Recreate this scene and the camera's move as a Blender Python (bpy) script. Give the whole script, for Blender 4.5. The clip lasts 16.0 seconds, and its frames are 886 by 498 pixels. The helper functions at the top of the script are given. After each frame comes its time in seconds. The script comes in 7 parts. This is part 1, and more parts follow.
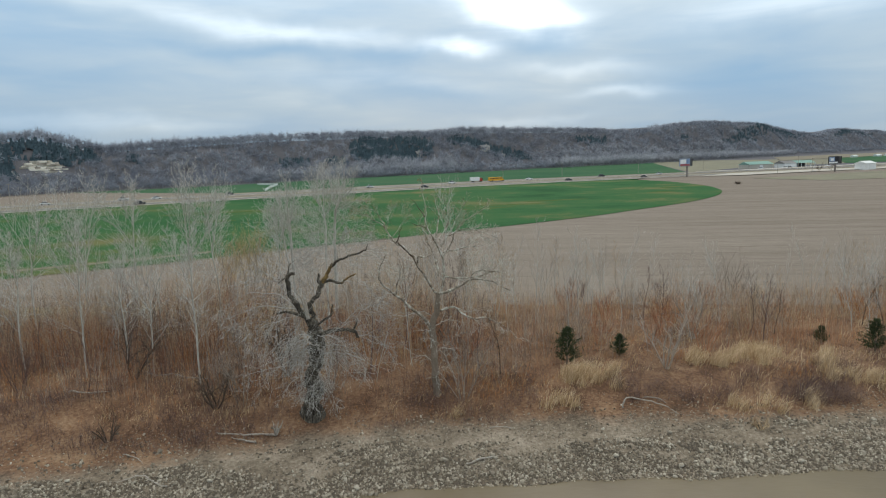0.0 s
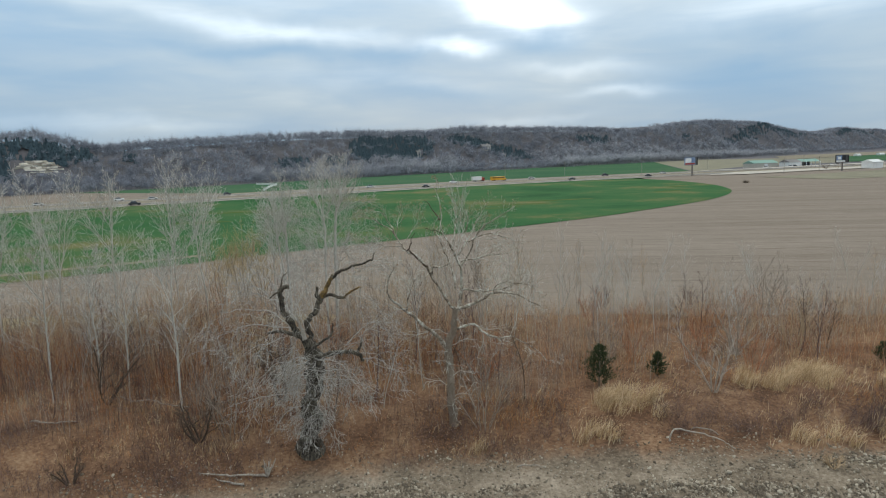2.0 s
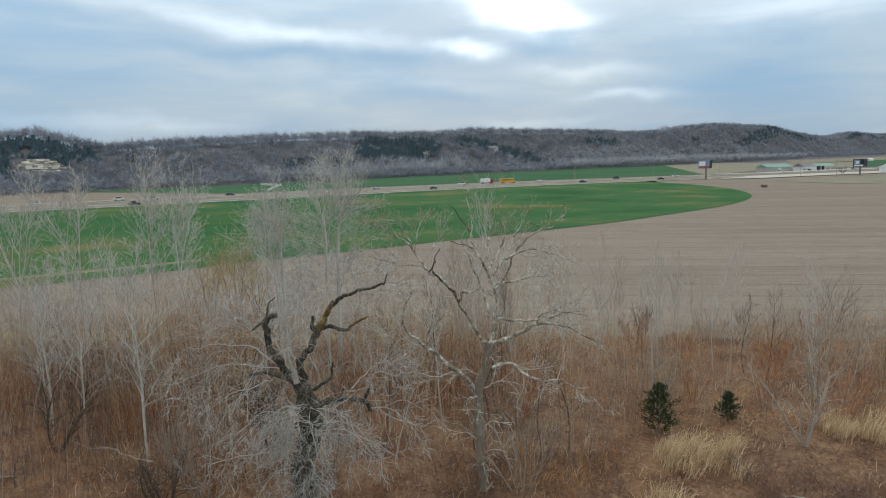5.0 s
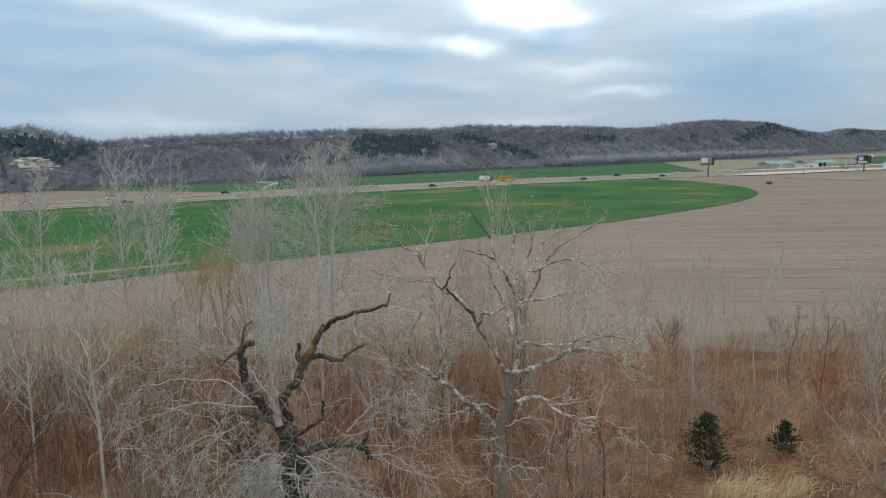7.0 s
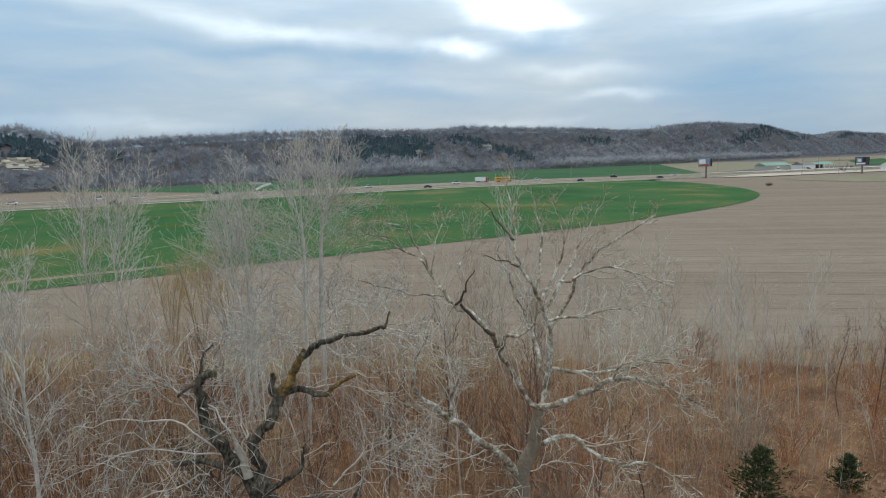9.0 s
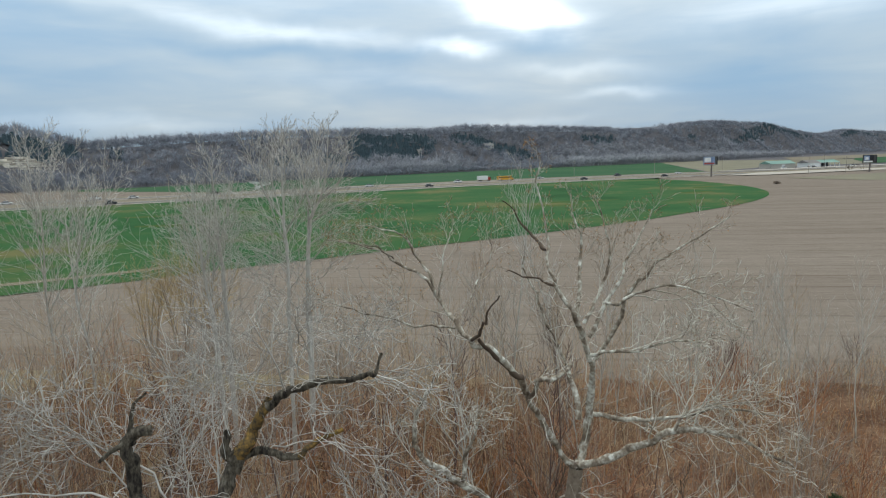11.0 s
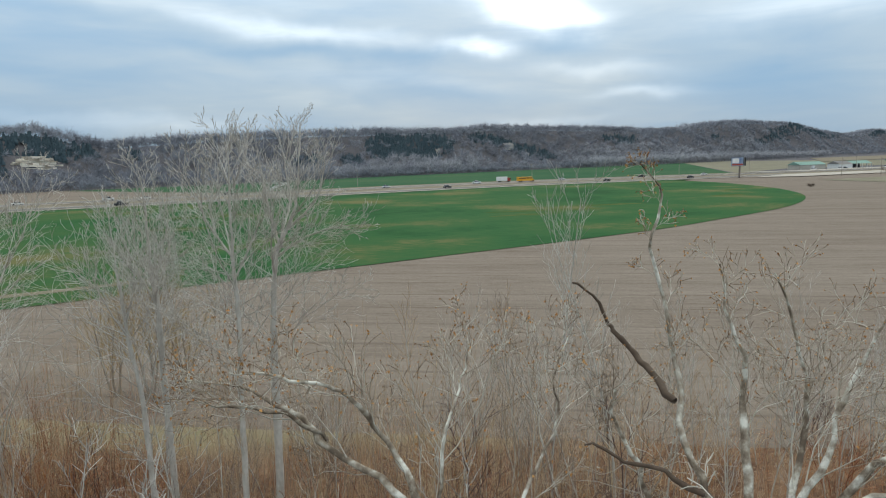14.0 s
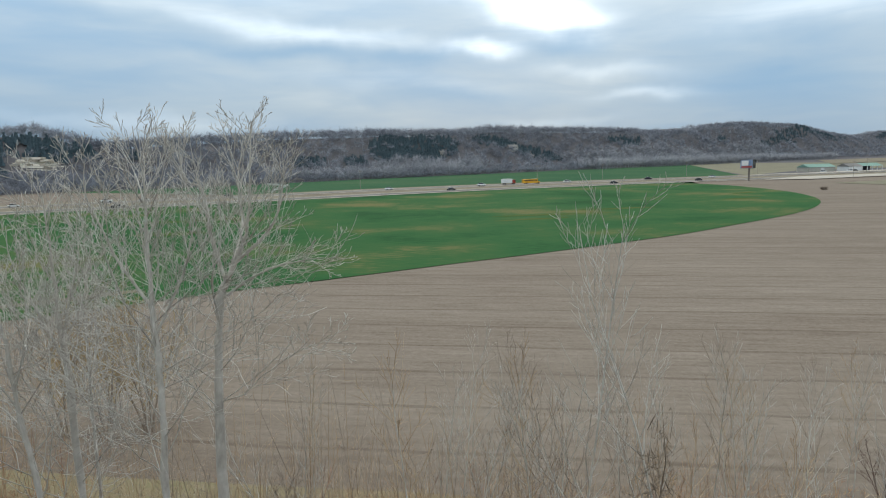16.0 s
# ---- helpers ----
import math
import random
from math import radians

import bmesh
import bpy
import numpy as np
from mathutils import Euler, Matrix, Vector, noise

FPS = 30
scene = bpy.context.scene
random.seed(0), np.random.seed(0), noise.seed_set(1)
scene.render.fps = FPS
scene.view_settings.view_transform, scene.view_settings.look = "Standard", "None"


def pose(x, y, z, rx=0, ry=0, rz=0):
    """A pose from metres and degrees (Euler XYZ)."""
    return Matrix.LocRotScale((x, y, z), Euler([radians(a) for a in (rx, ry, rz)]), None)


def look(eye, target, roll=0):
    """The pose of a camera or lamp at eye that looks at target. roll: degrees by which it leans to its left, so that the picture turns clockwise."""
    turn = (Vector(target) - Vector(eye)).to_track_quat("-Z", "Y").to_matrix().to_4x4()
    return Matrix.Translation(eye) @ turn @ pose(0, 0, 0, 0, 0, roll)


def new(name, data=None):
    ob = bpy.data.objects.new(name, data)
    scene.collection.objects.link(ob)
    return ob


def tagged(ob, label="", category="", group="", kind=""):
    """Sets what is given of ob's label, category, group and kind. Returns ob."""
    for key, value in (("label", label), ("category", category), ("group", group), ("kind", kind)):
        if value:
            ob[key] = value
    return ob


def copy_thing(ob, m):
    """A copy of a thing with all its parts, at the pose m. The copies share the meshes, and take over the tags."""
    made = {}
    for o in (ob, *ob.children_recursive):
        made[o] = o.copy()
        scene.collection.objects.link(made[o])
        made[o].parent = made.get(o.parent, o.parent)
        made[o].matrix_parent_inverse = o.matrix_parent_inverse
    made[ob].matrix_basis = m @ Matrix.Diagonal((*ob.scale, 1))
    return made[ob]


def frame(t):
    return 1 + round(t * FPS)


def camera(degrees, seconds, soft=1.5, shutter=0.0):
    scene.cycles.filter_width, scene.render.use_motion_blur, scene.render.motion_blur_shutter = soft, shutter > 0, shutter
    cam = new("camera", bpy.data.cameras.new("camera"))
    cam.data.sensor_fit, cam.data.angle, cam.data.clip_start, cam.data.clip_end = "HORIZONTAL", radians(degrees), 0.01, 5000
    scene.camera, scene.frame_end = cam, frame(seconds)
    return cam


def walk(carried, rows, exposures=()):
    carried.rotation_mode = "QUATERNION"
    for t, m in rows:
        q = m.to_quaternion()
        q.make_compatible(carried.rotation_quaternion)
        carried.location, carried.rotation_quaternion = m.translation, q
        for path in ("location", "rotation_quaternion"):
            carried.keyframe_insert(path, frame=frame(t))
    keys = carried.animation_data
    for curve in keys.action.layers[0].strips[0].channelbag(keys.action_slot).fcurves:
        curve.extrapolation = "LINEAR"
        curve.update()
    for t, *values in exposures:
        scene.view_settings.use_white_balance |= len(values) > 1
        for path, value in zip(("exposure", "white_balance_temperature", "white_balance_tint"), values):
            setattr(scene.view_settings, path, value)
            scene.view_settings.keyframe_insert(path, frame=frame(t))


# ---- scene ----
cam = camera(66.9, 16.0, soft=1.1)
PATH = [
    (0, (1.839, -1.556, 18.452), (1.947, 0.422, 18.18), -1.6),
    (0.5, (1.635, 0.326, 18.406), (1.746, 2.305, 18.135), -1.7),
    (1, (1.398, 2.146, 18.291), (1.51, 4.124, 18.02), -1.6),
    (1.5, (1.195, 3.969, 18.163), (1.307, 5.947, 17.891), -1.6),
    (2, (1.016, 5.709, 18.088), (1.125, 7.688, 17.815), -1.7),
    (2.5, (0.832, 7.357, 18.063), (0.934, 9.336, 17.791), -1.7),
    (3, (0.673, 8.903, 17.989), (0.773, 10.882, 17.716), -1.7),
    (3.5, (0.594, 10.469, 17.873), (0.69, 12.448, 17.6), -1.7),
    (4, (0.532, 12.08, 17.781), (0.626, 14.059, 17.507), -1.6),
    (4.2, (0.475, 12.731, 17.784), (0.568, 14.711, 17.518), -1.3),
    (6.3, (-0.085, 19.528, 17.572), (0.01, 21.507, 17.299), -1.3),
    (6.5, (-0.114, 20.16, 17.585), (-0.019, 22.139, 17.311), -1.4),
    (7, (-0.19, 21.668, 17.454), (-0.09, 23.647, 17.18), -1.4),
    (7.5, (-0.206, 23.079, 17.2), (-0.102, 25.057, 16.926), -1.4),
    (8, (-0.29, 24.54, 16.984), (-0.181, 26.518, 16.712), -1.4),
    (8.5, (-0.46, 25.989, 16.849), (-0.347, 27.968, 16.577), -1.4),
    (9, (-0.487, 27.384, 16.783), (-0.37, 29.363, 16.514), -1.3),
    (9.2, (-0.413, 27.937, 16.749), (-0.294, 29.915, 16.478), -1.3),
    (11.3, (-0.387, 33.749, 16.367), (-0.276, 35.727, 16.096), -1.4),
    (11.5, (-0.467, 34.382, 16.34), (-0.361, 36.361, 16.07), -1.3),
    (12, (-0.511, 36.026, 16.331), (-0.423, 38.006, 16.062), -1.2),
    (12.5, (-0.268, 37.643, 16.36), (-0.189, 39.623, 16.091), -1.2),
    (13, (-0.003, 39.283, 16.376), (0.07, 41.263, 16.105), -1.1),
    (13.5, (0.251, 41.012, 16.493), (0.315, 42.992, 16.221), -1.4),
    (14, (0.391, 42.732, 16.844), (0.449, 44.713, 16.573), -1.3),
    (14.5, (0.598, 44.318, 17.052), (0.651, 46.299, 16.782), -1.3),
    (15, (0.728, 46.104, 17.105), (0.778, 48.085, 16.835), -1.4),
    (15.5, (0.774, 47.808, 17.111), (0.822, 49.789, 16.844), -1.3),
    (16, (0.79, 49.196, 17.131), (0.836, 51.177, 16.864), -1.2),
]
walk(cam, [(t, look(e, g, r)) for t, e, g, r in PATH])

# ---- world, sun, exposure ----
SUN_AZ, SUN_EL = 6.0, 12.5          # degrees east of +y, and above the horizon


def sky_dir(az, el):
    a, e = radians(az), radians(el)
    return Vector((math.sin(a) * math.cos(e), math.cos(a) * math.cos(e), math.sin(e)))


def ramp(nt, fac, stops, interp="LINEAR"):
    n = nt.nodes.new("ShaderNodeValToRGB")
    n.color_ramp.interpolation = interp
    e = n.color_ramp.elements
    while len(e) < len(stops):
        e.new(0.5)
    for el, (p, c) in zip(e, stops):
        el.position = p
        el.color = (*c, 1) if len(c) == 3 else c
    nt.links.new(fac, n.inputs[0])
    return n.outputs[0]


def maths(nt, op, a, b=None, c=None, clamp=False):
    n = nt.nodes.new("ShaderNodeMath")
    n.operation = op
    n.use_clamp = clamp
    for i, v in enumerate((a, b, c)):
        if v is None:
            continue
        if isinstance(v, (int, float)):
            n.inputs[i].default_value = v
        else:
            nt.links.new(v, n.inputs[i])
    return n.outputs[0]


def vmath(nt, op, a, b=None, scale=None):
    n = nt.nodes.new("ShaderNodeVectorMath")
    n.operation = op
    for i, v in enumerate((a, b)):
        if v is None:
            continue
        if isinstance(v, (tuple, list, Vector)):
            n.inputs[i].default_value = tuple(v)
        else:
            nt.links.new(v, n.inputs[i])
    if scale is not None:
        n.inputs["Scale"].default_value = scale
    return n.outputs["Value"] if op in ("DOT_PRODUCT", "LENGTH") else n.outputs[0]


def noise_tex(nt, vec, scale, detail=4.0, rough=0.55, dist=0.0):
    n = nt.nodes.new("ShaderNodeTexNoise")
    n.inputs["Scale"].default_value = scale
    n.inputs["Detail"].default_value = detail
    n.inputs["Roughness"].default_value = rough
    n.inputs["Distortion"].default_value = dist
    if vec is not None:
        nt.links.new(vec, n.inputs["Vector"])
    return n.outputs["Fac"]


def mixcol(nt, fac, a, b, mode="MIX"):
    n = nt.nodes.new("ShaderNodeMix")
    n.data_type = "RGBA"
    n.blend_type = mode
    for i, v in ((0, fac), (6, a), (7, b)):
        if isinstance(v, (int, float)):
            n.inputs[i].default_value = v
        elif isinstance(v, tuple):
            n.inputs[i].default_value = (*v, 1)
        else:
            nt.links.new(v, n.inputs[i])
    return n.outputs[2]


def bank(nt, d, wob, az, el, wide, high, tilt):
    """A soft-edged cloud streak: 1 at its heart, falling to 0."""
    c = sky_dir(az, el)
    right = Vector((c.y, -c.x, 0)).normalized()
    upv = right.cross(c).normalized()
    ct, st = math.cos(radians(tilt)), math.sin(radians(tilt))
    along, over = right * ct + upv * st, upv * ct - right * st
    a = maths(nt, "DIVIDE", vmath(nt, "DOT_PRODUCT", wob, along), radians(wide))
    b = maths(nt, "DIVIDE", vmath(nt, "DOT_PRODUCT", wob, over), radians(high))
    r2 = maths(nt, "ADD", maths(nt, "MULTIPLY", a, a), maths(nt, "MULTIPLY", b, b))
    g = maths(nt, "EXPONENT", maths(nt, "MULTIPLY", r2, -1.0))
    return maths(nt, "MULTIPLY", g, maths(nt, "GREATER_THAN", vmath(nt, "DOT_PRODUCT", d, c), 0.0))


def build_world():
    w = bpy.data.worlds.new("overcast_sky")
    scene.world = w
    w.use_nodes = True
    nt = w.node_tree
    nt.nodes.clear()
    out = nt.nodes.new("ShaderNodeOutputWorld")
    bg = nt.nodes.new("ShaderNodeBackground")
    sky = nt.nodes.new("ShaderNodeTexSky")
    sky.sky_type = "NISHITA"
    sky.sun_disc = False
    sky.sun_elevation = radians(SUN_EL)
    sky.sun_rotation = radians(SUN_AZ)
    clear = vmath(nt, "SCALE", sky.outputs[0], scale=0.05)
    tc = nt.nodes.new("ShaderNodeTexCoord")
    d = vmath(nt, "NORMALIZE", tc.outputs["Generated"])
    sep = nt.nodes.new("ShaderNodeSeparateXYZ")
    nt.links.new(d, sep.inputs[0])
    up = maths(nt, "MAXIMUM", sep.outputs[2], 0.0)
    # soft cloud banks, flattened towards the horizon and turning neutral overhead
    flat = vmath(nt, "MULTIPLY", d, (2.6, 1.2, 11.0))
    n1 = noise_tex(nt, vmath(nt, "ADD", flat, (3.1, 0.0, 1.7)), 0.9, 4.0, 0.5, 0.5)
    n2 = noise_tex(nt, vmath(nt, "MULTIPLY", d, (5.0, 2.0, 26.0)), 1.2, 4.0, 0.5, 0.4)
    n = maths(nt, "ADD", maths(nt, "MULTIPLY", n1, 0.66), maths(nt, "MULTIPLY", n2, 0.34))
    cloud = ramp(nt, n, [(0.30, (0.31, 0.485, 0.67)), (0.44, (0.385, 0.535, 0.685)),
                         (0.57, (0.475, 0.60, 0.705)), (0.70, (0.62, 0.715, 0.77))])
    high = maths(nt, "MULTIPLY_ADD", up, 2.6, -0.75, clamp=True)
    cloud = mixcol(nt, high, cloud, (0.585, 0.615, 0.605))
    # overcast brightens towards the zenith
    lift = maths(nt, "ADD", 0.84, maths(nt, "MULTIPLY", up, 1.6))
    cloud = vmath(nt, "MULTIPLY", cloud, lift)
    col = mixcol(nt, 0.97, clear, cloud)
    # thin breaks through which the hidden sun glows, ragged by the cloud noise
    wob = vmath(nt, "ADD", d, vmath(nt, "SCALE", vmath(nt, "SUBTRACT", noise_col(nt, d, 7.0), (0.5, 0.5, 0.5)), scale=0.055))
    glow = None
    for az, el, wide, high, tilt, power in BREAKS:
        g = bank(nt, d, wob, az, el, wide, high, tilt)
        g = maths(nt, "MULTIPLY", g, power)
        glow = g if glow is None else maths(nt, "ADD", glow, g)
    # gaps where the blue of the higher air shows through
    for az, el, wide, high, tilt, power in GAPS:
        g = maths(nt, "MULTIPLY", bank(nt, d, wob, az, el, wide, high, tilt), power * 0.75)
        col = mixcol(nt, g, col, (0.215, 0.425, 0.66))
    rag = maths(nt, "MULTIPLY_ADD", n2, 2.0, -0.15, clamp=True)
    glow = maths(nt, "MULTIPLY", glow, rag)
    tint = nt.nodes.new("ShaderNodeCombineXYZ")
    for i, k in enumerate((0.97, 0.99, 0.97)):
        nt.links.new(maths(nt, "MULTIPLY", glow, k), tint.inputs[i])
    col = vmath(nt, "ADD", col, tint.outputs[0])
    nt.links.new(col, bg.inputs[0])
    bg.inputs[1].default_value = 1.0
    nt.links.new(bg.outputs[0], out.inputs[0])


def noise_col(nt, vec, scale):
    n = nt.nodes.new("ShaderNodeTexNoise")
    n.inputs["Scale"].default_value = scale
    n.inputs["Detail"].default_value = 4.0
    nt.links.new(vec, n.inputs["Vector"])
    return n.outputs["Color"]


# cloud breaks and gaps: azimuth, elevation, width, height, tilt (degrees), strength
BREAKS = [
    (9.3, 11.4, 3.6, 1.3, -14, 1.5),
    (4.5, 13.4, 8.0, 0.9, -4, 0.55),
    (13.0, 10.6, 3.2, 0.7, 4, 0.35),
    (5.0, 8.75, 2.4, 0.55, 0, 0.75),
    (-13.0, 10.6, 7.0, 0.65, -9, 0.34),
    (-4.0, 9.7, 6.0, 0.6, -6, 0.22),
    (-20.0, 13.2, 12.0, 1.0, -4, 0.16),
    (18.5, 5.0, 3.5, 0.4, 2, 0.22),
    (14.5, 6.9, 5.5, 0.5, -4, 0.18),
    (11.0, 2.9, 4.0, 0.4, 0, 0.16),
    (-23.0, 3.6, 9.0, 0.6, -2, 0.18),
    (-2.0, 6.4, 9.0, 0.7, -3, 0.10),
    (31.0, 10.6, 9.0, 1.3, 3, 0.26),
]
GAPS = [
    (-11.5, 8.7, 9.5, 0.6, -4, 0.60),
    (0.5, 8.2, 3.6, 0.5, 0, 0.50),
    (12.2, 8.7, 3.8, 0.8, 5, 0.65),
    (24.0, 8.4, 6.0, 1.0, 0, 0.40),
    (27.5, 5.6, 7.5, 1.5, -3, 0.60),
    (4.0, 5.2, 10.0, 0.7, 0, 0.30),
    (-24.0, 11.0, 6.0, 0.8, -8, 0.35),
    (-26.0, 6.6, 9.0, 0.8, -2, 0.30),
]
build_world()
lamp = bpy.data.lights.new("sun", "SUN")
lamp.energy = 0.55
lamp.angle = radians(40)
lamp.color = (1.0, 0.93, 0.82)
sun = new("sun", lamp)
sun.matrix_world = look((0, 0, 60), Vector((0, 0, 60)) - sky_dir(SUN_AZ, 22.0))
tagged(sun, "hazy low sun behind thin cloud", "sun", kind="structure")


# ---- materials ----
def surf(name, cols, fine=6.0, coarse=0.3, rough=0.85, bump=0.3, dist=0.02, island=0.0, rand=0.0, stretch=None, metal=0.0, spec=0.3, mixc=0.5, gain=1.0):
    """Two scales of noise pick between colours; island / rand vary the value piece by piece."""
    m = bpy.data.materials.new(name)
    m.use_nodes = True
    nt = m.node_tree
    b = nt.nodes["Principled BSDF"]
    tc = nt.nodes.new("ShaderNodeTexCoord")
    v = tc.outputs["Object"]
    if stretch:
        v = vmath(nt, "MULTIPLY", v, stretch)
    a = noise_tex(nt, v, fine, 5.0, 0.6)
    c = noise_tex(nt, tc.outputs["Object"], coarse, 3.0, 0.6)
    f = maths(nt, "ADD", maths(nt, "MULTIPLY", a, 1 - mixc), maths(nt, "MULTIPLY", c, mixc))
    if gain != 1.0:
        f = maths(nt, "MULTIPLY_ADD", f, gain, 0.5 - 0.5 * gain)
    if island:
        g = nt.nodes.new("ShaderNodeNewGeometry")
        f = maths(nt, "ADD", f, maths(nt, "MULTIPLY", maths(nt, "SUBTRACT", g.outputs["Random Per Island"], 0.5), island))
    if rand:
        o = nt.nodes.new("ShaderNodeObjectInfo")
        f = maths(nt, "ADD", f, maths(nt, "MULTIPLY", maths(nt, "SUBTRACT", o.outputs["Random"], 0.5), rand))
    k = len(cols) - 1
    col = ramp(nt, f, [(0.30 + 0.40 * i / max(k, 1), c_) for i, c_ in enumerate(cols)])
    nt.links.new(col, b.inputs["Base Color"])
    b.inputs["Roughness"].default_value = rough
    b.inputs["Metallic"].default_value = metal
    b.inputs["Specular IOR Level"].default_value = spec
    if bump:
        bn = nt.nodes.new("ShaderNodeBump")
        bn.inputs["Strength"].default_value = bump
        bn.inputs["Distance"].default_value = dist
        nt.links.new(a, bn.inputs["Height"])
        nt.links.new(bn.outputs[0], b.inputs["Normal"])
    return m


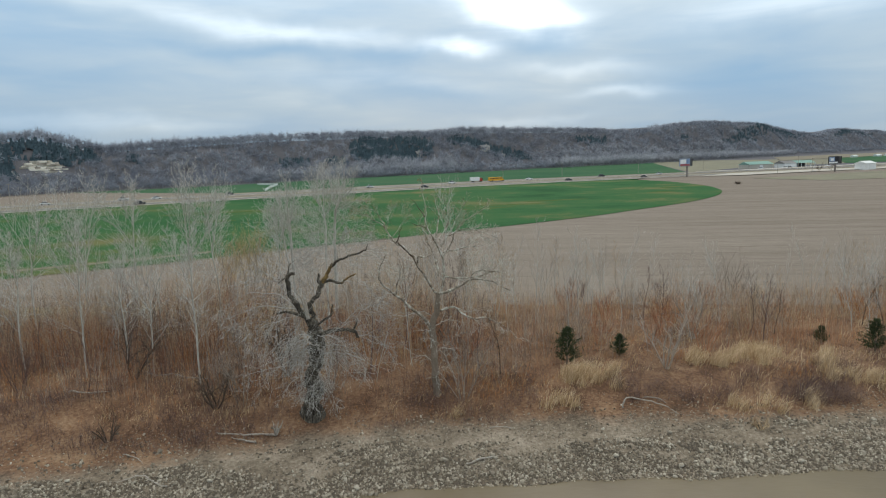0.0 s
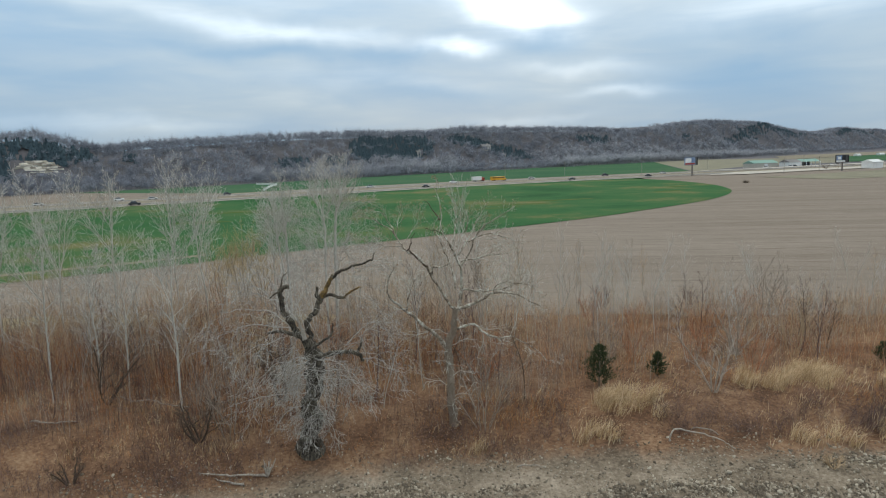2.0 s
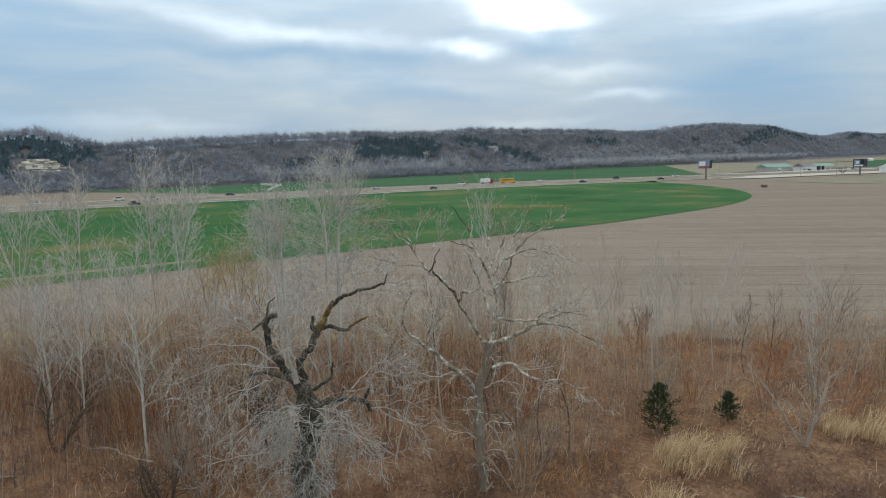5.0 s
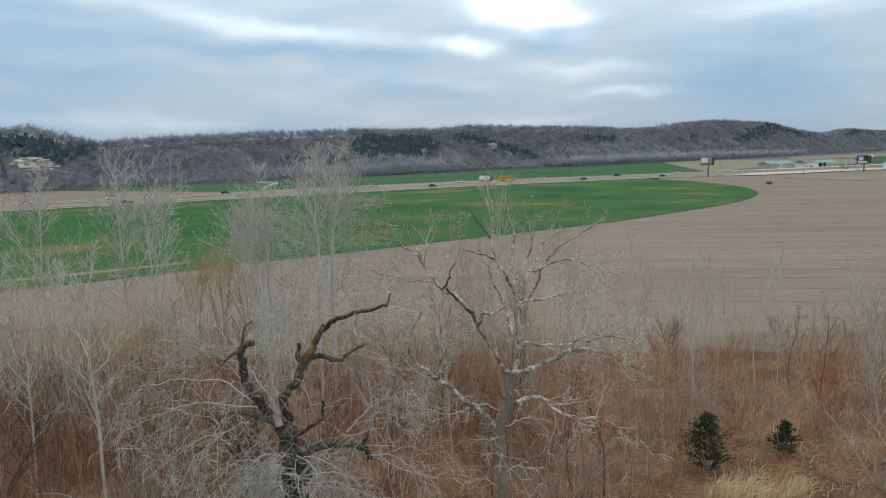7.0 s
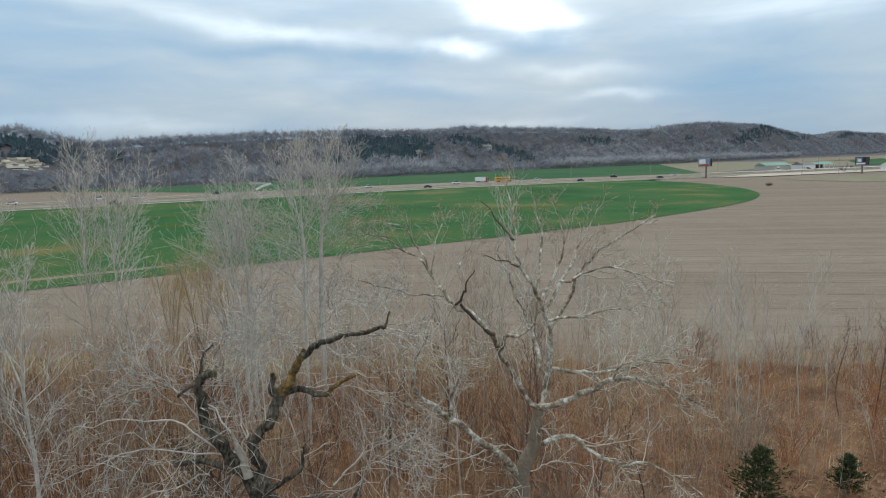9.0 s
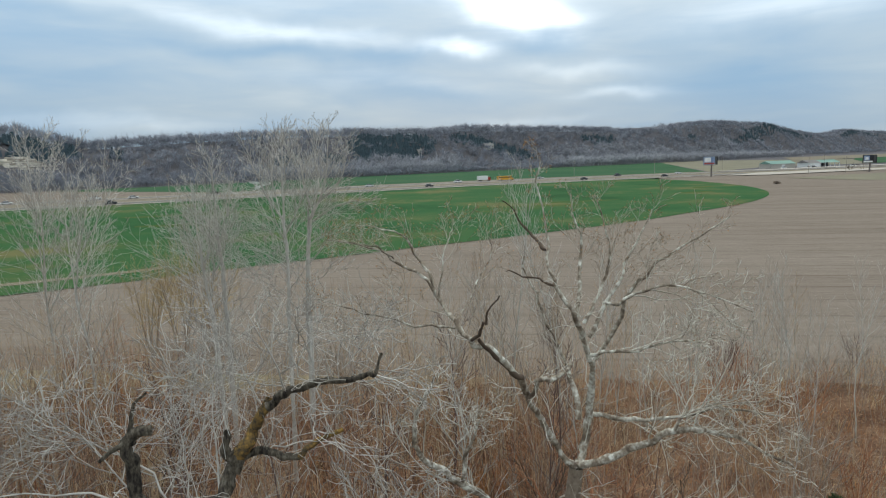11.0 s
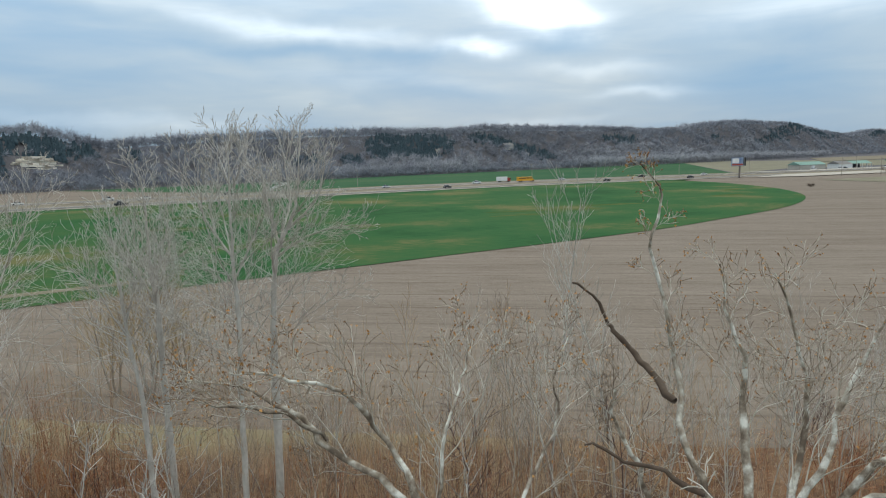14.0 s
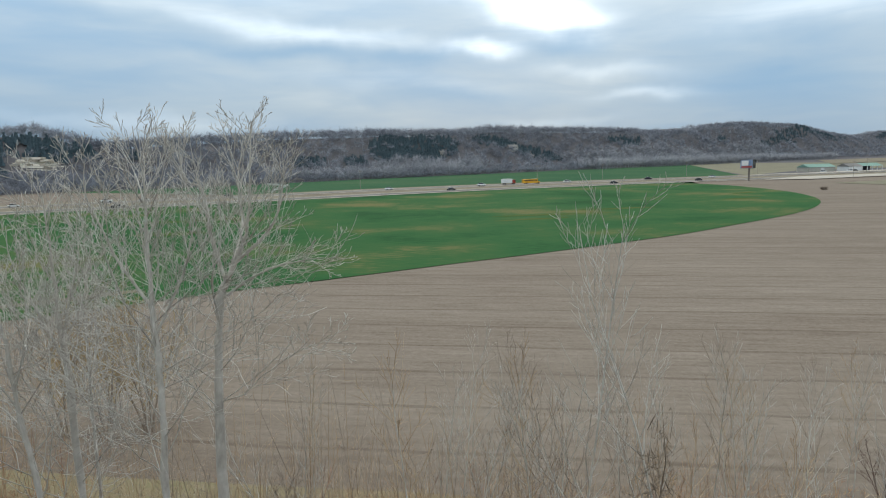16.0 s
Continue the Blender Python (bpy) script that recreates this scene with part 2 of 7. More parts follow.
M = dict(
    gravel=surf("bank_gravel", [(0.17, 0.145, 0.12), (0.30, 0.265, 0.225), (0.42, 0.38, 0.33)], 7.0, 0.35, 0.9, 0.8, 0.05),
    stone=surf("limestone_rubble", [(0.125, 0.100, 0.074), (0.24, 0.200, 0.150), (0.345, 0.296, 0.226), (0.48, 0.424, 0.34)], 9.0, 0.6, 0.9, 0.5, 0.02, island=0.6, rand=0.3),
    pebble=surf("pale_bank_pebbles", [(0.17, 0.138, 0.103), (0.25, 0.21, 0.16), (0.34, 0.295, 0.235)], 9.0, 0.6, 0.9, 0.4, 0.02, island=0.6),
    wheat=surf("winter_wheat", [(0.021, 0.078, 0.026), (0.032, 0.108, 0.037), (0.052, 0.114, 0.040), (0.15, 0.145, 0.062)], 0.9, 0.022, 0.95, 0.5, 0.1, stretch=(0.35, 1.4, 1.0), mixc=0.7, spec=0.03, gain=1.7),
    thinwheat=surf("thin_yellowed_wheat", [(0.05, 0.10, 0.03), (0.085, 0.12, 0.04), (0.15, 0.15, 0.075)], 0.8, 0.05, 0.95, 0.3, 0.05, stretch=(0.2, 1.6, 1.0), spec=0.0),
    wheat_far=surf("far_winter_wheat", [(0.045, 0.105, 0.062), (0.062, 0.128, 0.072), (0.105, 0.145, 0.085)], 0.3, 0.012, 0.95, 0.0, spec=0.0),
    drygrass=surf("dry_verge_grass", [(0.125, 0.102, 0.066), (0.195, 0.165, 0.112), (0.26, 0.225, 0.16)], 1.5, 0.05, 0.95, 0.3, 0.1),
    lotgrass=surf("olive_rough_grass", [(0.12, 0.115, 0.07), (0.185, 0.17, 0.112), (0.25, 0.225, 0.155)], 0.6, 0.04, 0.95, 0.3, 0.1),
    asphalt=surf("worn_asphalt", [(0.10, 0.095, 0.09), (0.16, 0.15, 0.14), (0.21, 0.2, 0.185)], 4.0, 0.08, 0.85, 0.2, 0.01),
    limegravel=surf("crushed_limestone", [(0.30, 0.265, 0.22), (0.42, 0.38, 0.325), (0.54, 0.50, 0.44)], 3.0, 0.1, 0.9, 0.3, 0.02),
    oldbark=surf("dark_furrowed_bark", [(0.022, 0.018, 0.015), (0.062, 0.052, 0.042), (0.12, 0.102, 0.075), (0.21, 0.185, 0.15)], 11.0, 1.6, 0.95, 1.0, 0.08, stretch=(1, 1, 0.35), gain=1.8, mixc=0.35),
    lichenbark=surf("bark_with_orange_lichen", [(0.04, 0.032, 0.023), (0.09, 0.068, 0.042), (0.20, 0.125, 0.045), (0.36, 0.215, 0.06)], 9.0, 2.0, 0.95, 0.8, 0.04, mixc=0.35, gain=1.6),
    deadtwig=surf("silvery_dead_twigs", [(0.32, 0.295, 0.262), (0.47, 0.442, 0.402), (0.62, 0.595, 0.55)], 5.0, 0.5, 0.9, 0.2, 0.01, island=0.6),
    sycwhite=surf("mottled_sycamore_bark", [(0.12, 0.09, 0.065), (0.25, 0.205, 0.155), (0.44, 0.405, 0.34), (0.72, 0.71, 0.64)], 7.0, 1.6, 0.85, 0.4, 0.006, mixc=0.45, gain=2.0),
    sycbrown=surf("brown_sycamore_bark", [(0.12, 0.09, 0.066), (0.235, 0.185, 0.14), (0.36, 0.305, 0.245)], 9.0, 1.0, 0.95, 0.8, 0.04),
    sycpale=surf("pale_sycamore_twigs", [(0.36, 0.31, 0.245), (0.54, 0.50, 0.43), (0.72, 0.70, 0.63)], 5.0, 0.5, 0.9, 0.2, 0.01, island=0.5),
    syctwig=surf("sycamore_twigs", [(0.16, 0.11, 0.07), (0.31, 0.235, 0.16), (0.58, 0.53, 0.45)], 5.0, 0.5, 0.9, 0.2, 0.01, island=0.7),
    deadwood=surf("dark_dead_limb", [(0.05, 0.034, 0.025), (0.10, 0.072, 0.052), (0.16, 0.12, 0.092)], 8.0, 1.0, 0.95, 0.8, 0.03),
    sycleaf=surf("withered_sycamore_leaves", [(0.36, 0.155, 0.038), (0.50, 0.235, 0.065), (0.58, 0.32, 0.115)], 5.0, 0.5, 0.9, 0.2, 0.01, island=0.6),
    seedball=surf("brown_seed_balls", [(0.20, 0.09, 0.035), (0.34, 0.165, 0.06), (0.45, 0.25, 0.10)], 9.0, 0.5, 0.95, 0.2, 0.005, island=0.6),
    palebark=surf("pale_cottonwood_bark", [(0.30, 0.27, 0.232), (0.48, 0.45, 0.40), (0.68, 0.65, 0.595)], 6.0, 0.8, 0.9, 0.5, 0.02, stretch=(1, 1, 0.5)),
    paletwig=surf("pale_cottonwood_twigs", [(0.37, 0.34, 0.298), (0.52, 0.49, 0.44), (0.67, 0.645, 0.595)], 3.0, 0.5, 0.9, 0.0, island=0.5),
    bud=surf("cottonwood_buds", [(0.30, 0.26, 0.17), (0.42, 0.37, 0.25)], 5.0, 0.5, 0.8, 0.0, island=0.4),
    red=surf("red_brown_stems", [(0.20, 0.078, 0.042), (0.345, 0.148, 0.078), (0.47, 0.235, 0.135), (0.56, 0.36, 0.225)], 2.0, 0.16, 0.9, 0.0, island=0.6, mixc=0.6, spec=0.1),
    rust=surf("rusty_dry_stems", [(0.28, 0.105, 0.038), (0.44, 0.195, 0.072), (0.56, 0.30, 0.125)], 2.0, 0.2, 0.9, 0.0, island=0.45, spec=0.1),
    tanstem=surf("tan_brush_stems", [(0.33, 0.225, 0.13), (0.48, 0.35, 0.22), (0.60, 0.47, 0.32)], 2.0, 0.2, 0.9, 0.0, island=0.5),
    willow=surf("golden_willow_twigs", [(0.34, 0.25, 0.12), (0.48, 0.36, 0.19), (0.60, 0.47, 0.28)], 2.0, 0.2, 0.9, 0.0, island=0.4),
    darkstem=surf("dark_purple_brown_stems", [(0.08, 0.05, 0.043), (0.15, 0.10, 0.088), (0.235, 0.165, 0.142)], 2.0, 0.2, 0.9, 0.0, island=0.4, spec=0.1),
    greystem=surf("grey_brush_stems", [(0.20, 0.155, 0.125), (0.32, 0.265, 0.215), (0.46, 0.395, 0.33)], 2.0, 0.16, 0.9, 0.0, island=0.5),
    straw=surf("straw_grass", [(0.42, 0.285, 0.15), (0.62, 0.45, 0.265), (0.78, 0.62, 0.42)], 2.0, 0.3, 0.9, 0.0, island=0.6, spec=0.1),
    leafbits=surf("fallen_leaves", [(0.105, 0.06, 0.038), (0.21, 0.125, 0.073), (0.33, 0.222, 0.14)], 2.0, 0.3, 0.9, 0.0, island=0.7),
    cedar=surf("red_cedar_needles", [(0.022, 0.034, 0.014), (0.043, 0.060, 0.024), (0.085, 0.092, 0.036)], 3.0, 0.8, 0.9, 0.0, island=0.6),
    # cedar green paled to slate blue, standing in for the haze of distance
    hazecedar=surf("hazed_cedar_needles", [(0.056, 0.086, 0.104), (0.068, 0.100, 0.118), (0.082, 0.114, 0.13)], 0.5, 0.05, 0.95, 0.0, island=0.1, spec=0.0),
    # bare wood lightened and blued: distance haze is put into the base colour
    hazewood=surf("hazed_bare_wood", [(0.172, 0.186, 0.220), (0.238, 0.254, 0.294), (0.312, 0.330, 0.370)], 0.07, 0.018, 0.95, 0.0, island=0.05, spec=0.0, mixc=0.55, gain=1.5),
    # lighter ridge copy of the wood: sky backlight and haze painted in
    hazeridge=surf("hazed_skyline_wood", [(0.265, 0.278, 0.315), (0.335, 0.348, 0.385), (0.40, 0.412, 0.45)], 0.07, 0.018, 0.95, 0.0, island=0.05, spec=0.0, mixc=0.55, gain=1.5),
    # pale foot trees, with the bluish haze mixed into their colour
    hazepale=surf("hazed_pale_bare_wood", [(0.265, 0.275, 0.305), (0.33, 0.34, 0.37), (0.40, 0.41, 0.436)], 0.05, 0.02, 0.95, 0.0, island=0.12, spec=0.0),
    cliff=surf("limestone_cliff", [(0.30, 0.26, 0.21), (0.56, 0.505, 0.42), (0.76, 0.71, 0.62)], 0.8, 0.12, 0.95, 0.8, 0.5, stretch=(0.3, 0.3, 2.2), rand=0.5),
    drift=surf("bleached_driftwood", [(0.22, 0.185, 0.15), (0.36, 0.32, 0.27), (0.50, 0.46, 0.40)], 8.0, 1.0, 0.9, 0.4, 0.01),
    white=surf("white_painted_metal", [(0.62, 0.62, 0.6), (0.74, 0.74, 0.72), (0.8, 0.8, 0.79)], 1.0, 0.1, 0.6, 0.0),
    greenroof=surf("green_metal_roof", [(0.13, 0.25, 0.205), (0.20, 0.33, 0.275), (0.25, 0.37, 0.32)], 0.6, 0.05, 0.6, 0.0),
    beige=surf("beige_siding", [(0.38, 0.35, 0.30), (0.48, 0.45, 0.39), (0.55, 0.52, 0.46)], 0.8, 0.1, 0.8, 0.0),
    greyroof=surf("grey_shingles", [(0.14, 0.13, 0.125), (0.22, 0.21, 0.20), (0.3, 0.28, 0.27)], 1.0, 0.1, 0.9, 0.0),
    dark=surf("dark_interior", [(0.015, 0.016, 0.018), (0.03, 0.03, 0.034), (0.045, 0.045, 0.05)], 2.0, 0.2, 0.5, 0.0),
    steel=surf("weathered_steel", [(0.14, 0.12, 0.11), (0.22, 0.19, 0.17), (0.28, 0.25, 0.23)], 3.0, 0.3, 0.6, 0.0, metal=0.4),
    rubber=surf("tyre_rubber", [(0.015, 0.015, 0.015), (0.025, 0.025, 0.025), (0.04, 0.04, 0.04)], 4.0, 0.5, 0.8, 0.0),
    bluepanel=surf("blue_sign_panel", [(0.10, 0.16, 0.30), (0.22, 0.30, 0.45), (0.5, 0.52, 0.55)], 0.4, 0.15, 0.5, 0.0),
    redpanel=surf("red_sign_band", [(0.30, 0.05, 0.04), (0.38, 0.08, 0.06), (0.42, 0.1, 0.08)], 0.8, 0.2, 0.5, 0.0),
    yellow=surf("school_bus_yellow", [(0.58, 0.28, 0.02), (0.66, 0.34, 0.03), (0.7, 0.38, 0.05)], 1.0, 0.2, 0.4, 0.0),
    carred=surf("red_car_paint", [(0.30, 0.03, 0.02), (0.36, 0.05, 0.03), (0.40, 0.06, 0.04)], 1.0, 0.2, 0.35, 0.0),
    carwhite=surf("white_car_paint", [(0.68, 0.68, 0.67), (0.74, 0.74, 0.73), (0.78, 0.78, 0.77)], 1.0, 0.2, 0.35, 0.0),
    cardark=surf("dark_car_paint", [(0.02, 0.022, 0.026), (0.035, 0.036, 0.04), (0.05, 0.05, 0.055)], 1.0, 0.2, 0.3, 0.0),
    glass=surf("tinted_car_glass", [(0.02, 0.025, 0.03), (0.03, 0.035, 0.04), (0.04, 0.045, 0.05)], 1.0, 0.2, 0.1, 0.0, spec=0.6),
)


def water_material():
    m = bpy.data.materials.new("muddy_river_water")
    m.use_nodes = True
    nt = m.node_tree
    b = nt.nodes["Principled BSDF"]
    tc = nt.nodes.new("ShaderNodeTexCoord")
    v = vmath(nt, "MULTIPLY", tc.outputs["Object"], (0.5, 1.2, 1))
    a = noise_tex(nt, v, 1.6, 4, 0.55)
    c = noise_tex(nt, tc.outputs["Object"], 0.12, 3, 0.5)
    col = ramp(nt, c, [(0.3, (0.12, 0.088, 0.048)), (0.7, (0.175, 0.135, 0.078))])
    nt.links.new(col, b.inputs["Base Color"])
    b.inputs["Roughness"].default_value = 0.34
    b.inputs["Specular IOR Level"].default_value = 0.2
    bn = nt.nodes.new("ShaderNodeBump")
    bn.inputs["Strength"].default_value = 0.25
    bn.inputs["Distance"].default_value = 0.06
    nt.links.new(a, bn.inputs["Height"])
    nt.links.new(bn.outputs[0], b.inputs["Normal"])
    return m


M["water"] = water_material()


def soil_material():
    """Tilled rows that run slightly across, with darker wheel tracks and broad damp bands."""
    m = bpy.data.materials.new("tilled_soil")
    m.use_nodes = True
    nt = m.node_tree
    b = nt.nodes["Principled BSDF"]
    tc = nt.nodes.new("ShaderNodeTexCoord")
    sep = nt.nodes.new("ShaderNodeSeparateXYZ")
    nt.links.new(tc.outputs["Object"], sep.inputs[0])
    across = maths(nt, "MULTIPLY_ADD", sep.outputs[0], 0.17, sep.outputs[1])
    com = nt.nodes.new("ShaderNodeCombineXYZ")
    nt.links.new(sep.outputs[0], com.inputs[0])
    nt.links.new(across, com.inputs[1])
    rows = noise_tex(nt, vmath(nt, "MULTIPLY", com.outputs[0], (0.11, 1.0, 1.0)), 1.3, 5.0, 0.68)
    bands = noise_tex(nt, vmath(nt, "MULTIPLY", com.outputs[0], (0.10, 1.0, 1.0)), 0.10, 3.0, 0.6)
    clods = noise_tex(nt, tc.outputs["Object"], 2.2, 6.0, 0.7)
    f = maths(nt, "ADD", maths(nt, "MULTIPLY", rows, 0.38), maths(nt, "ADD", maths(nt, "MULTIPLY", bands, 0.30), maths(nt, "MULTIPLY", clods, 0.32)))
    col = ramp(nt, f, [(0.36, (0.148, 0.117, 0.094)), (0.47, (0.213, 0.175, 0.142)), (0.54, (0.243, 0.204, 0.168)), (0.64, (0.292, 0.25, 0.208))])
    lumps = noise_tex(nt, vmath(nt, "MULTIPLY", com.outputs[0], (0.30, 1.5, 1.0)), 1.0, 7.0, 0.78)
    col = mixcol(nt, maths(nt, "MULTIPLY", maths(nt, "MULTIPLY_ADD", lumps, 5.0, -2.65, clamp=True), 0.55), col, (0.098, 0.072, 0.052))
    wob = maths(nt, "MULTIPLY_ADD", noise_tex(nt, com.outputs[0], 0.05, 2.0), 1.6, across)
    saw = maths(nt, "ABSOLUTE", maths(nt, "SUBTRACT", maths(nt, "FRACT", maths(nt, "DIVIDE", wob, 7.6)), 0.5))
    track = maths(nt, "MULTIPLY", maths(nt, "LESS_THAN", saw, 0.028), maths(nt, "MULTIPLY_ADD", clods, 2.4, -0.7, clamp=True))
    col = mixcol(nt, maths(nt, "MULTIPLY", track, 0.75), col, (0.085, 0.06, 0.042))
    nt.links.new(col, b.inputs["Base Color"])
    b.inputs["Roughness"].default_value = 1.0
    b.inputs["Specular IOR Level"].default_value = 0.05
    bn = nt.nodes.new("ShaderNodeBump")
    bn.inputs["Strength"].default_value = 0.9
    bn.inputs["Distance"].default_value = 0.12
    nt.links.new(maths(nt, "ADD", maths(nt, "MULTIPLY", rows, 0.6), maths(nt, "MULTIPLY", clods, 0.4)), bn.inputs["Height"])
    nt.links.new(bn.outputs[0], b.inputs["Normal"])
    return m


M["soil"] = soil_material()


def ground_material():
    """One sheet: litter under the brush, gravel on the bank, dry soil and hillside litter further off."""
    m = bpy.data.materials.new("ground_cover")
    m.use_nodes = True
    nt = m.node_tree
    b = nt.nodes["Principled BSDF"]
    tc = nt.nodes.new("ShaderNodeTexCoord")
    v = tc.outputs["Object"]
    sep = nt.nodes.new("ShaderNodeSeparateXYZ")
    nt.links.new(v, sep.inputs[0])
    fine = noise_tex(nt, v, 4.0, 6, 0.65)
    mid = noise_tex(nt, v, 0.35, 4, 0.6)
    big = noise_tex(nt, v, 0.06, 3, 0.6)
    f = maths(nt, "ADD", maths(nt, "MULTIPLY", fine, 0.5), maths(nt, "MULTIPLY", mid, 0.5))
    litter = ramp(nt, f, [(0.36, (0.074, 0.039, 0.023)), (0.46, (0.142, 0.077, 0.045)), (0.55, (0.22, 0.128, 0.074)), (0.66, (0.31, 0.208, 0.128))])
    grav = ramp(nt, f, [(0.36, (0.088, 0.066, 0.046)), (0.5, (0.214, 0.170, 0.124)), (0.64, (0.36, 0.30, 0.232))])
    grass = ramp(nt, mixf(nt, fine, big), [(0.3, (0.15, 0.12, 0.075)), (0.5, (0.27, 0.225, 0.14)), (0.66, (0.16, 0.17, 0.07)), (0.75, (0.33, 0.28, 0.19))])
    hill = ramp(nt, big, [(0.3, (0.085, 0.082, 0.09)), (0.7, (0.13, 0.124, 0.132))])
    edge = maths(nt, "ADD", sep.outputs[1], maths(nt, "MULTIPLY", maths(nt, "SUBTRACT", mid, 0.5), 5.0))
    left = maths(nt, "MINIMUM", maths(nt, "MAXIMUM", maths(nt, "MULTIPLY_ADD", sep.outputs[0], -0.22, -0.4), 0.0), 4.6)
    right = maths(nt, "MINIMUM", maths(nt, "MAXIMUM", maths(nt, "MULTIPLY_ADD", sep.outputs[0], 0.10, -1.0), 0.0), 1.4)
    bank = maths(nt, "SUBTRACT", 1.0, step(nt, maths(nt, "ADD", maths(nt, "ADD", edge, left), right), 45.8, 48.6))
    past = step(nt, edge, 78.0, 84.0)
    far = step(nt, sep.outputs[1], 380.0, 420.0)
    col = mixcol(nt, bank, litter, grav)
    col = mixcol(nt, past, col, grass)
    col = mixcol(nt, far, col, hill)
    nt.links.new(col, b.inputs["Base Color"])
    b.inputs["Roughness"].default_value = 0.95
    b.inputs["Specular IOR Level"].default_value = 0.2
    bn = nt.nodes.new("ShaderNodeBump")
    bn.inputs["Strength"].default_value = 0.8
    bn.inputs["Distance"].default_value = 0.08
    nt.links.new(fine, bn.inputs["Height"])
    nt.links.new(bn.outputs[0], b.inputs["Normal"])
    return m


def mixf(nt, a, b):
    return maths(nt, "ADD", maths(nt, "MULTIPLY", a, 0.5), maths(nt, "MULTIPLY", b, 0.5))


def step(nt, v, lo, hi):
    n = nt.nodes.new("ShaderNodeMapRange")
    n.interpolation_type = "SMOOTHSTEP"
    nt.links.new(v, n.inputs[0])
    n.inputs[1].default_value, n.inputs[2].default_value = lo, hi
    return n.outputs[0]


M["ground"] = ground_material()

# ---- mesh helpers ----
rng = np.random.default_rng(7)


def mesh_np(name, verts, faces, material, smooth=False):
    """A mesh from arrays; all faces have the same number of corners."""
    verts = np.ascontiguousarray(verts, dtype=np.float32).reshape(-1, 3)
    faces = np.ascontiguousarray(faces, dtype=np.int32)
    me = bpy.data.meshes.new(name)
    me.vertices.add(len(verts))
    me.vertices.foreach_set("co", verts.ravel())
    k = faces.shape[1]
    me.loops.add(faces.size)
    me.loops.foreach_set("vertex_index", faces.ravel())
    me.polygons.add(len(faces))
    me.polygons.foreach_set("loop_start", np.arange(0, faces.size, k, dtype=np.int32))
    me.update(calc_edges=True)
    if smooth:
        me.polygons.foreach_set("use_smooth", np.ones(len(faces), dtype=bool))
    me.materials.append(material)
    return me


def stack(chunks):
    """Joins (verts, faces) pairs into one."""
    vs, fs, n = [], [], 0
    for v, f in chunks:
        vs.append(v.reshape(-1, 3))
        fs.append(f + n)
        n += len(vs[-1])
    return np.concatenate(vs), np.concatenate(fs)


def tube_batch(P, R, sides):
    """P (B, N, 3) centre lines, R (B, N) radii: tubes of that many sides, as quads."""
    B, N, _ = P.shape
    T = np.gradient(P, axis=1)
    T /= np.linalg.norm(T, axis=2, keepdims=True) + 1e-9
    ref = np.where(np.abs(T[:, :1, 2:3]) > 0.8, np.array([1.0, 0.3, 0.0]), np.array([0.0, 0.2, 1.0]))
    U = np.cross(T, np.broadcast_to(ref, T.shape))
    U /= np.linalg.norm(U, axis=2, keepdims=True) + 1e-9
    W = np.cross(T, U)
    a = np.arange(sides) * 2 * np.pi / sides
    ring = U[:, :, None, :] * np.cos(a)[None, None, :, None] + W[:, :, None, :] * np.sin(a)[None, None, :, None]
    V = P[:, :, None, :] + ring * R[:, :, None, None]
    base = (np.arange(B) * N * sides)[:, None, None]
    i = np.arange(N - 1)[None, :, None] * sides
    j = np.arange(sides)[None, None, :]
    j2 = (j + 1) % sides
    F = np.stack([base + i + j, base + i + j2, base + i + sides + j2, base + i + sides + j], axis=-1)
    return V.reshape(-1, 3), F.reshape(-1, 4)


def spikes(P0, P1, r):
    """Slender three-sided cones from P0 to P1, as triangles."""
    d = P1 - P0
    d = d / (np.linalg.norm(d, axis=1, keepdims=True) + 1e-9)
    ref = np.where(np.abs(d[:, 2:3]) > 0.8, np.array([1.0, 0.3, 0.0]), np.array([0.0, 0.2, 1.0]))
    u = np.cross(d, ref)
    u /= np.linalg.norm(u, axis=1, keepdims=True) + 1e-9
    w = np.cross(d, u)
    r = np.asarray(r).reshape(-1, 1)
    V = np.stack([P0 + u * r, P0 + (-0.5 * u + 0.866 * w) * r, P0 + (-0.5 * u - 0.866 * w) * r, P1], 1)
    k = (np.arange(len(P0)) * 4)[:, None]
    return V.reshape(-1, 3), np.concatenate([k + np.array(q) for q in ((0, 1, 3), (1, 2, 3), (2, 0, 3))])


def tris(vf):
    v, f = vf
    return v, np.concatenate([f[:, :3], f[:, [0, 2, 3]]])


def tubes(polys, sides_of):
    """polys: list of (points, radii). Tubes grouped by their length, joined."""
    groups = {}
    for p, r in polys:
        groups.setdefault((len(p), sides_of(r[0])), []).append((p, r))
    return stack([tube_batch(np.array([g[0] for g in gs], float), np.array([g[1] for g in gs], float), s) for (n, s), gs in groups.items()])


def part(name, me, parent, label=""):
    ob = new(name, me)
    ob.parent = parent
    if label:
        ob["label"] = label
    return ob


def thing(name, at, label, category, group="", kind=""):
    e = new(name)
    e.location = at
    return tagged(e, label, category, group, kind)


def box(bm, x0, x1, y0, y1, z0, z1):
    v = [bm.verts.new(p) for p in ((x0, y0, z0), (x1, y0, z0), (x1, y1, z0), (x0, y1, z0), (x0, y0, z1), (x1, y0, z1), (x1, y1, z1), (x0, y1, z1))]
    for f in ((3, 2, 1, 0), (4, 5, 6, 7), (0, 1, 5, 4), (1, 2, 6, 5), (2, 3, 7, 6), (3, 0, 4, 7)):
        bm.faces.new([v[i] for i in f])


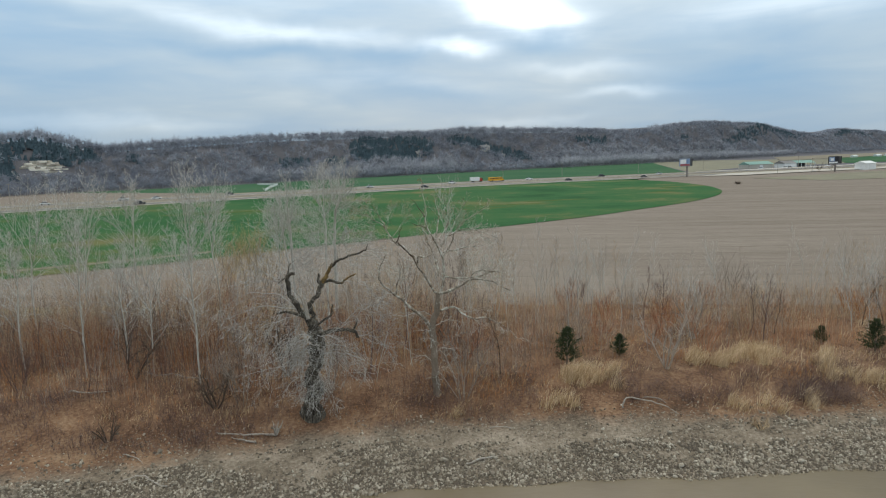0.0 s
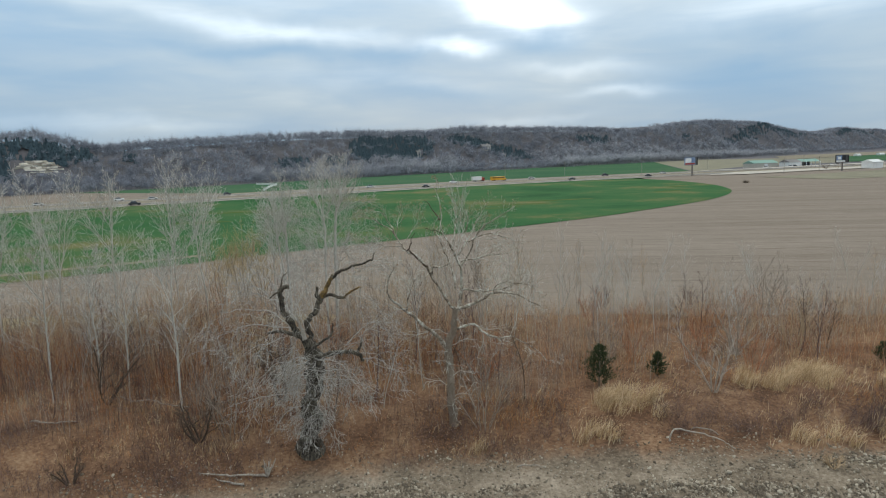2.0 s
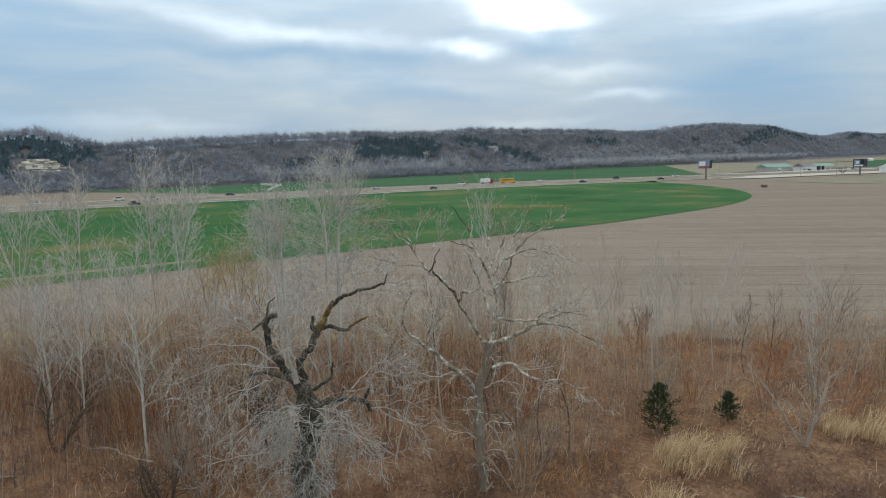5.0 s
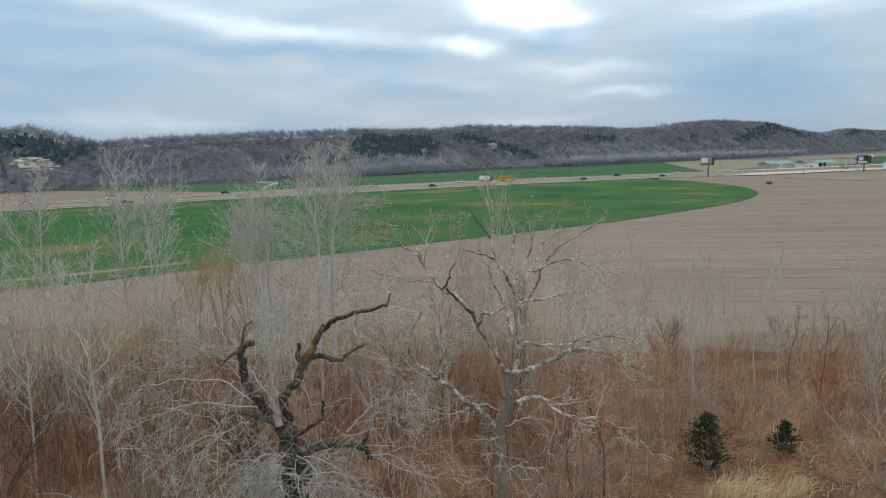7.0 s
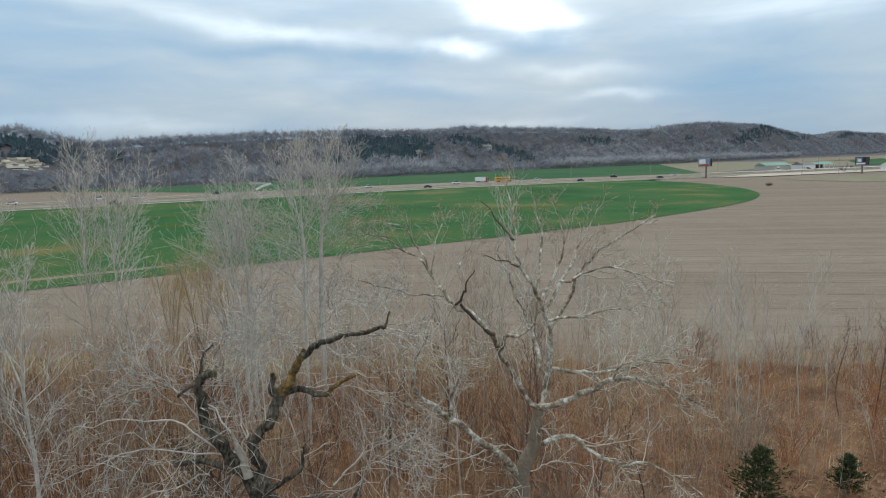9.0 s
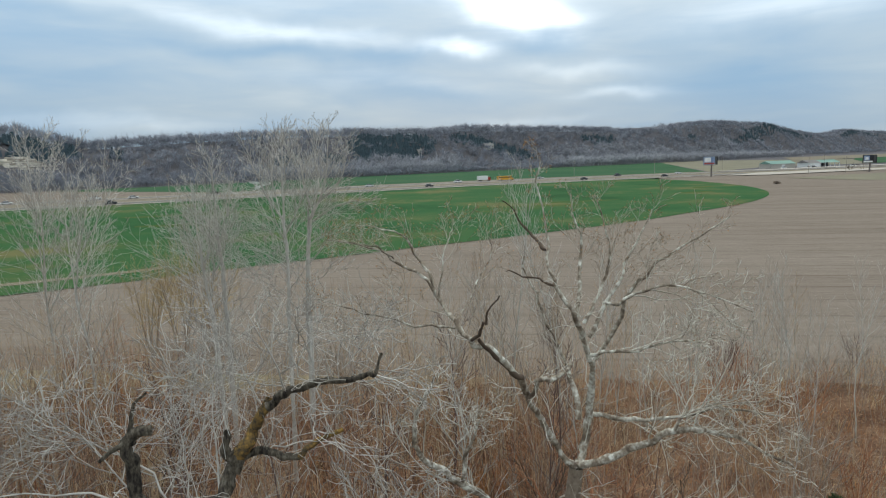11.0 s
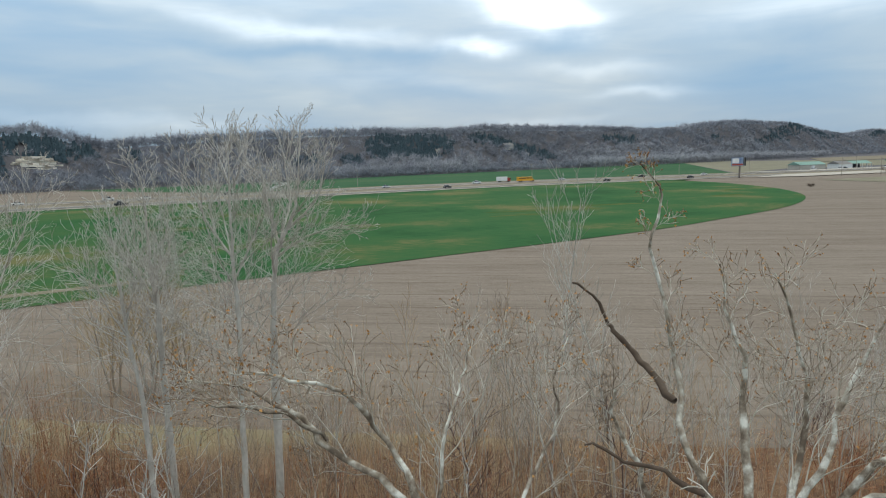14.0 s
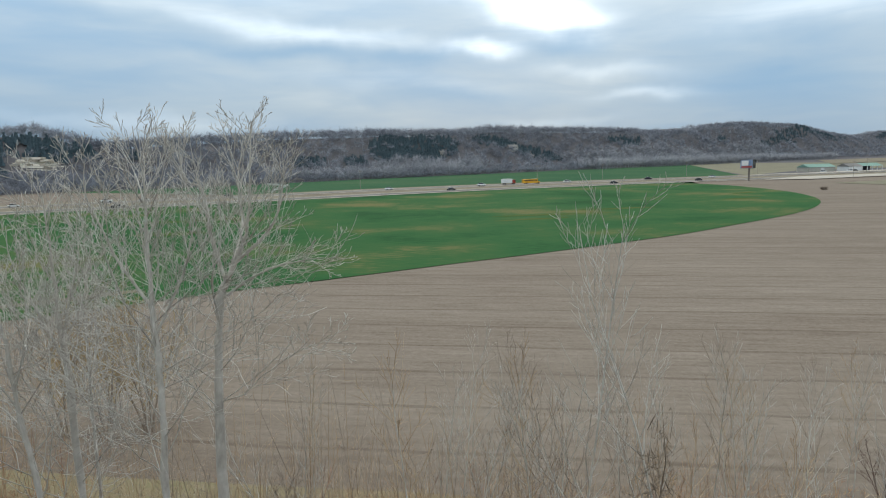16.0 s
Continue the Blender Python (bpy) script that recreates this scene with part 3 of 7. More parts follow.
def bm_mesh(name, bm, material, bevel=0.0):
    if bevel:
        bmesh.ops.bevel(bm, geom=bm.edges[:], offset=bevel, segments=2, affect="EDGES", profile=0.5)
    me = bpy.data.meshes.new(name)
    bm.to_mesh(me)
    bm.free()
    me.materials.append(material)
    return me


def boxes(name, material, *dims, bevel=0.0):
    bm = bmesh.new()
    for d in dims:
        box(bm, *d)
    return bm_mesh(name, bm, material, bevel)


def vnoise(x, y, scale, seed=0):
    """Smooth value noise on arrays, about -1 to 1."""
    out = np.zeros_like(np.asarray(x, float))
    for k, (a, amp) in enumerate(((1, 0.5), (2.1, 0.3), (4.3, 0.2))):
        q = seed * 1.7 + k * 2.3
        out += amp * (np.sin(x * a / scale + 1.3 * np.sin(y * a * 0.8 / scale + q) + q) * np.cos(y * a / scale + 1.1 * np.sin(x * a * 0.7 / scale + 2 * q)))
    return out


# ---- the lie of the land ----
HU = np.array([0.7502, 0.6612])
HO = np.array([-268.0, 466.0])
RIDGE_S = [-900, -300, 29, 49, 83, 106, 184, 278, 436, 513, 589, 758, 1097, 1213, 1372, 1631, 1872, 2063, 2331, 3200]
RIDGE_Z = [60, 55, 49, 53, 45, 39, 45, 50, 54, 54, 61, 62, 62, 75, 84, 83, 69, 54, 76, 70]


def hill_sv(x, y):
    dx, dy = x - HO[0], y - HO[1]
    return dx * HU[0] + dy * HU[1], -dx * HU[1] + dy * HU[0]


def hill_xy(s, v):
    return HO[0] + s * HU[0] - v * HU[1], HO[1] + s * HU[1] + v * HU[0]


def hill_z(x, y):
    s, v = hill_sv(x, y)
    h = np.interp(s, RIDGE_S, RIDGE_Z) - 10.0
    spur = np.clip((s - 120) / 80, 0, 1)
    w = np.clip((v - 12 - (8 + 10 * spur) * vnoise(s, s * 0, 60.0, 2)) / (112 + 10 * vnoise(s, v, 90.0, 3)), 0, 1)
    rise = w * w * (3 - 2 * w)
    gully = 1 - (0.16 + 0.26 * spur) * np.abs(vnoise(s, v * 0.2, 38.0, 5)) * (1 - rise)
    return h * rise * gully


def shore_y(x):
    return 40.5 - 0.06 * np.clip(4 - x, 0, 90) - 0.045 * np.clip(x - 20, 0, 60) + 0.2 * np.sin(x / 5.0) + 0.16 * np.sin(x / 2.3 + 1.0) + 0.12 * np.sin(x / 0.9)


def ground_z(x, y):
    x, y = np.asarray(x, float), np.asarray(y, float)
    d = y - shore_y(x)
    z = np.interp(d, [-60, -8, 0, 2.6, 6.5, 12.5, 30], [-9, -5.4, -3.4, -2.3, -1.75, -0.25, 0.0])
    near = np.clip((84 - y) / 8, 0, 1) * np.clip((d + 4) / 4, 0, 1)
    z = z + near * (0.14 * vnoise(x, y, 2.6, 1) + 0.22 * vnoise(x, y, 8.0, 4)) * np.clip(d / 3, 0.3, 1)
    return z + hill_z(x, y)


def sheet(name, xs, ys, zf, material):
    X, Y = np.meshgrid(xs, ys)
    V = np.stack([X, Y, zf(X, Y)], -1).reshape(-1, 3)
    nx, ny = len(xs), len(ys)
    i = (np.arange(ny - 1)[:, None] * nx + np.arange(nx - 1)[None, :])
    F = np.stack([i, i + 1, i + nx + 1, i + nx], -1).reshape(-1, 4)
    return mesh_np(name, V, F, material, True)


def cat(*a):
    return np.unique(np.round(np.concatenate(a), 3))


gx = cat([-4500, -3000, -2000, -1400, -1100], np.arange(-900, -70, 22), np.arange(-70, 85, 0.9), np.arange(85, 2300, 22), [2500, 3200, 4500])
gy = cat([-1500, -400, -60, 0, 20, 28], np.arange(32, 90, 0.8), np.arange(90, 420, 25), np.arange(420, 2600, 22), [3000, 4500])
ground = tagged(new("ground", sheet("ground", gx, gy, ground_z, M["ground"])), "earth and leaf litter sloping to a gravel riverbank, wooded bluffs beyond", "ground", kind="structure")
water = tagged(new("water", sheet("water", np.array([-1500, -100, 0, 100, 1500.0]), np.array([-1500, 0, 30, 46.0]), lambda x, y: x * 0 - 3.4, M["water"])),
               "calm muddy brown river water", "water", kind="structure")

# ploughed field: ridged rows close by, flat further off; the rows run slightly across
FS = -0.17


def field_z(X, Yr):
    near = np.clip((170 - Yr) / 60, 0, 1)
    row = np.round(Yr / 0.38).astype(int) % 2
    return 0.075 + near * (0.075 * row * np.clip(0.45 + 0.8 * vnoise(X, Yr, 9.0, 13), 0, 1) - 0.02 + 0.05 * vnoise(X, Yr * 0.4, 5.0, 2)) - 0.5 * np.clip((82.5 - Yr) / 2.0, 0, 1)


fx = cat(np.arange(-420, -90, 30), np.arange(-90, 130, 3.0), np.arange(130, 560, 30))
fyr = np.concatenate([np.arange(80.5, 165, 0.38), np.arange(165, 520, 12)])
X, Y = np.meshgrid(fx, fyr)
V = np.stack([X, Y + FS * np.clip(X, -40, 60) + 0.7 * vnoise(X, Y, 30, 8), field_z(X, Y)], -1).reshape(-1, 3)
i = (np.arange(len(fyr) - 1)[:, None] * len(fx) + np.arange(len(fx) - 1)[None, :])
F = np.stack([i, i + 1, i + len(fx) + 1, i + len(fx)], -1).reshape(-1, 4)
ploughed = tagged(new("ploughed_field", mesh_np("ploughed_field", V, F, M["soil"])), "bare tilled brown field with shallow furrows", "field", kind="structure")


def curve_pts(ctrl, n):
    """Smooth points through control points (Catmull-Rom)."""
    c = np.array(ctrl, float)
    c = np.vstack([2 * c[0] - c[1], c, 2 * c[-1] - c[-2]])
    out = []
    for k in range(1, len(c) - 2):
        for t in np.linspace(0, 1, n, endpoint=False):
            a, b, d, e = c[k - 1], c[k], c[k + 1], c[k + 2]
            out.append(0.5 * (2 * b + (d - a) * t + (2 * a - 5 * b + 4 * d - e) * t * t + (3 * b - a - 3 * d + e) * t ** 3))
    out.append(c[-2])
    return np.array(out)


def band(name, A, B, z, material, rows=4):
    """A flat strip between two lines with the same number of points."""
    t = np.linspace(0, 1, rows)[:, None, None]
    G = A[None] * (1 - t) + B[None] * t
    zz = z(G[..., 0], G[..., 1]) if callable(z) else np.full(G.shape[:2], z)
    V = np.concatenate([G, zz[..., None]], -1).reshape(-1, 3)
    n = len(A)
    i = (np.arange(rows - 1)[:, None] * n + np.arange(n - 1)[None, :])
    F = np.stack([i, i + 1, i + n + 1, i + n], -1).reshape(-1, 4)
    return mesh_np(name, V, F, material)


road_line = curve_pts([(-700, 10), (-400, 168), (-162, 294), (-60, 351), (25, 399), (104, 432), (193, 461), (340, 506), (620, 590), (1100, 740)], 14)
tang = np.gradient(road_line, axis=0)
tang /= np.linalg.norm(tang, axis=1, keepdims=True)
road_n = np.stack([-tang[:, 1], tang[:, 0]], 1)


def road_at(k):
    return road_line + road_n * k


wheat_near = curve_pts([(-700, -220), (-300, -10), (-120, 86), (-50, 122), (-28, 136.5), (-10, 147.5), (5, 157), (26, 170), (54, 189), (74, 206), (101, 230), (121, 253), (137, 278), (148, 304), (157, 340), (160, 390), (154, 428), (150, 444)], 8)
wn = len(wheat_near)
fl = np.linspace(0, 1, wn)
far_ix = np.interp(fl, [0, 0.5, 1], [0, 0.40 * len(road_line), 0.655 * len(road_line)])
wheat_far_line = np.stack([np.interp(far_ix, np.arange(len(road_line)), road_at(-1)[:, q]) for q in (0, 1)], 1)
tagged(new("wheat_field", band("wheat_field", wheat_near, wheat_far_line, 0.16, M["wheat"], 12)), "bright green winter wheat field with a rounded tip", "field", kind="structure")
tagged(new("field_track", band("field_track", wheat_near[14:30] + (-4.2, 6.6), wheat_near[14:30] + (-5.4, 8.8), 0.2, M["drygrass"], 3)), "pale dry grass track along the wheat", "track", kind="structure")
for k0, k1, z, mt, nm, lab in ((-2.5, 2.0, 0.30, "limegravel", "near_shoulder", "pale gravel road shoulder"),
                               (2.0, 13.0, 0.42, "asphalt", "road", "worn grey asphalt carriageway of a divided highway"),
                               (13.0, 16.0, 0.36, "limegravel", "inner_shoulder", "pale gravel inner shoulder"),
                               (16.0, 40.0, 0.22, "drygrass", "median", "dry brown grass median of the highway"),
                               (40.0, 43.0, 0.36, "limegravel", "outer_shoulder", "pale gravel shoulder of the far carriageway"),
                               (43.0, 54.0, 0.42, "asphalt", "far_road", "worn grey asphalt far carriageway"),
                               (54.0, 59.0, 0.30, "limegravel", "far_shoulder", "pale gravel far shoulder"),
                               (59.0, 74.0, 0.14, "drygrass", "verge", "dry grass verge beyond the highway")):
    tagged(new(nm, band(nm, road_at(k0), road_at(k1), z, M[mt], 3)), lab, "road", kind="structure")
ff = curve_pts([(-240, 500), (-147, 560), (-62, 655), (49, 790), (236, 950), (400, 1065)], 12)
fr = np.stack([np.interp(np.linspace(0.33, 0.725, len(ff)) * (len(road_line) - 1), np.arange(len(road_line)), road_at(72)[:, q]) for q in (0, 1)], 1)
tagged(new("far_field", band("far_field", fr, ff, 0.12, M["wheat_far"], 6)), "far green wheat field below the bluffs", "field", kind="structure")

# ---- trees: how a bare branch grows ----
def vnorm(a):
    l = math.sqrt(a[0] * a[0] + a[1] * a[1] + a[2] * a[2]) or 1.0
    return (a[0] / l, a[1] / l, a[2] / l)


def grow(out, r, p, d, length, rad, lvl, S):
    """One branch and all that springs from it. S gives, level by level: seg, wig, up, kids, angle, ratio."""
    k = min(lvl, len(S["seg"]) - 1)
    n = S["seg"][k]
    step_l = length / n
    pts, rads, dirs = [p], [rad], [d]
    tip = S["tip"] if lvl < S["depth"] else 0.35
    for q in range(n):
        w, u = S["wig"][k], S["up"][k]
        d = vnorm((d[0] + r.gauss(0, w), d[1] + r.gauss(0, w), d[2] + r.gauss(0, w) + u))
        p = (p[0] + d[0] * step_l, p[1] + d[1] * step_l, p[2] + d[2] * step_l)
        if p[2] > S.get("top", 99):
            p = (p[0], p[1], S["top"] - r.random() * 0.3)
        pts.append(p)
        dirs.append(d)
        rads.append(max(rad * (1 - (1 - tip) * (q + 1) / n), S["thin"]))
    out.append((lvl, pts, rads))
    if lvl < S["depth"]:
        sprout(out, r, pts, dirs, rads, length, lvl, S)


def sprout(out, r, pts, dirs, rads, length, lvl, S):
    k = min(lvl, len(S["kids"]) - 1)
    n = len(pts) - 1
    kids = S["kids"][k]
    kids = int(kids) + (r.random() < kids % 1)
    t0 = S.get("from", 0.25)
    turn = r.random() * 6.28
    for c in range(kids):
        t = t0 + (1 - t0) * (c + r.random()) / kids
        f = t * n
        i = min(int(f), n - 1)
        f -= i
        a, b = pts[i], pts[i + 1]
        q = tuple(a[j] + (b[j] - a[j]) * f for j in range(3))
        dd = dirs[min(i + 1, len(dirs) - 1)]
        turn += 2.4 + r.gauss(0, 0.5)
        ref = (0, 0, 1) if abs(dd[2]) < 0.9 else (1, 0, 0)
        u = vnorm((dd[1] * ref[2] - dd[2] * ref[1], dd[2] * ref[0] - dd[0] * ref[2], dd[0] * ref[1] - dd[1] * ref[0]))
        w = (dd[1] * u[2] - dd[2] * u[1], dd[2] * u[0] - dd[0] * u[2], dd[0] * u[1] - dd[1] * u[0])
        ang = S["angle"][k] * (0.75 + 0.5 * r.random())
        ca, sa, ct, st = math.cos(ang), math.sin(ang), math.cos(turn), math.sin(turn)
        nd = tuple(dd[j] * ca + (u[j] * ct + w[j] * st) * sa for j in range(3))
        ln = length * S["ratio"][k] * (1.15 - S.get("taper", 0.65) * t) * (0.7 + 0.6 * r.random())
        rd = min(rads[i] * 0.62, ln * S.get("fat", 0.022))
        grow(out, r, q, nd, ln, max(rd, S["thin"]), lvl + 1, S)


def sides_for(rad):
    return 8 if rad > 0.06 else 5 if rad > 0.035 else 3


def wood_mesh(name, polys, material, smooth=True):
    v, f = tubes(polys, sides_for)
    return mesh_np(name, v, f, material, smooth)


def knobbly(r, pts, r0, r1, sub=5, wig=0.10, bow=0.22):
    """A crooked limb through a few bends, smoothed and roughened, with radii from r0 to r1."""
    c = curve_pts(pts, sub)
    n = len(c)
    rad = np.linspace(r0, r1, n) * (1 + np.array([r.gauss(0, 0.10) for _ in range(n)]))
    bend = np.array([[r.gauss(0, 1) for _ in range(3)] for _ in range(n)])
    bend[1:-1] = (bend[:-2] + bend[1:-1] + bend[2:]) / 1.8
    gap = np.linalg.norm(np.diff(c, axis=0), axis=1).mean()
    bend[0] = bend[-1] = 0
    c = c + bend * gap * bow
    for i in range(1, n - 1):
        c[i] += np.array([r.gauss(0, wig) for _ in range(3)]) * rad[i]
    p = [tuple(q) for q in c]
    d = [vnorm(tuple(c[min(i + 1, n - 1)] - c[max(i - 1, 0)])) for i in range(n)]
    return p, d, list(rad)


def limb(parent, r, name, pts, r0, r1, material, spec, twig_material, twigs=True, label="", lvl=0, wig=0.10, length=None, fine=None):
    p, d, rad = knobbly(r, pts, r0, r1, wig=wig)
    ob = part(name, wood_mesh(name, [(p, rad)], material), parent, label)
    tips = []
    if twigs:
        out = []
        L = length or sum(math.dist(p[i], p[i + 1]) for i in range(len(p) - 1))
        sprout(out, r, p, d, rad, L, lvl, spec)
        if out:
            last = spec["depth"] if fine else 99
            inner, outer = [(q, w) for l, q, w in out if l < last], [(q, w) for l, q, w in out if l >= last]
            if inner:
                tagged(part("spray", wood_mesh("spray", inner, twig_material), ob), kind="stuff")
            if outer:
                tagged(part("fine_spray", wood_mesh("fine_spray", outer, fine), ob), kind="stuff")
            tips = [q[-1] for l, q, w in out if l >= spec["depth"] - 1]
    return tips


# ---- the old gnarled tree by the bank ----
GX, GY = -5.6, 48.7


def gnarled_tree():
    r = random.Random(11)
    base = float(ground_z(GX, GY))
    e = thing("gnarled_tree", (GX, GY, base), "old half-dead gnarled tree with dark crooked limbs and silvery drooping twigs", "tree")
    droop = dict(seg=[5, 5, 4, 3], wig=[0.22, 0.26, 0.28, 0.3], up=[-0.05, -0.11, -0.15, -0.12], kids=[8, 5, 3, 0], angle=[0.9, 0.8, 0.7, 0.6],
                 ratio=[0.85, 0.72, 0.62, 0.5], depth=3, tip=0.4, thin=0.0075, fat=0.0115)
    droop["from"] = 0.12
    lift = dict(droop, up=[0.05, 0.04, 0.02, 0.0], kids=[11, 6, 3, 0], ratio=[0.72, 0.68, 0.6, 0.5])

    def at(*pts):
        return [(x - GX, y - GY, z - base) for x, y, z in pts]
    trunk = at((-5.8, 48.7, base - 0.8), (-5.85, 48.7, 0.6), (-5.6, 48.65, 3.3), (-5.35, 48.6, 4.9), (-5.6, 48.6, 6.3))
    p, d, rad = knobbly(r, trunk, 0.72, 0.40, wig=0.22)
    for k, w in enumerate((1.35, 1.28, 1.2, 1.13, 1.07, 1.03)):
        rad[k] *= w
    part("trunk", wood_mesh("trunk", [(p, rad)], M["oldbark"]), e, "dark deeply furrowed trunk")
    part("burl", wood_mesh("burl", [(at((-5.2, 48.5, 4.6), (-4.9, 48.4, 5.1), (-4.95, 48.45, 5.6), (-5.2, 48.5, 6.1)), [0.12, 0.33, 0.30, 0.1])], M["oldbark"]), e)
    o, t = M["oldbark"], M["deadtwig"]
    limb(e, r, "limb", at((-5.6, 48.6, 6.0), (-6.41, 48.6, 7.5), (-7.1, 48.6, 8.6), (-7.22, 48.6, 9.9)), 0.23, 0.14, o, lift, t, False, "dark hooked broken limb", wig=0.30)
    limb(e, r, "limb", at((-7.24, 48.6, 9.75), (-6.95, 48.6, 10.08), (-6.6, 48.6, 10.1)), 0.16, 0.12, o, lift, t, False, "broken stub", wig=0.1)
    limb(e, r, "limb", at((-7.2, 48.6, 9.85), (-7.03, 48.6, 10.64), (-6.66, 48.6, 11.03)), 0.06, 0.025, o, lift, t, True, "", 2, length=1.2)
    limb(e, r, "limb", at((-6.95, 48.6, 10.05), (-7.39, 48.5, 9.77), (-7.85, 48.5, 9.4)), 0.09, 0.04, o, lift, t, True, "", 2, length=1.4)
    limb(e, r, "limb", at((-5.55, 48.6, 6.2), (-5.5, 48.6, 7.7), (-4.77, 48.6, 8.8), (-4.52, 48.6, 9.5)), 0.21, 0.145, o, lift, t, False, "thick crooked limb", wig=0.30)
    limb(e, r, "limb", at((-4.56, 48.6, 9.4), (-4.12, 48.6, 10.15), (-3.75, 48.6, 10.75)), 0.17, 0.12, M["lichenbark"], lift, t, False, "stretch of limb covered in orange lichen", wig=0.30)
    limb(e, r, "limb", at((-3.8, 48.5, 10.6), (-3.3, 48.2, 11.0), (-2.6, 47.9, 11.32), (-1.9, 47.2, 11.65), (-1.32, 46.6, 11.9), (-1.1, 46.5, 11.95), (-0.95, 46.45, 12.4)), 0.115, 0.03, o, lift, t, True, "long arching upper limb", 0, length=3.2)
    limb(e, r, "limb", at((-4.6, 48.6, 9.1), (-4.88, 48.55, 9.5), (-4.83, 48.55, 10.0)), 0.15, 0.08, o, lift, t, False, "broken stub")
    limb(e, r, "limb", at((-4.55, 48.6, 9.3), (-3.81, 48.6, 9.4), (-3.09, 48.6, 9.25)), 0.11, 0.085, o, lift, t, True, "", 1, length=1.6)
    limb(e, r, "limb", at((-3.12, 48.6, 9.25), (-2.58, 48.6, 9.72), (-2.05, 48.6, 9.9)), 0.085, 0.05, M["lichenbark"], lift, t, True, "", 2, length=1.4)
    limb(e, r, "limb", at((-5.35, 48.6, 4.6), (-4.35, 48.5, 5.5), (-3.27, 48.4, 5.7), (-2.39, 48.3, 5.55), (-2.05, 48.3, 5.1)), 0.19, 0.10, o, droop, t, True, "thick level limb", 1, length=3.2)
    limb(e, r, "limb", at((-2.5, 48.3, 5.6), (-2.2, 48.3, 6.0), (-2.1, 48.3, 6.6)), 0.10, 0.05, o, lift, t, False, "short dark stub")
    limb(e, r, "limb", at((-2.1, 48.3, 5.2), (-1.4, 48.2, 5.2), (-0.7, 48.1, 4.9), (0.3, 48.0, 4.1)), 0.038, 0.012, t, droop, t, True, "", 0, length=3.2)
    limb(e, r, "limb", at((-5.6, 48.6, 6.3), (-6.06, 48.6, 6.8), (-7.21, 48.5, 7.2), (-8.14, 48.5, 7.1)), 0.16, 0.07, o, droop, t, True, "", 1, length=3.2)
    limb(e, r, "limb", at((-6.3, 48.6, 7.3), (-8.9, 48.3, 7.8), (-10.4, 48.0, 7.4), (-12.6, 47.8, 7.0)), 0.034, 0.012, t, droop, t, True, "long pale drooping branch", 0, length=4.0)
    limb(e, r, "limb", at((-5.9, 48.8, 7.2), (-7.4, 49.4, 8.8), (-9.0, 49.8, 9.6), (-10.6, 50.0, 9.9)), 0.034, 0.012, t, lift, t, True, "", 0, length=4.4)
    limb(e, r, "limb", at((-5.5, 48.8, 6.9), (-6.4, 50.0, 8.6), (-6.9, 50.8, 10.2)), 0.034, 0.012, t, lift, t, True, "", 0, length=4.2)
    limb(e, r, "limb", at((-5.6, 48.6, 3.0), (-8.2, 48.2, 3.1), (-10.4, 48.0, 2.6)), 0.038, 0.012, t, droop, t, True, "", 0, length=3.2)
    limb(e, r, "limb", at((-5.2, 48.6, 3.6), (-3.2, 48.0, 3.9), (-0.8, 47.7, 2.8)), 0.038, 0.012, t, droop, t, True, "", 0, length=3.4)
    for pts, r0, spec, ln in (
            (((-6.0, 48.8, 7.3), (-7.8, 48.4, 8.4), (-9.6, 48.2, 8.8), (-11.4, 48.0, 8.5)), 0.10, droop, 4.2),
            (((-6.6, 48.7, 8.0), (-8.2, 49.0, 9.6), (-9.4, 49.2, 10.6)), 0.08, lift, 3.6),
            (((-5.2, 48.9, 8.2), (-5.4, 49.6, 9.8), (-5.6, 50.1, 11.2)), 0.09, lift, 3.8),
            (((-3.9, 48.9, 10.2), (-4.6, 49.0, 11.4), (-5.0, 49.1, 12.3)), 0.06, lift, 3.0),
            (((-3.1, 48.8, 11.2), (-3.2, 48.9, 12.0), (-3.0, 48.9, 12.8)), 0.05, lift, 2.6),
            (((-2.0, 48.7, 11.4), (-1.4, 48.7, 12.1), (-0.9, 48.6, 12.4)), 0.05, lift, 2.4),
            (((-4.0, 48.8, 9.2), (-2.6, 49.6, 9.2), (-1.2, 50.2, 8.6)), 0.08, droop, 3.6),
            (((-3.0, 48.2, 6.3), (-1.8, 48.4, 7.4), (-0.4, 48.6, 7.8)), 0.08, droop, 3.6),
            (((-2.2, 48.1, 6.3), (-1.6, 47.6, 7.3), (-0.6, 47.2, 7.2)), 0.07, droop, 3.2),
            (((-7.0, 48.4, 6.8), (-8.6, 47.9, 6.4), (-10.2, 47.6, 5.6)), 0.08, droop, 3.6),
            (((-5.4, 48.5, 5.0), (-6.4, 47.7, 5.6), (-7.6, 47.2, 5.0)), 0.07, droop, 3.2)):
        limb(e, r, "limb", at(*pts), r0 * 0.38, 0.010, t, spec, t, True, "", 0, length=ln)
    limb(e, r, "splinter", at((-5.75, 48.4, 6.6), (-6.0, 48.35, 7.6), (-6.15, 48.35, 8.3)), 0.16, 0.03, M["drift"], lift, t, False, "pale broken splinter of wood", wig=0.2)
    limb(e, r, "limb", at((-5.3, 48.5, 5.9), (-4.1, 48.2, 7.0), (-3.9, 48.1, 7.7)), 0.10, 0.04, o, droop, t, True, "", 1, length=2.2)
    for k in range(16):
        a = k * 2.4
        z0 = 0.9 + 4.6 * r.random()
        s, c = math.sin(a), -abs(math.cos(a))
        l = 1.0 + 1.4 * r.random()
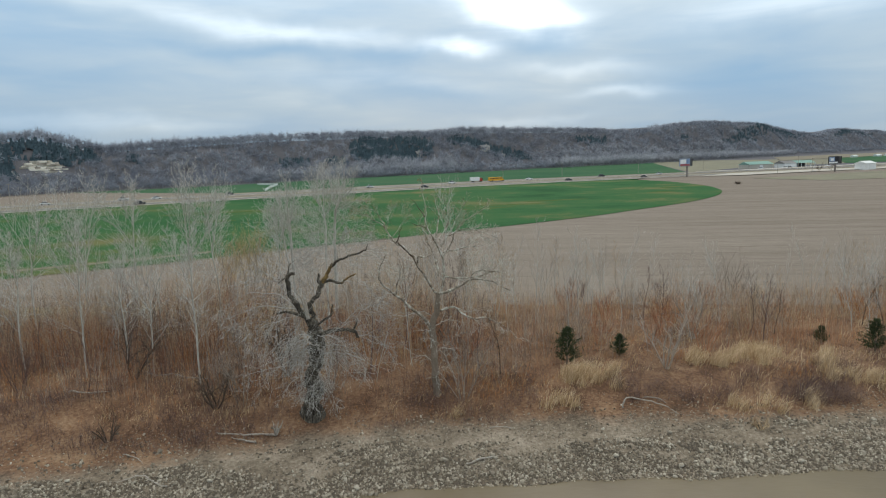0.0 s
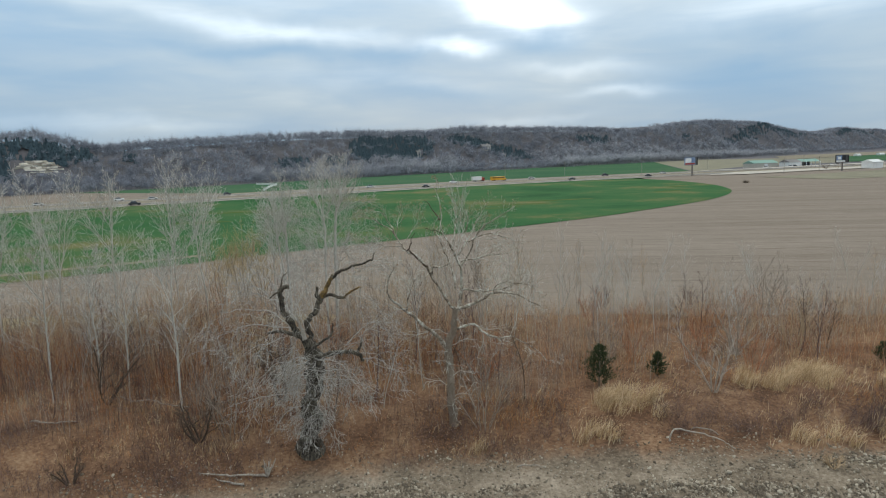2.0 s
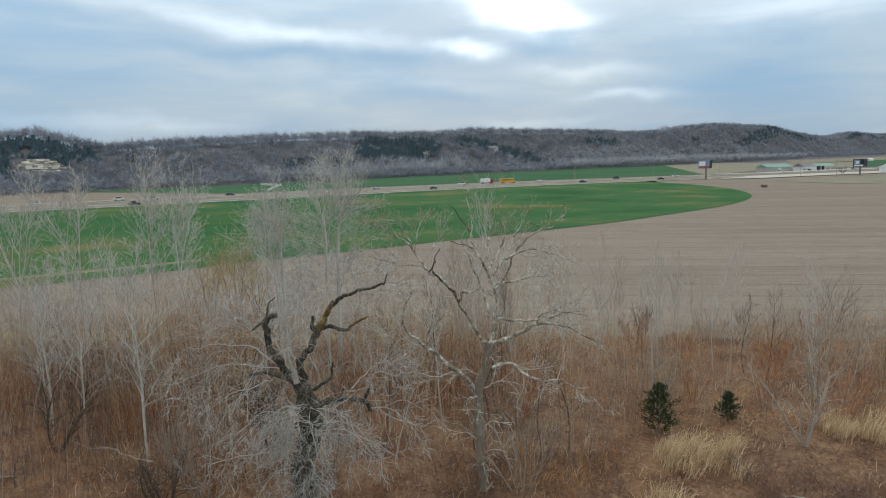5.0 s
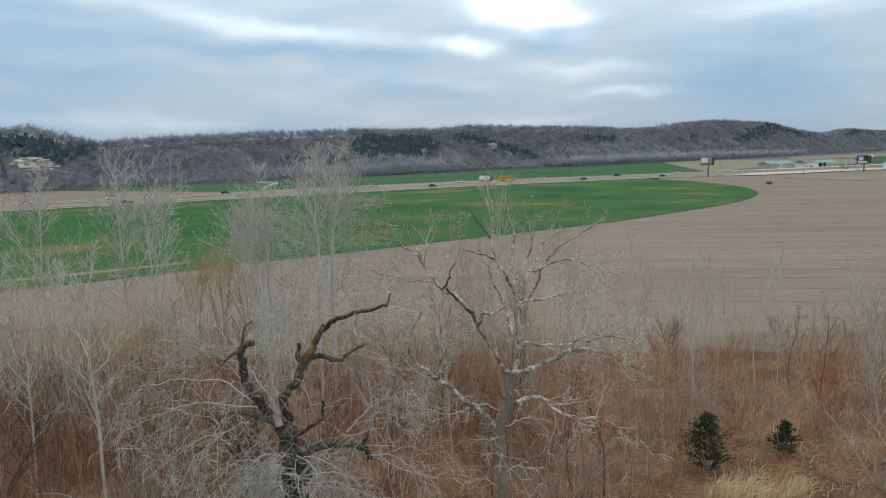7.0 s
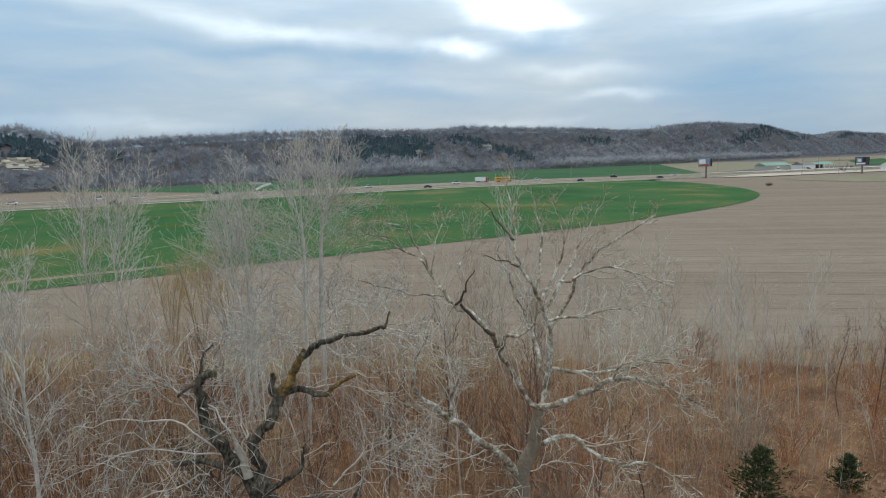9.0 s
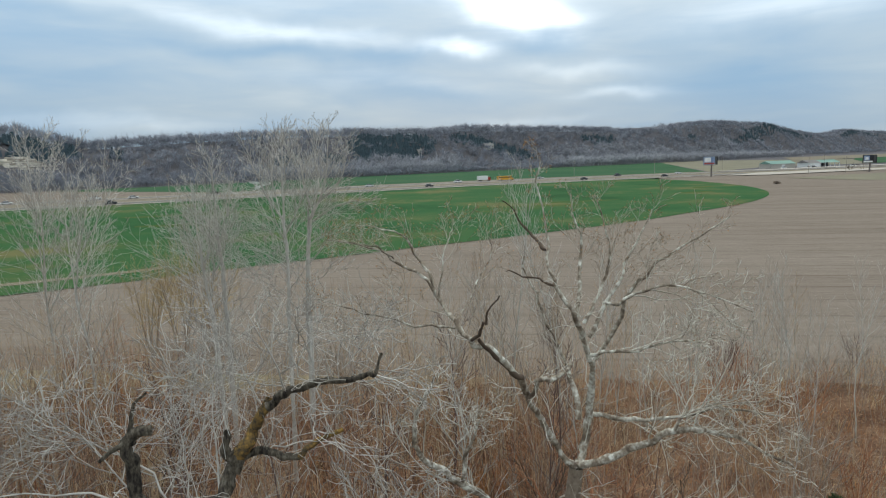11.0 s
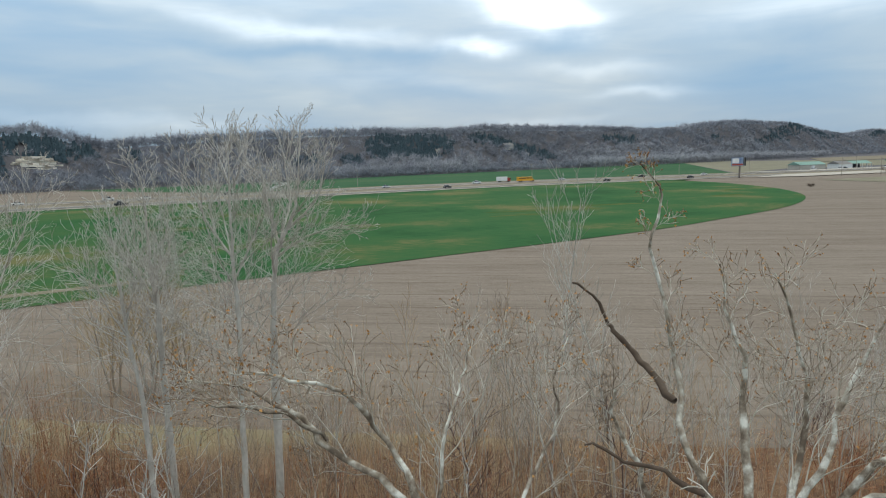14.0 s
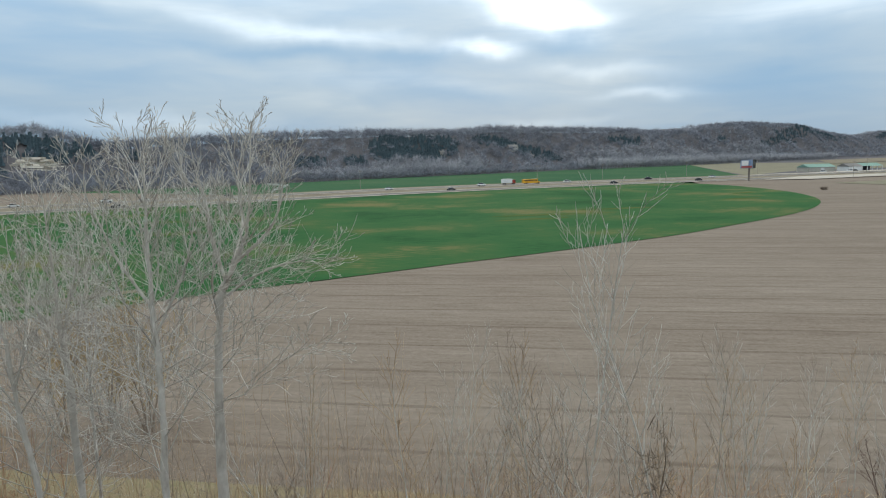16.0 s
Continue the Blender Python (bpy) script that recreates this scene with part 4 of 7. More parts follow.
        limb(e, r, "limb", at((-5.5, 48.6, z0), (-5.5 + s * l, 48.5 + c * l * 0.8, z0 + 0.25), (-5.5 + s * l * 1.7, 48.4 + c * l * 1.3, z0 - 1.1)), 0.034, 0.012, t, droop, t, True, "", 0, length=2.1)
    return e


gnarled_tree()


# ---- the sycamore ----
SX, SY = 4.0, 51.0


def leaf_mesh(name, spots, r, size, material, ball=0.3):
    """Curled dead leaves and hanging seed balls at twig ends."""
    vs, fs = [], []
    for p in spots:
        a, b = r.random() * 6.28, r.gauss(0, 0.7)
        s = size * (0.6 + 0.8 * r.random())
        u = np.array((math.cos(a) * math.cos(b), math.sin(a) * math.cos(b), math.sin(b)))
        w = np.array((-math.sin(a), math.cos(a), r.gauss(0, 0.4)))
        n = np.cross(u, w)
        q = np.array(p) - (0, 0, 0.5 * s)
        k = len(vs)
        if r.random() < ball:
            h = 0.35 * s
            vs += [q + u * h, q + w * h, q - u * h, q - w * h, q + n * h, q - n * h]
            fs += [(k, k + 1, k + 4), (k + 1, k + 2, k + 4), (k + 2, k + 3, k + 4), (k + 3, k, k + 4),
                   (k + 1, k, k + 5), (k + 2, k + 1, k + 5), (k + 3, k + 2, k + 5), (k, k + 3, k + 5)]
        else:
            vs += [q - u * s * 0.5, q + w * s * 0.5 + n * s * 0.2, q + u * s * 0.6 - n * s * 0.1, q - w * s * 0.5 + n * s * 0.25, q + n * s * 0.02]
            fs += [(k, k + 1, k + 4), (k + 1, k + 2, k + 4), (k + 2, k + 3, k + 4), (k + 3, k, k + 4)]
    return mesh_np(name, np.array(vs), np.array(fs), material)


def sycamore():
    r = random.Random(23)
    base = float(ground_z(SX, SY))
    e = thing("sycamore_tree", (SX, SY, base), "bare sycamore with mottled white limbs and a few withered orange leaves", "tree")
    sp = dict(seg=[5, 5, 4, 3], wig=[0.20, 0.24, 0.26, 0.3], up=[0.04, 0.07, 0.07, 0.05], kids=[10, 6, 4, 0], angle=[0.85, 0.8, 0.75, 0.6],
              ratio=[0.68, 0.62, 0.56, 0.5], depth=3, tip=0.35, thin=0.0078, fat=0.0130)
    sp["from"] = 0.18
    low = dict(sp, up=[-0.02, -0.04, -0.03, 0.0])
    tops = dict(sp, up=[0.10, 0.10, 0.08, 0.06], kids=[11, 6, 4, 0], thin=0.0034, fat=0.0080, wig=[0.15, 0.19, 0.22, 0.24], angle=[0.75, 0.7, 0.65, 0.5])
    near = dict(tops, up=[0.09, 0.12, 0.10, 0.06], kids=[8, 6, 5, 0], thin=0.0028, fat=0.0072)

    def at(*pts):
        return [(x - SX, y - SY, z - base) for x, y, z in pts]
    p, d, rad = knobbly(r, at((4.0, 51.1, base - 0.4), (3.9, 51.0, 2.0), (3.75, 50.8, 5.2), (4.2, 50.4, 7.7)), 0.33, 0.22, wig=0.10)
    rad[0] *= 1.4
    part("trunk", wood_mesh("trunk", [(p, rad)], M["sycbrown"]), e, "brown scaly lower trunk")
    w, t = M["sycwhite"], M["syctwig"]
    tips = []
    L = []
    # the limb that leans out over the bank
    L.append((((4.15, 50.40, 7.70), (3.67, 50.40, 8.36), (3.17, 50.08, 9.29), (2.55, 48.75, 10.40), (1.72, 47.86, 11.63), (1.05, 47.63, 12.29)), 0.13, 0.085, sp, 1, 2.4))
    L.append((((1.11, 47.63, 12.24), (0.72, 48.08, 12.57), (0.41, 48.97, 12.96), (-0.06, 49.13, 13.57), (-0.73, 49.52, 13.96), (-1.06, 49.75, 14.18), (-1.62, 50.19, 14.24), (-2.39, 50.30, 14.35)), 0.085, 0.018, near, 0, 1.9))
    L.append((((-0.67, 49.47, 13.93), (-1.06, 49.41, 14.21), (-1.48, 49.41, 14.34), (-2.00, 49.41, 14.41)), 0.04, 0.014, near, 0, 1.6))
    L.append((((0.32, 49.02, 13.13), (0.16, 49.30, 13.61), (-0.11, 49.52, 13.96), (-0.30, 49.25, 14.41), (-0.60, 49.13, 14.63), (-1.06, 49.08, 14.74), (-1.50, 48.97, 14.85)), 0.058, 0.014, near, 0, 1.7))
    L.append((((0.44, 48.86, 12.90), (0.53, 48.97, 13.85), (0.70, 49.52, 14.41), (0.85, 49.97, 14.85)), 0.04, 0.009, near, 0, 1.7))
    L.append((((0.72, 48.08, 12.57), (1.22, 48.97, 13.13), (1.61, 49.63, 13.57), (1.83, 49.75, 13.96), (1.78, 49.97, 14.41), (2.11, 50.30, 14.85)), 0.04, 0.009, near, 0, 1.7))
    L.append((((0.72, 47.86, 12.52), (-0.23, 48.30, 12.63), (-1.39, 48.41, 12.85), (-2.50, 48.52, 13.18)), 0.055, 0.016, near, 0, 2.0))
    L.append((((2.55, 48.75, 10.40), (2.61, 48.08, 11.13), (3.06, 48.30, 11.01), (3.72, 49.08, 11.18)), 0.09, 0.075, sp, 1, 1.4))
    # the leader and its fan of upright limbs
    L.append((((4.20, 50.40, 7.70), (4.67, 50.93, 8.46), (4.61, 50.64, 9.96), (4.17, 49.75, 11.74)), 0.19, 0.10, sp, 1, 2.6))
    L.append((((4.17, 49.75, 11.63), (3.89, 49.36, 12.35), (3.44, 49.63, 13.07)), 0.11, 0.08, sp, 1, 1.4))
    L.append((((3.44, 49.63, 13.07), (3.36, 50.25, 13.85), (3.44, 50.75, 14.52), (3.22, 50.86, 15.63), (3.33, 50.91, 16.30), (3.06, 50.86, 16.74)), 0.06, 0.010, tops, 0, 0.8))
    L.append((((4.06, 49.75, 11.96), (4.35, 50.64, 13.41), (4.39, 50.97, 14.18), (4.17, 51.08, 15.41)), 0.085, 0.018, tops, 0, 1.7))
    L.append((((4.28, 49.97, 11.96), (5.06, 50.52, 12.96), (5.28, 50.86, 13.96), (4.83, 50.97, 15.30)), 0.075, 0.018, tops, 0, 1.8))
    L.append((((4.50, 50.19, 11.51), (5.39, 50.64, 12.85), (6.00, 50.97, 13.74), (6.50, 51.08, 14.85)), 0.085, 0.02, tops, 0, 1.9))
    L.append((((4.61, 50.52, 10.63), (5.72, 50.41, 12.74), (6.50, 50.41, 13.52), (7.50, 50.41, 14.07), (8.39, 50.41, 14.63)), 0.09, 0.02, tops, 0, 1.9))
    L.append((((4.39, 50.08, 11.07), (5.39, 49.63, 11.29), (6.50, 49.41, 11.51), (7.73, 49.30, 11.63)), 0.08, 0.02, sp, 0, 2.6))
    L.append((((4.95, 50.41, 12.40), (6.06, 50.08, 12.85), (7.39, 50.08, 12.74), (8.95, 50.08, 12.07)), 0.07, 0.02, sp, 0, 2.6))
    L.append((((4.77, 51.03, 9.00), (6.31, 50.59, 9.00), (8.06, 50.52, 9.18), (9.62, 50.41, 9.51)), 0.11, 0.025, sp, 0, 3.0))
    # lower limbs
    L.append((((4.2, 50.5, 7.7), (5.6, 50.2, 8.2), (6.7, 49.8, 8.9), (7.8, 49.6, 8.9), (8.7, 49.5, 8.6), (9.9, 49.3, 7.9)), 0.17, 0.04, sp, 0, 3.4))
    L.append((((6.5, 49.9, 8.8), (7.2, 49.6, 9.5), (9.4, 49.3, 9.4)), 0.08, 0.025, sp, 0, 2.8))
    L.append((((3.75, 50.8, 4.9), (2.6, 50.2, 6.3), (1.2, 49.4, 7.8), (0.1, 48.8, 8.8), (-0.3, 48.4, 9.8), (0.2, 48.1, 11.3)), 0.19, 0.04, sp, 0, 3.2))
    L.append((((0.9, 49.2, 8.0), (1.1, 49.0, 9.2), (1.5, 48.8, 10.2)), 0.08, 0.025, sp, 0, 2.4))
    L.append((((3.9, 50.6, 6.3), (5.4, 50.2, 6.6), (6.6, 49.8, 5.8), (8.0, 49.5, 5.9), (10.2, 49.2, 4.2)), 0.14, 0.03, low, 0, 3.2))
    L.append((((4.2, 50.2, 9.2), (4.0, 51.0, 10.6), (3.4, 51.6, 12.2), (3.0, 51.6, 13.6)), 0.10, 0.025, tops, 0, 2.6))
    for pts, r0, r1, spec, lvl, ln in L:
        k = 0.74
        tips += limb(e, r, "limb", at(*pts), r0 * k, r1 * k, w, spec, M["sycpale"], True, "", lvl, length=ln, fine=t if spec in (near, tops) else M["sycpale"])
    for k in range(9):
        a, z0 = 2.4 * k, 0.6 + 0.75 * k
        s, c = math.sin(a), -abs(math.cos(a))
        limb(e, r, "limb", at((3.85, 50.85, z0), (3.85 + s * 0.9, 50.85 + c * 0.7, z0 + 0.5), (3.85 + s * 1.9, 50.85 + c * 1.3, z0 + 0.4)), 0.03, 0.012, M["sycpale"], low, M["sycpale"], True, "", 1, length=2.2)
    dk = M["deadwood"]
    limb(e, r, "limb", at((1.05, 47.58, 12.29), (1.28, 47.19, 12.74), (1.28, 46.85, 13.07), (1.55, 46.52, 13.52)), 0.045, 0.015, dk, sp, t, False, "dark dead spur")
    limb(e, r, "limb", at((2.33, 48.24, 11.13), (1.83, 47.97, 11.63), (1.22, 47.63, 12.29)), 0.07, 0.05, dk, sp, t, False, "dark dead limb lying along the live one")
    limb(e, r, "limb", at((3.33, 50.30, 13.91), (3.17, 50.86, 14.18), (2.89, 51.19, 14.46), (2.72, 51.30, 14.80), (2.33, 51.30, 15.18)), 0.05, 0.015, dk, sp, t, False, "dark dead spur")
    limb(e, r, "limb", at((3.44, 49.63, 13.07), (2.83, 50.08, 13.24), (2.28, 50.41, 13.35)), 0.04, 0.015, dk, sp, t, False, "dark dead spur")
    high = [q for q in tips if q[2] + base > 10.5]
    pick = [q for q in tips if r.random() < 0.42] + [q for q in high if r.random() < 0.3]
    tagged(part("dead_foliage", leaf_mesh("dead_foliage", pick, r, 0.026, M["sycleaf"], 0.0), e, "withered orange-brown leaves"), kind="stuff")
    balls = [q for q in high if r.random() < 0.75]
    tagged(part("seed_ball", leaf_mesh("seed_ball", balls, r, 0.021, M["seedball"], 1.0), e, "small brown hanging seed balls"), kind="stuff")
    return e


sycamore()


# ---- cottonwoods: tall pale bare crowns ----
CW = dict(seg=[6, 5, 4, 3], wig=[0.05, 0.08, 0.11, 0.13], up=[0.04, 0.08, 0.09, 0.09], kids=[11, 6, 4, 0], angle=[0.70, 0.64, 0.52, 0.4],
          ratio=[0.46, 0.46, 0.60, 0.5], depth=3, tip=0.25, thin=0.0070, fat=0.0105, taper=0.7)
CW["from"] = 0.16


def clump_tree(seed, trunk, r0, r1, limbs, label):
    """A cottonwood whose trunk and main limbs follow a few bends; the twigs grow from them."""
    r = random.Random(seed)
    ox, oy = trunk[0][:2]
    base = float(ground_z(ox, oy))
    e = thing("cottonwood_tree", (ox, oy, base), label, "tree", "cottonwood clump")

    def at(pts):
        return [(x - ox, y - oy, z - base) for x, y, z in pts]
    p, d, rad = knobbly(r, at(trunk), r0, r1, wig=0.05, bow=0.03)
    rad[0] *= 1.3
    t = part("trunk", wood_mesh("trunk", [(p, rad)], M["palebark"]), e, "pale smooth grey trunk")
    tips = []
    low = []
    half = len(p) // 3
    sprout(low, r, p[half:], d[half:], [min(w, 0.034) for w in rad[half:]], 7.5, 0, dict(CW, kids=[20, 7, 3, 0], wig=[0.12, 0.13, 0.14, 0.14], up=[0.03, 0.06, 0.06, 0.05], angle=[0.95, 0.75, 0.65, 0.5], taper=0.35))
    tagged(part("spray", wood_mesh("spray", [(q, w) for l, q, w in low], M["paletwig"]), t), kind="stuff")
    for pts, w0 in limbs:
        p, d, rad = knobbly(r, at(pts), w0, max(0.008, w0 * 0.14), wig=0.04, bow=0.07 if w0 > 0.025 else 0.2)
        ob = part("limb", wood_mesh("limb", [(p, rad)], M["palebark"]), e)
        out = []
        L = sum(math.dist(p[i], p[i + 1]) for i in range(len(p) - 1))
        sprout(out, r, p, d, rad, L, 0, dict(CW, kids=[max(7, 2.8 * L), 6, 3, 0]))
        tagged(part("spray", wood_mesh("spray", [(q, w) for l, q, w in out], M["paletwig"]), ob), kind="stuff")
        tips += [q[-1] for l, q, w in out if l >= 2] + [p[-1]]
    pick = [q for q in tips if r.random() < 0.55]
    tagged(part("bud", leaf_mesh("bud", pick, r, 0.022, M["bud"], 1.0), e, "small swelling buds"), kind="stuff")
    return e


# the clump behind the old tree
clump_tree(31, ((-5.83, 69.07, -0.30), (-5.77, 69.07, 4.19), (-5.69, 69.07, 9.64), (-5.50, 69.12, 12.80), (-5.21, 69.18, 13.79)), 0.18, 0.095,
           ((((-5.23, 69.18, 13.68), (-4.63, 69.18, 14.98), (-4.41, 69.07, 15.84), (-4.19, 68.96, 18.29)), 0.085),
            (((-5.34, 69.07, 13.13), (-4.14, 68.96, 13.89), (-2.98, 68.74, 14.26), (-1.85, 68.52, 14.36)), 0.050),
            (((-5.28, 69.18, 13.57), (-5.72, 69.29, 15.20), (-5.91, 69.40, 16.40), (-6.40, 69.40, 16.71), (-6.43, 69.29, 17.85)), 0.060),
            (((-5.01, 69.18, 14.11), (-3.83, 68.96, 15.20), (-3.37, 68.85, 16.39), (-3.32, 68.85, 17.41)), 0.055),
            (((-5.34, 69.29, 13.35), (-5.12, 70.49, 15.09), (-5.23, 71.14, 16.82), (-5.12, 71.36, 17.85)), 0.055),
            (((-5.45, 68.96, 12.26), (-5.34, 68.09, 13.79), (-4.90, 67.65, 14.86), (-4.79, 67.43, 16.32)), 0.040),
            (((-5.66, 69.07, 9.86), (-4.46, 68.85, 10.62), (-3.05, 68.63, 11.50), (-1.96, 68.52, 11.93)), 0.019),
            (((-5.66, 69.07, 9.43), (-6.97, 68.96, 10.95), (-8.17, 68.96, 12.04)), 0.019)),
           "tall pale forked cottonwood with bare budding twigs")
clump_tree(32, ((-6.43, 66.23, -0.30), (-6.37, 66.23, 4.19), (-6.32, 66.23, 8.99), (-6.23, 66.23, 11.71), (-6.32, 66.23, 13.57)), 0.12, 0.068,
           ((((-6.32, 66.23, 13.57), (-6.91, 66.23, 14.44), (-7.41, 66.23, 15.53), (-7.73, 66.23, 16.50), (-7.66, 66.23, 17.30)), 0.050),
            (((-6.32, 66.23, 13.46), (-6.29, 66.23, 15.53), (-6.22, 66.13, 16.61), (-6.30, 65.91, 18.07)), 0.060),
            (((-6.26, 66.23, 12.80), (-5.55, 66.34, 14.22), (-5.23, 66.45, 15.30), (-5.17, 66.56, 16.32)), 0.042),
            (((-6.26, 66.23, 12.26), (-6.64, 65.47, 13.79), (-6.86, 65.14, 15.08), (-6.81, 65.04, 15.89)), 0.035),
            (((-6.26, 66.23, 12.48), (-6.75, 67.22, 14.22), (-7.08, 67.65, 15.73), (-7.08, 67.87, 16.76)), 0.040),
            (((-6.37, 66.23, 9.86), (-7.63, 66.02, 10.95), (-8.61, 65.91, 11.82)), 0.016)),
           "slender pale cottonwood standing against a larger one")
clump_tree(33, ((-10.02, 69.29, -0.30), (-10.13, 69.29, 2.01), (-10.21, 69.29, 6.81), (-10.26, 69.29, 10.73), (-10.42, 69.29, 12.91)), 0.18, 0.08,
           ((((-10.42, 69.29, 12.80), (-10.46, 69.29, 14.55), (-10.51, 69.29, 15.73), (-10.62, 69.29, 16.98)), 0.060),
            (((-10.35, 69.29, 12.04), (-9.91, 69.29, 13.57), (-9.59, 69.29, 14.64), (-9.53, 69.18, 15.67)), 0.045),
            (((-10.30, 69.29, 11.17), (-11.00, 69.18, 12.91), (-11.44, 69.07, 14.21), (-11.55, 69.07, 15.45)), 0.045),
            (((-10.35, 69.40, 11.61), (-10.13, 70.38, 13.12), (-10.02, 70.81, 14.58)), 0.040)),
           "tall pale cottonwood with a white leaning trunk")
clump_tree(36, ((-9.91, 67.32, -0.30), (-10.13, 67.32, 3.10), (-10.32, 67.32, 7.85), (-10.67, 67.32, 10.73), (-10.79, 67.32, 12.48)), 0.13, 0.055,
           ((((-10.79, 67.32, 12.37), (-10.90, 67.32, 13.77), (-11.00, 67.32, 15.45)), 0.050),
            (((-10.68, 67.32, 10.95), (-10.24, 67.32, 12.70), (-10.02, 67.22, 14.88)), 0.035),
            (((-10.68, 67.32, 10.52), (-11.55, 67.22, 12.26), (-11.99, 67.11, 14.00)), 0.035)),
           "slender white-stemmed cottonwood beside another")


# the row behind the brush: white trunks that fork into narrow upswept crowns
def row_tree(seed, height, fork, stems_n, label):
    r = random.Random(seed)
    e = thing("cottonwood_tree", (0, 0, 0), label, "tree", "cottonwoods along the brush")
    S = dict(CW, wig=[0.06, 0.09, 0.12, 0.14], kids=[13, 7, 4, 0], ratio=[0.40, 0.48, 0.5, 0.5], thin=0.0085, fat=0.010)
    p, d, rad = knobbly(r, [(0, 0, -0.3), (r.gauss(0, 0.15), r.gauss(0, 0.15), fork * 0.5), (r.gauss(0, 0.25), r.gauss(0, 0.25), fork)], 0.095, 0.065, wig=0.05, bow=0.03)
    t = part("trunk", wood_mesh("trunk", [(p, rad)], M["palebark"]), e, "white smooth trunk")
    low = []
    sprout(low, r, p[len(p) // 3:], d[len(p) // 3:], [0.05] * len(rad[len(p) // 3:]), 8.0, 0, dict(S, kids=[10, 7, 4, 0], angle=[0.8, 0.7, 0.6, 0.5], taper=0.2))
    tagged(part("spray", wood_mesh("spray", [(q, w) for l, q, w in low], M["paletwig"]), t), kind="stuff")
    for k in range(stems_n):
        a = 6.28 * k / stems_n + r.random()
        lean = 0.04 if k == 0 else 0.40 + 0.25 * r.random()
        i = len(p) - 1 - (0 if k < 2 else r.randrange(max(1, len(p) // 3)))
        ln = (height - p[i][2]) * (1.0 if k == 0 else 0.8 + 0.25 * r.random())
        out = []
        grow(out, r, p[i], vnorm((lean * math.cos(a), lean * math.sin(a), 1)), ln, 0.050, 0, dict(S, up=[0.07, 0.11, 0.10, 0.07]))
        ob = part("limb", wood_mesh("limb", [(q, w) for l, q, w in out if l == 0], M["palebark"]), e)
        tagged(part("spray", wood_mesh("spray", [(q, w) for l, q, w in out if l > 0], M["paletwig"]), ob), kind="stuff")
    return e


ROW = "pale bare cottonwood with upswept limbs above the riverside brush"
protos = [row_tree(41, 17.5, 9.5, 3, ROW), row_tree(42, 17.8, 8.0, 4, ROW), row_tree(43, 16.5, 10.5, 3, ROW), row_tree(44, 14.0, 8.6, 2, ROW)]
spots = [(-18.9, 72.0, 0, 0.98), (-22.9, 75.7, 1, 1.0), (-28.3, 73.5, 2, 1.03), (-34.6, 75.5, 1, 0.95), (-27.0, 57.8, 2, 0.86), (-23.9, 59.0, 3, 0.84), (-21.0, 57.5, 0, 0.72), (-16.3, 55.2, 3, 0.95),
         (-38.0, 71.0, 0, 0.97), (-41.5, 66.0, 2, 1.0), (-46.0, 71.0, 1, 1.0), (-50.5, 67.0, 0, 0.95), (-34.0, 61.0, 3, 0.9), (-56.0, 70.0, 2, 1.0), (-12.8, 75.0, 2, 0.85), (-44.0, 61.0, 3, 0.8)]
first = set()
for x, y, k, sc in spots:
    m = Matrix.LocRotScale((x, y, float(ground_z(x, y)) - 0.1), Euler((0, 0, (x * 7.3 + y) % 6.28)), (sc, sc, sc))
    if k not in first:
        first.add(k)
        protos[k].matrix_basis = m
    else:
        copy_thing(protos[k], Matrix.Identity(4)).matrix_basis = m

# slender saplings at the back of the brush
SAP = "thin grey bare sapling at the edge of the ploughed field"
saps = []
for sd, h in ((51, 8.0), (52, 9.0), (53, 7.0), (54, 8.5)):
    r = random.Random(sd)
    e = thing("sapling", (0, 0, 0), SAP, "tree", "saplings along the field")
    S = dict(seg=[7, 5, 3], wig=[0.07, 0.10, 0.12], up=[0.03, 0.14, 0.12], kids=[20, 7, 0], angle=[0.6, 0.55, 0.5], ratio=[0.25, 0.42, 0.4], depth=2, tip=0.2, thin=0.0042, fat=0.0075)
    S["from"] = 0.36
    out = []
    grow(out, r, (0, 0, -0.2), vnorm((r.gauss(0, 0.06), r.gauss(0, 0.06), 1)), h, 0.036, 0, S)
    t = part("trunk", wood_mesh("trunk", [(p, w) for l, p, w in out if l == 0], M["palebark"]), e)
    part("crown", wood_mesh("crown", [(p, w) for l, p, w in out if l > 0], M["tanstem" if sd == 53 else "greystem" if sd == 51 else "paletwig"]), e)
    saps.append(e)
sr = random.Random(77)
sap_spots = [(5.5, 69.2, 1, 1.74), (8.4, 69.5, 3, 1.84), (7.3, 68.7, 0, 1.19), (3.4, 69.0, 2, 1.52), (1.4, 71.1, 0, 1.28), (-0.4, 69.5, 2, 1.52), (10.6, 69.5, 1, 1.14), (13.6, 70.0, 3, 1.14), (16.2, 71.7, 0, 1.09), (2.3, 73.9, 3, 1.23), (11.9, 73.3, 2, 1.23)]
for k in range(58):
    x = 10 + 55 * sr.random()
    sap_spots.append((x, 64 + 15 * sr.random(), sr.randrange(4), 0.65 + 0.4 * sr.random()))
for k in range(34):
    sap_spots.append((-9 + 36 * sr.random(), 66 + 12 * sr.random(), sr.randrange(4), 0.85 + 0.4 * sr.random()))
for k in range(26):
    sap_spots.append((-60 + 68 * sr.random(), 70 + 14 * sr.random(), sr.randrange(4), 0.6 + 0.4 * sr.random()))
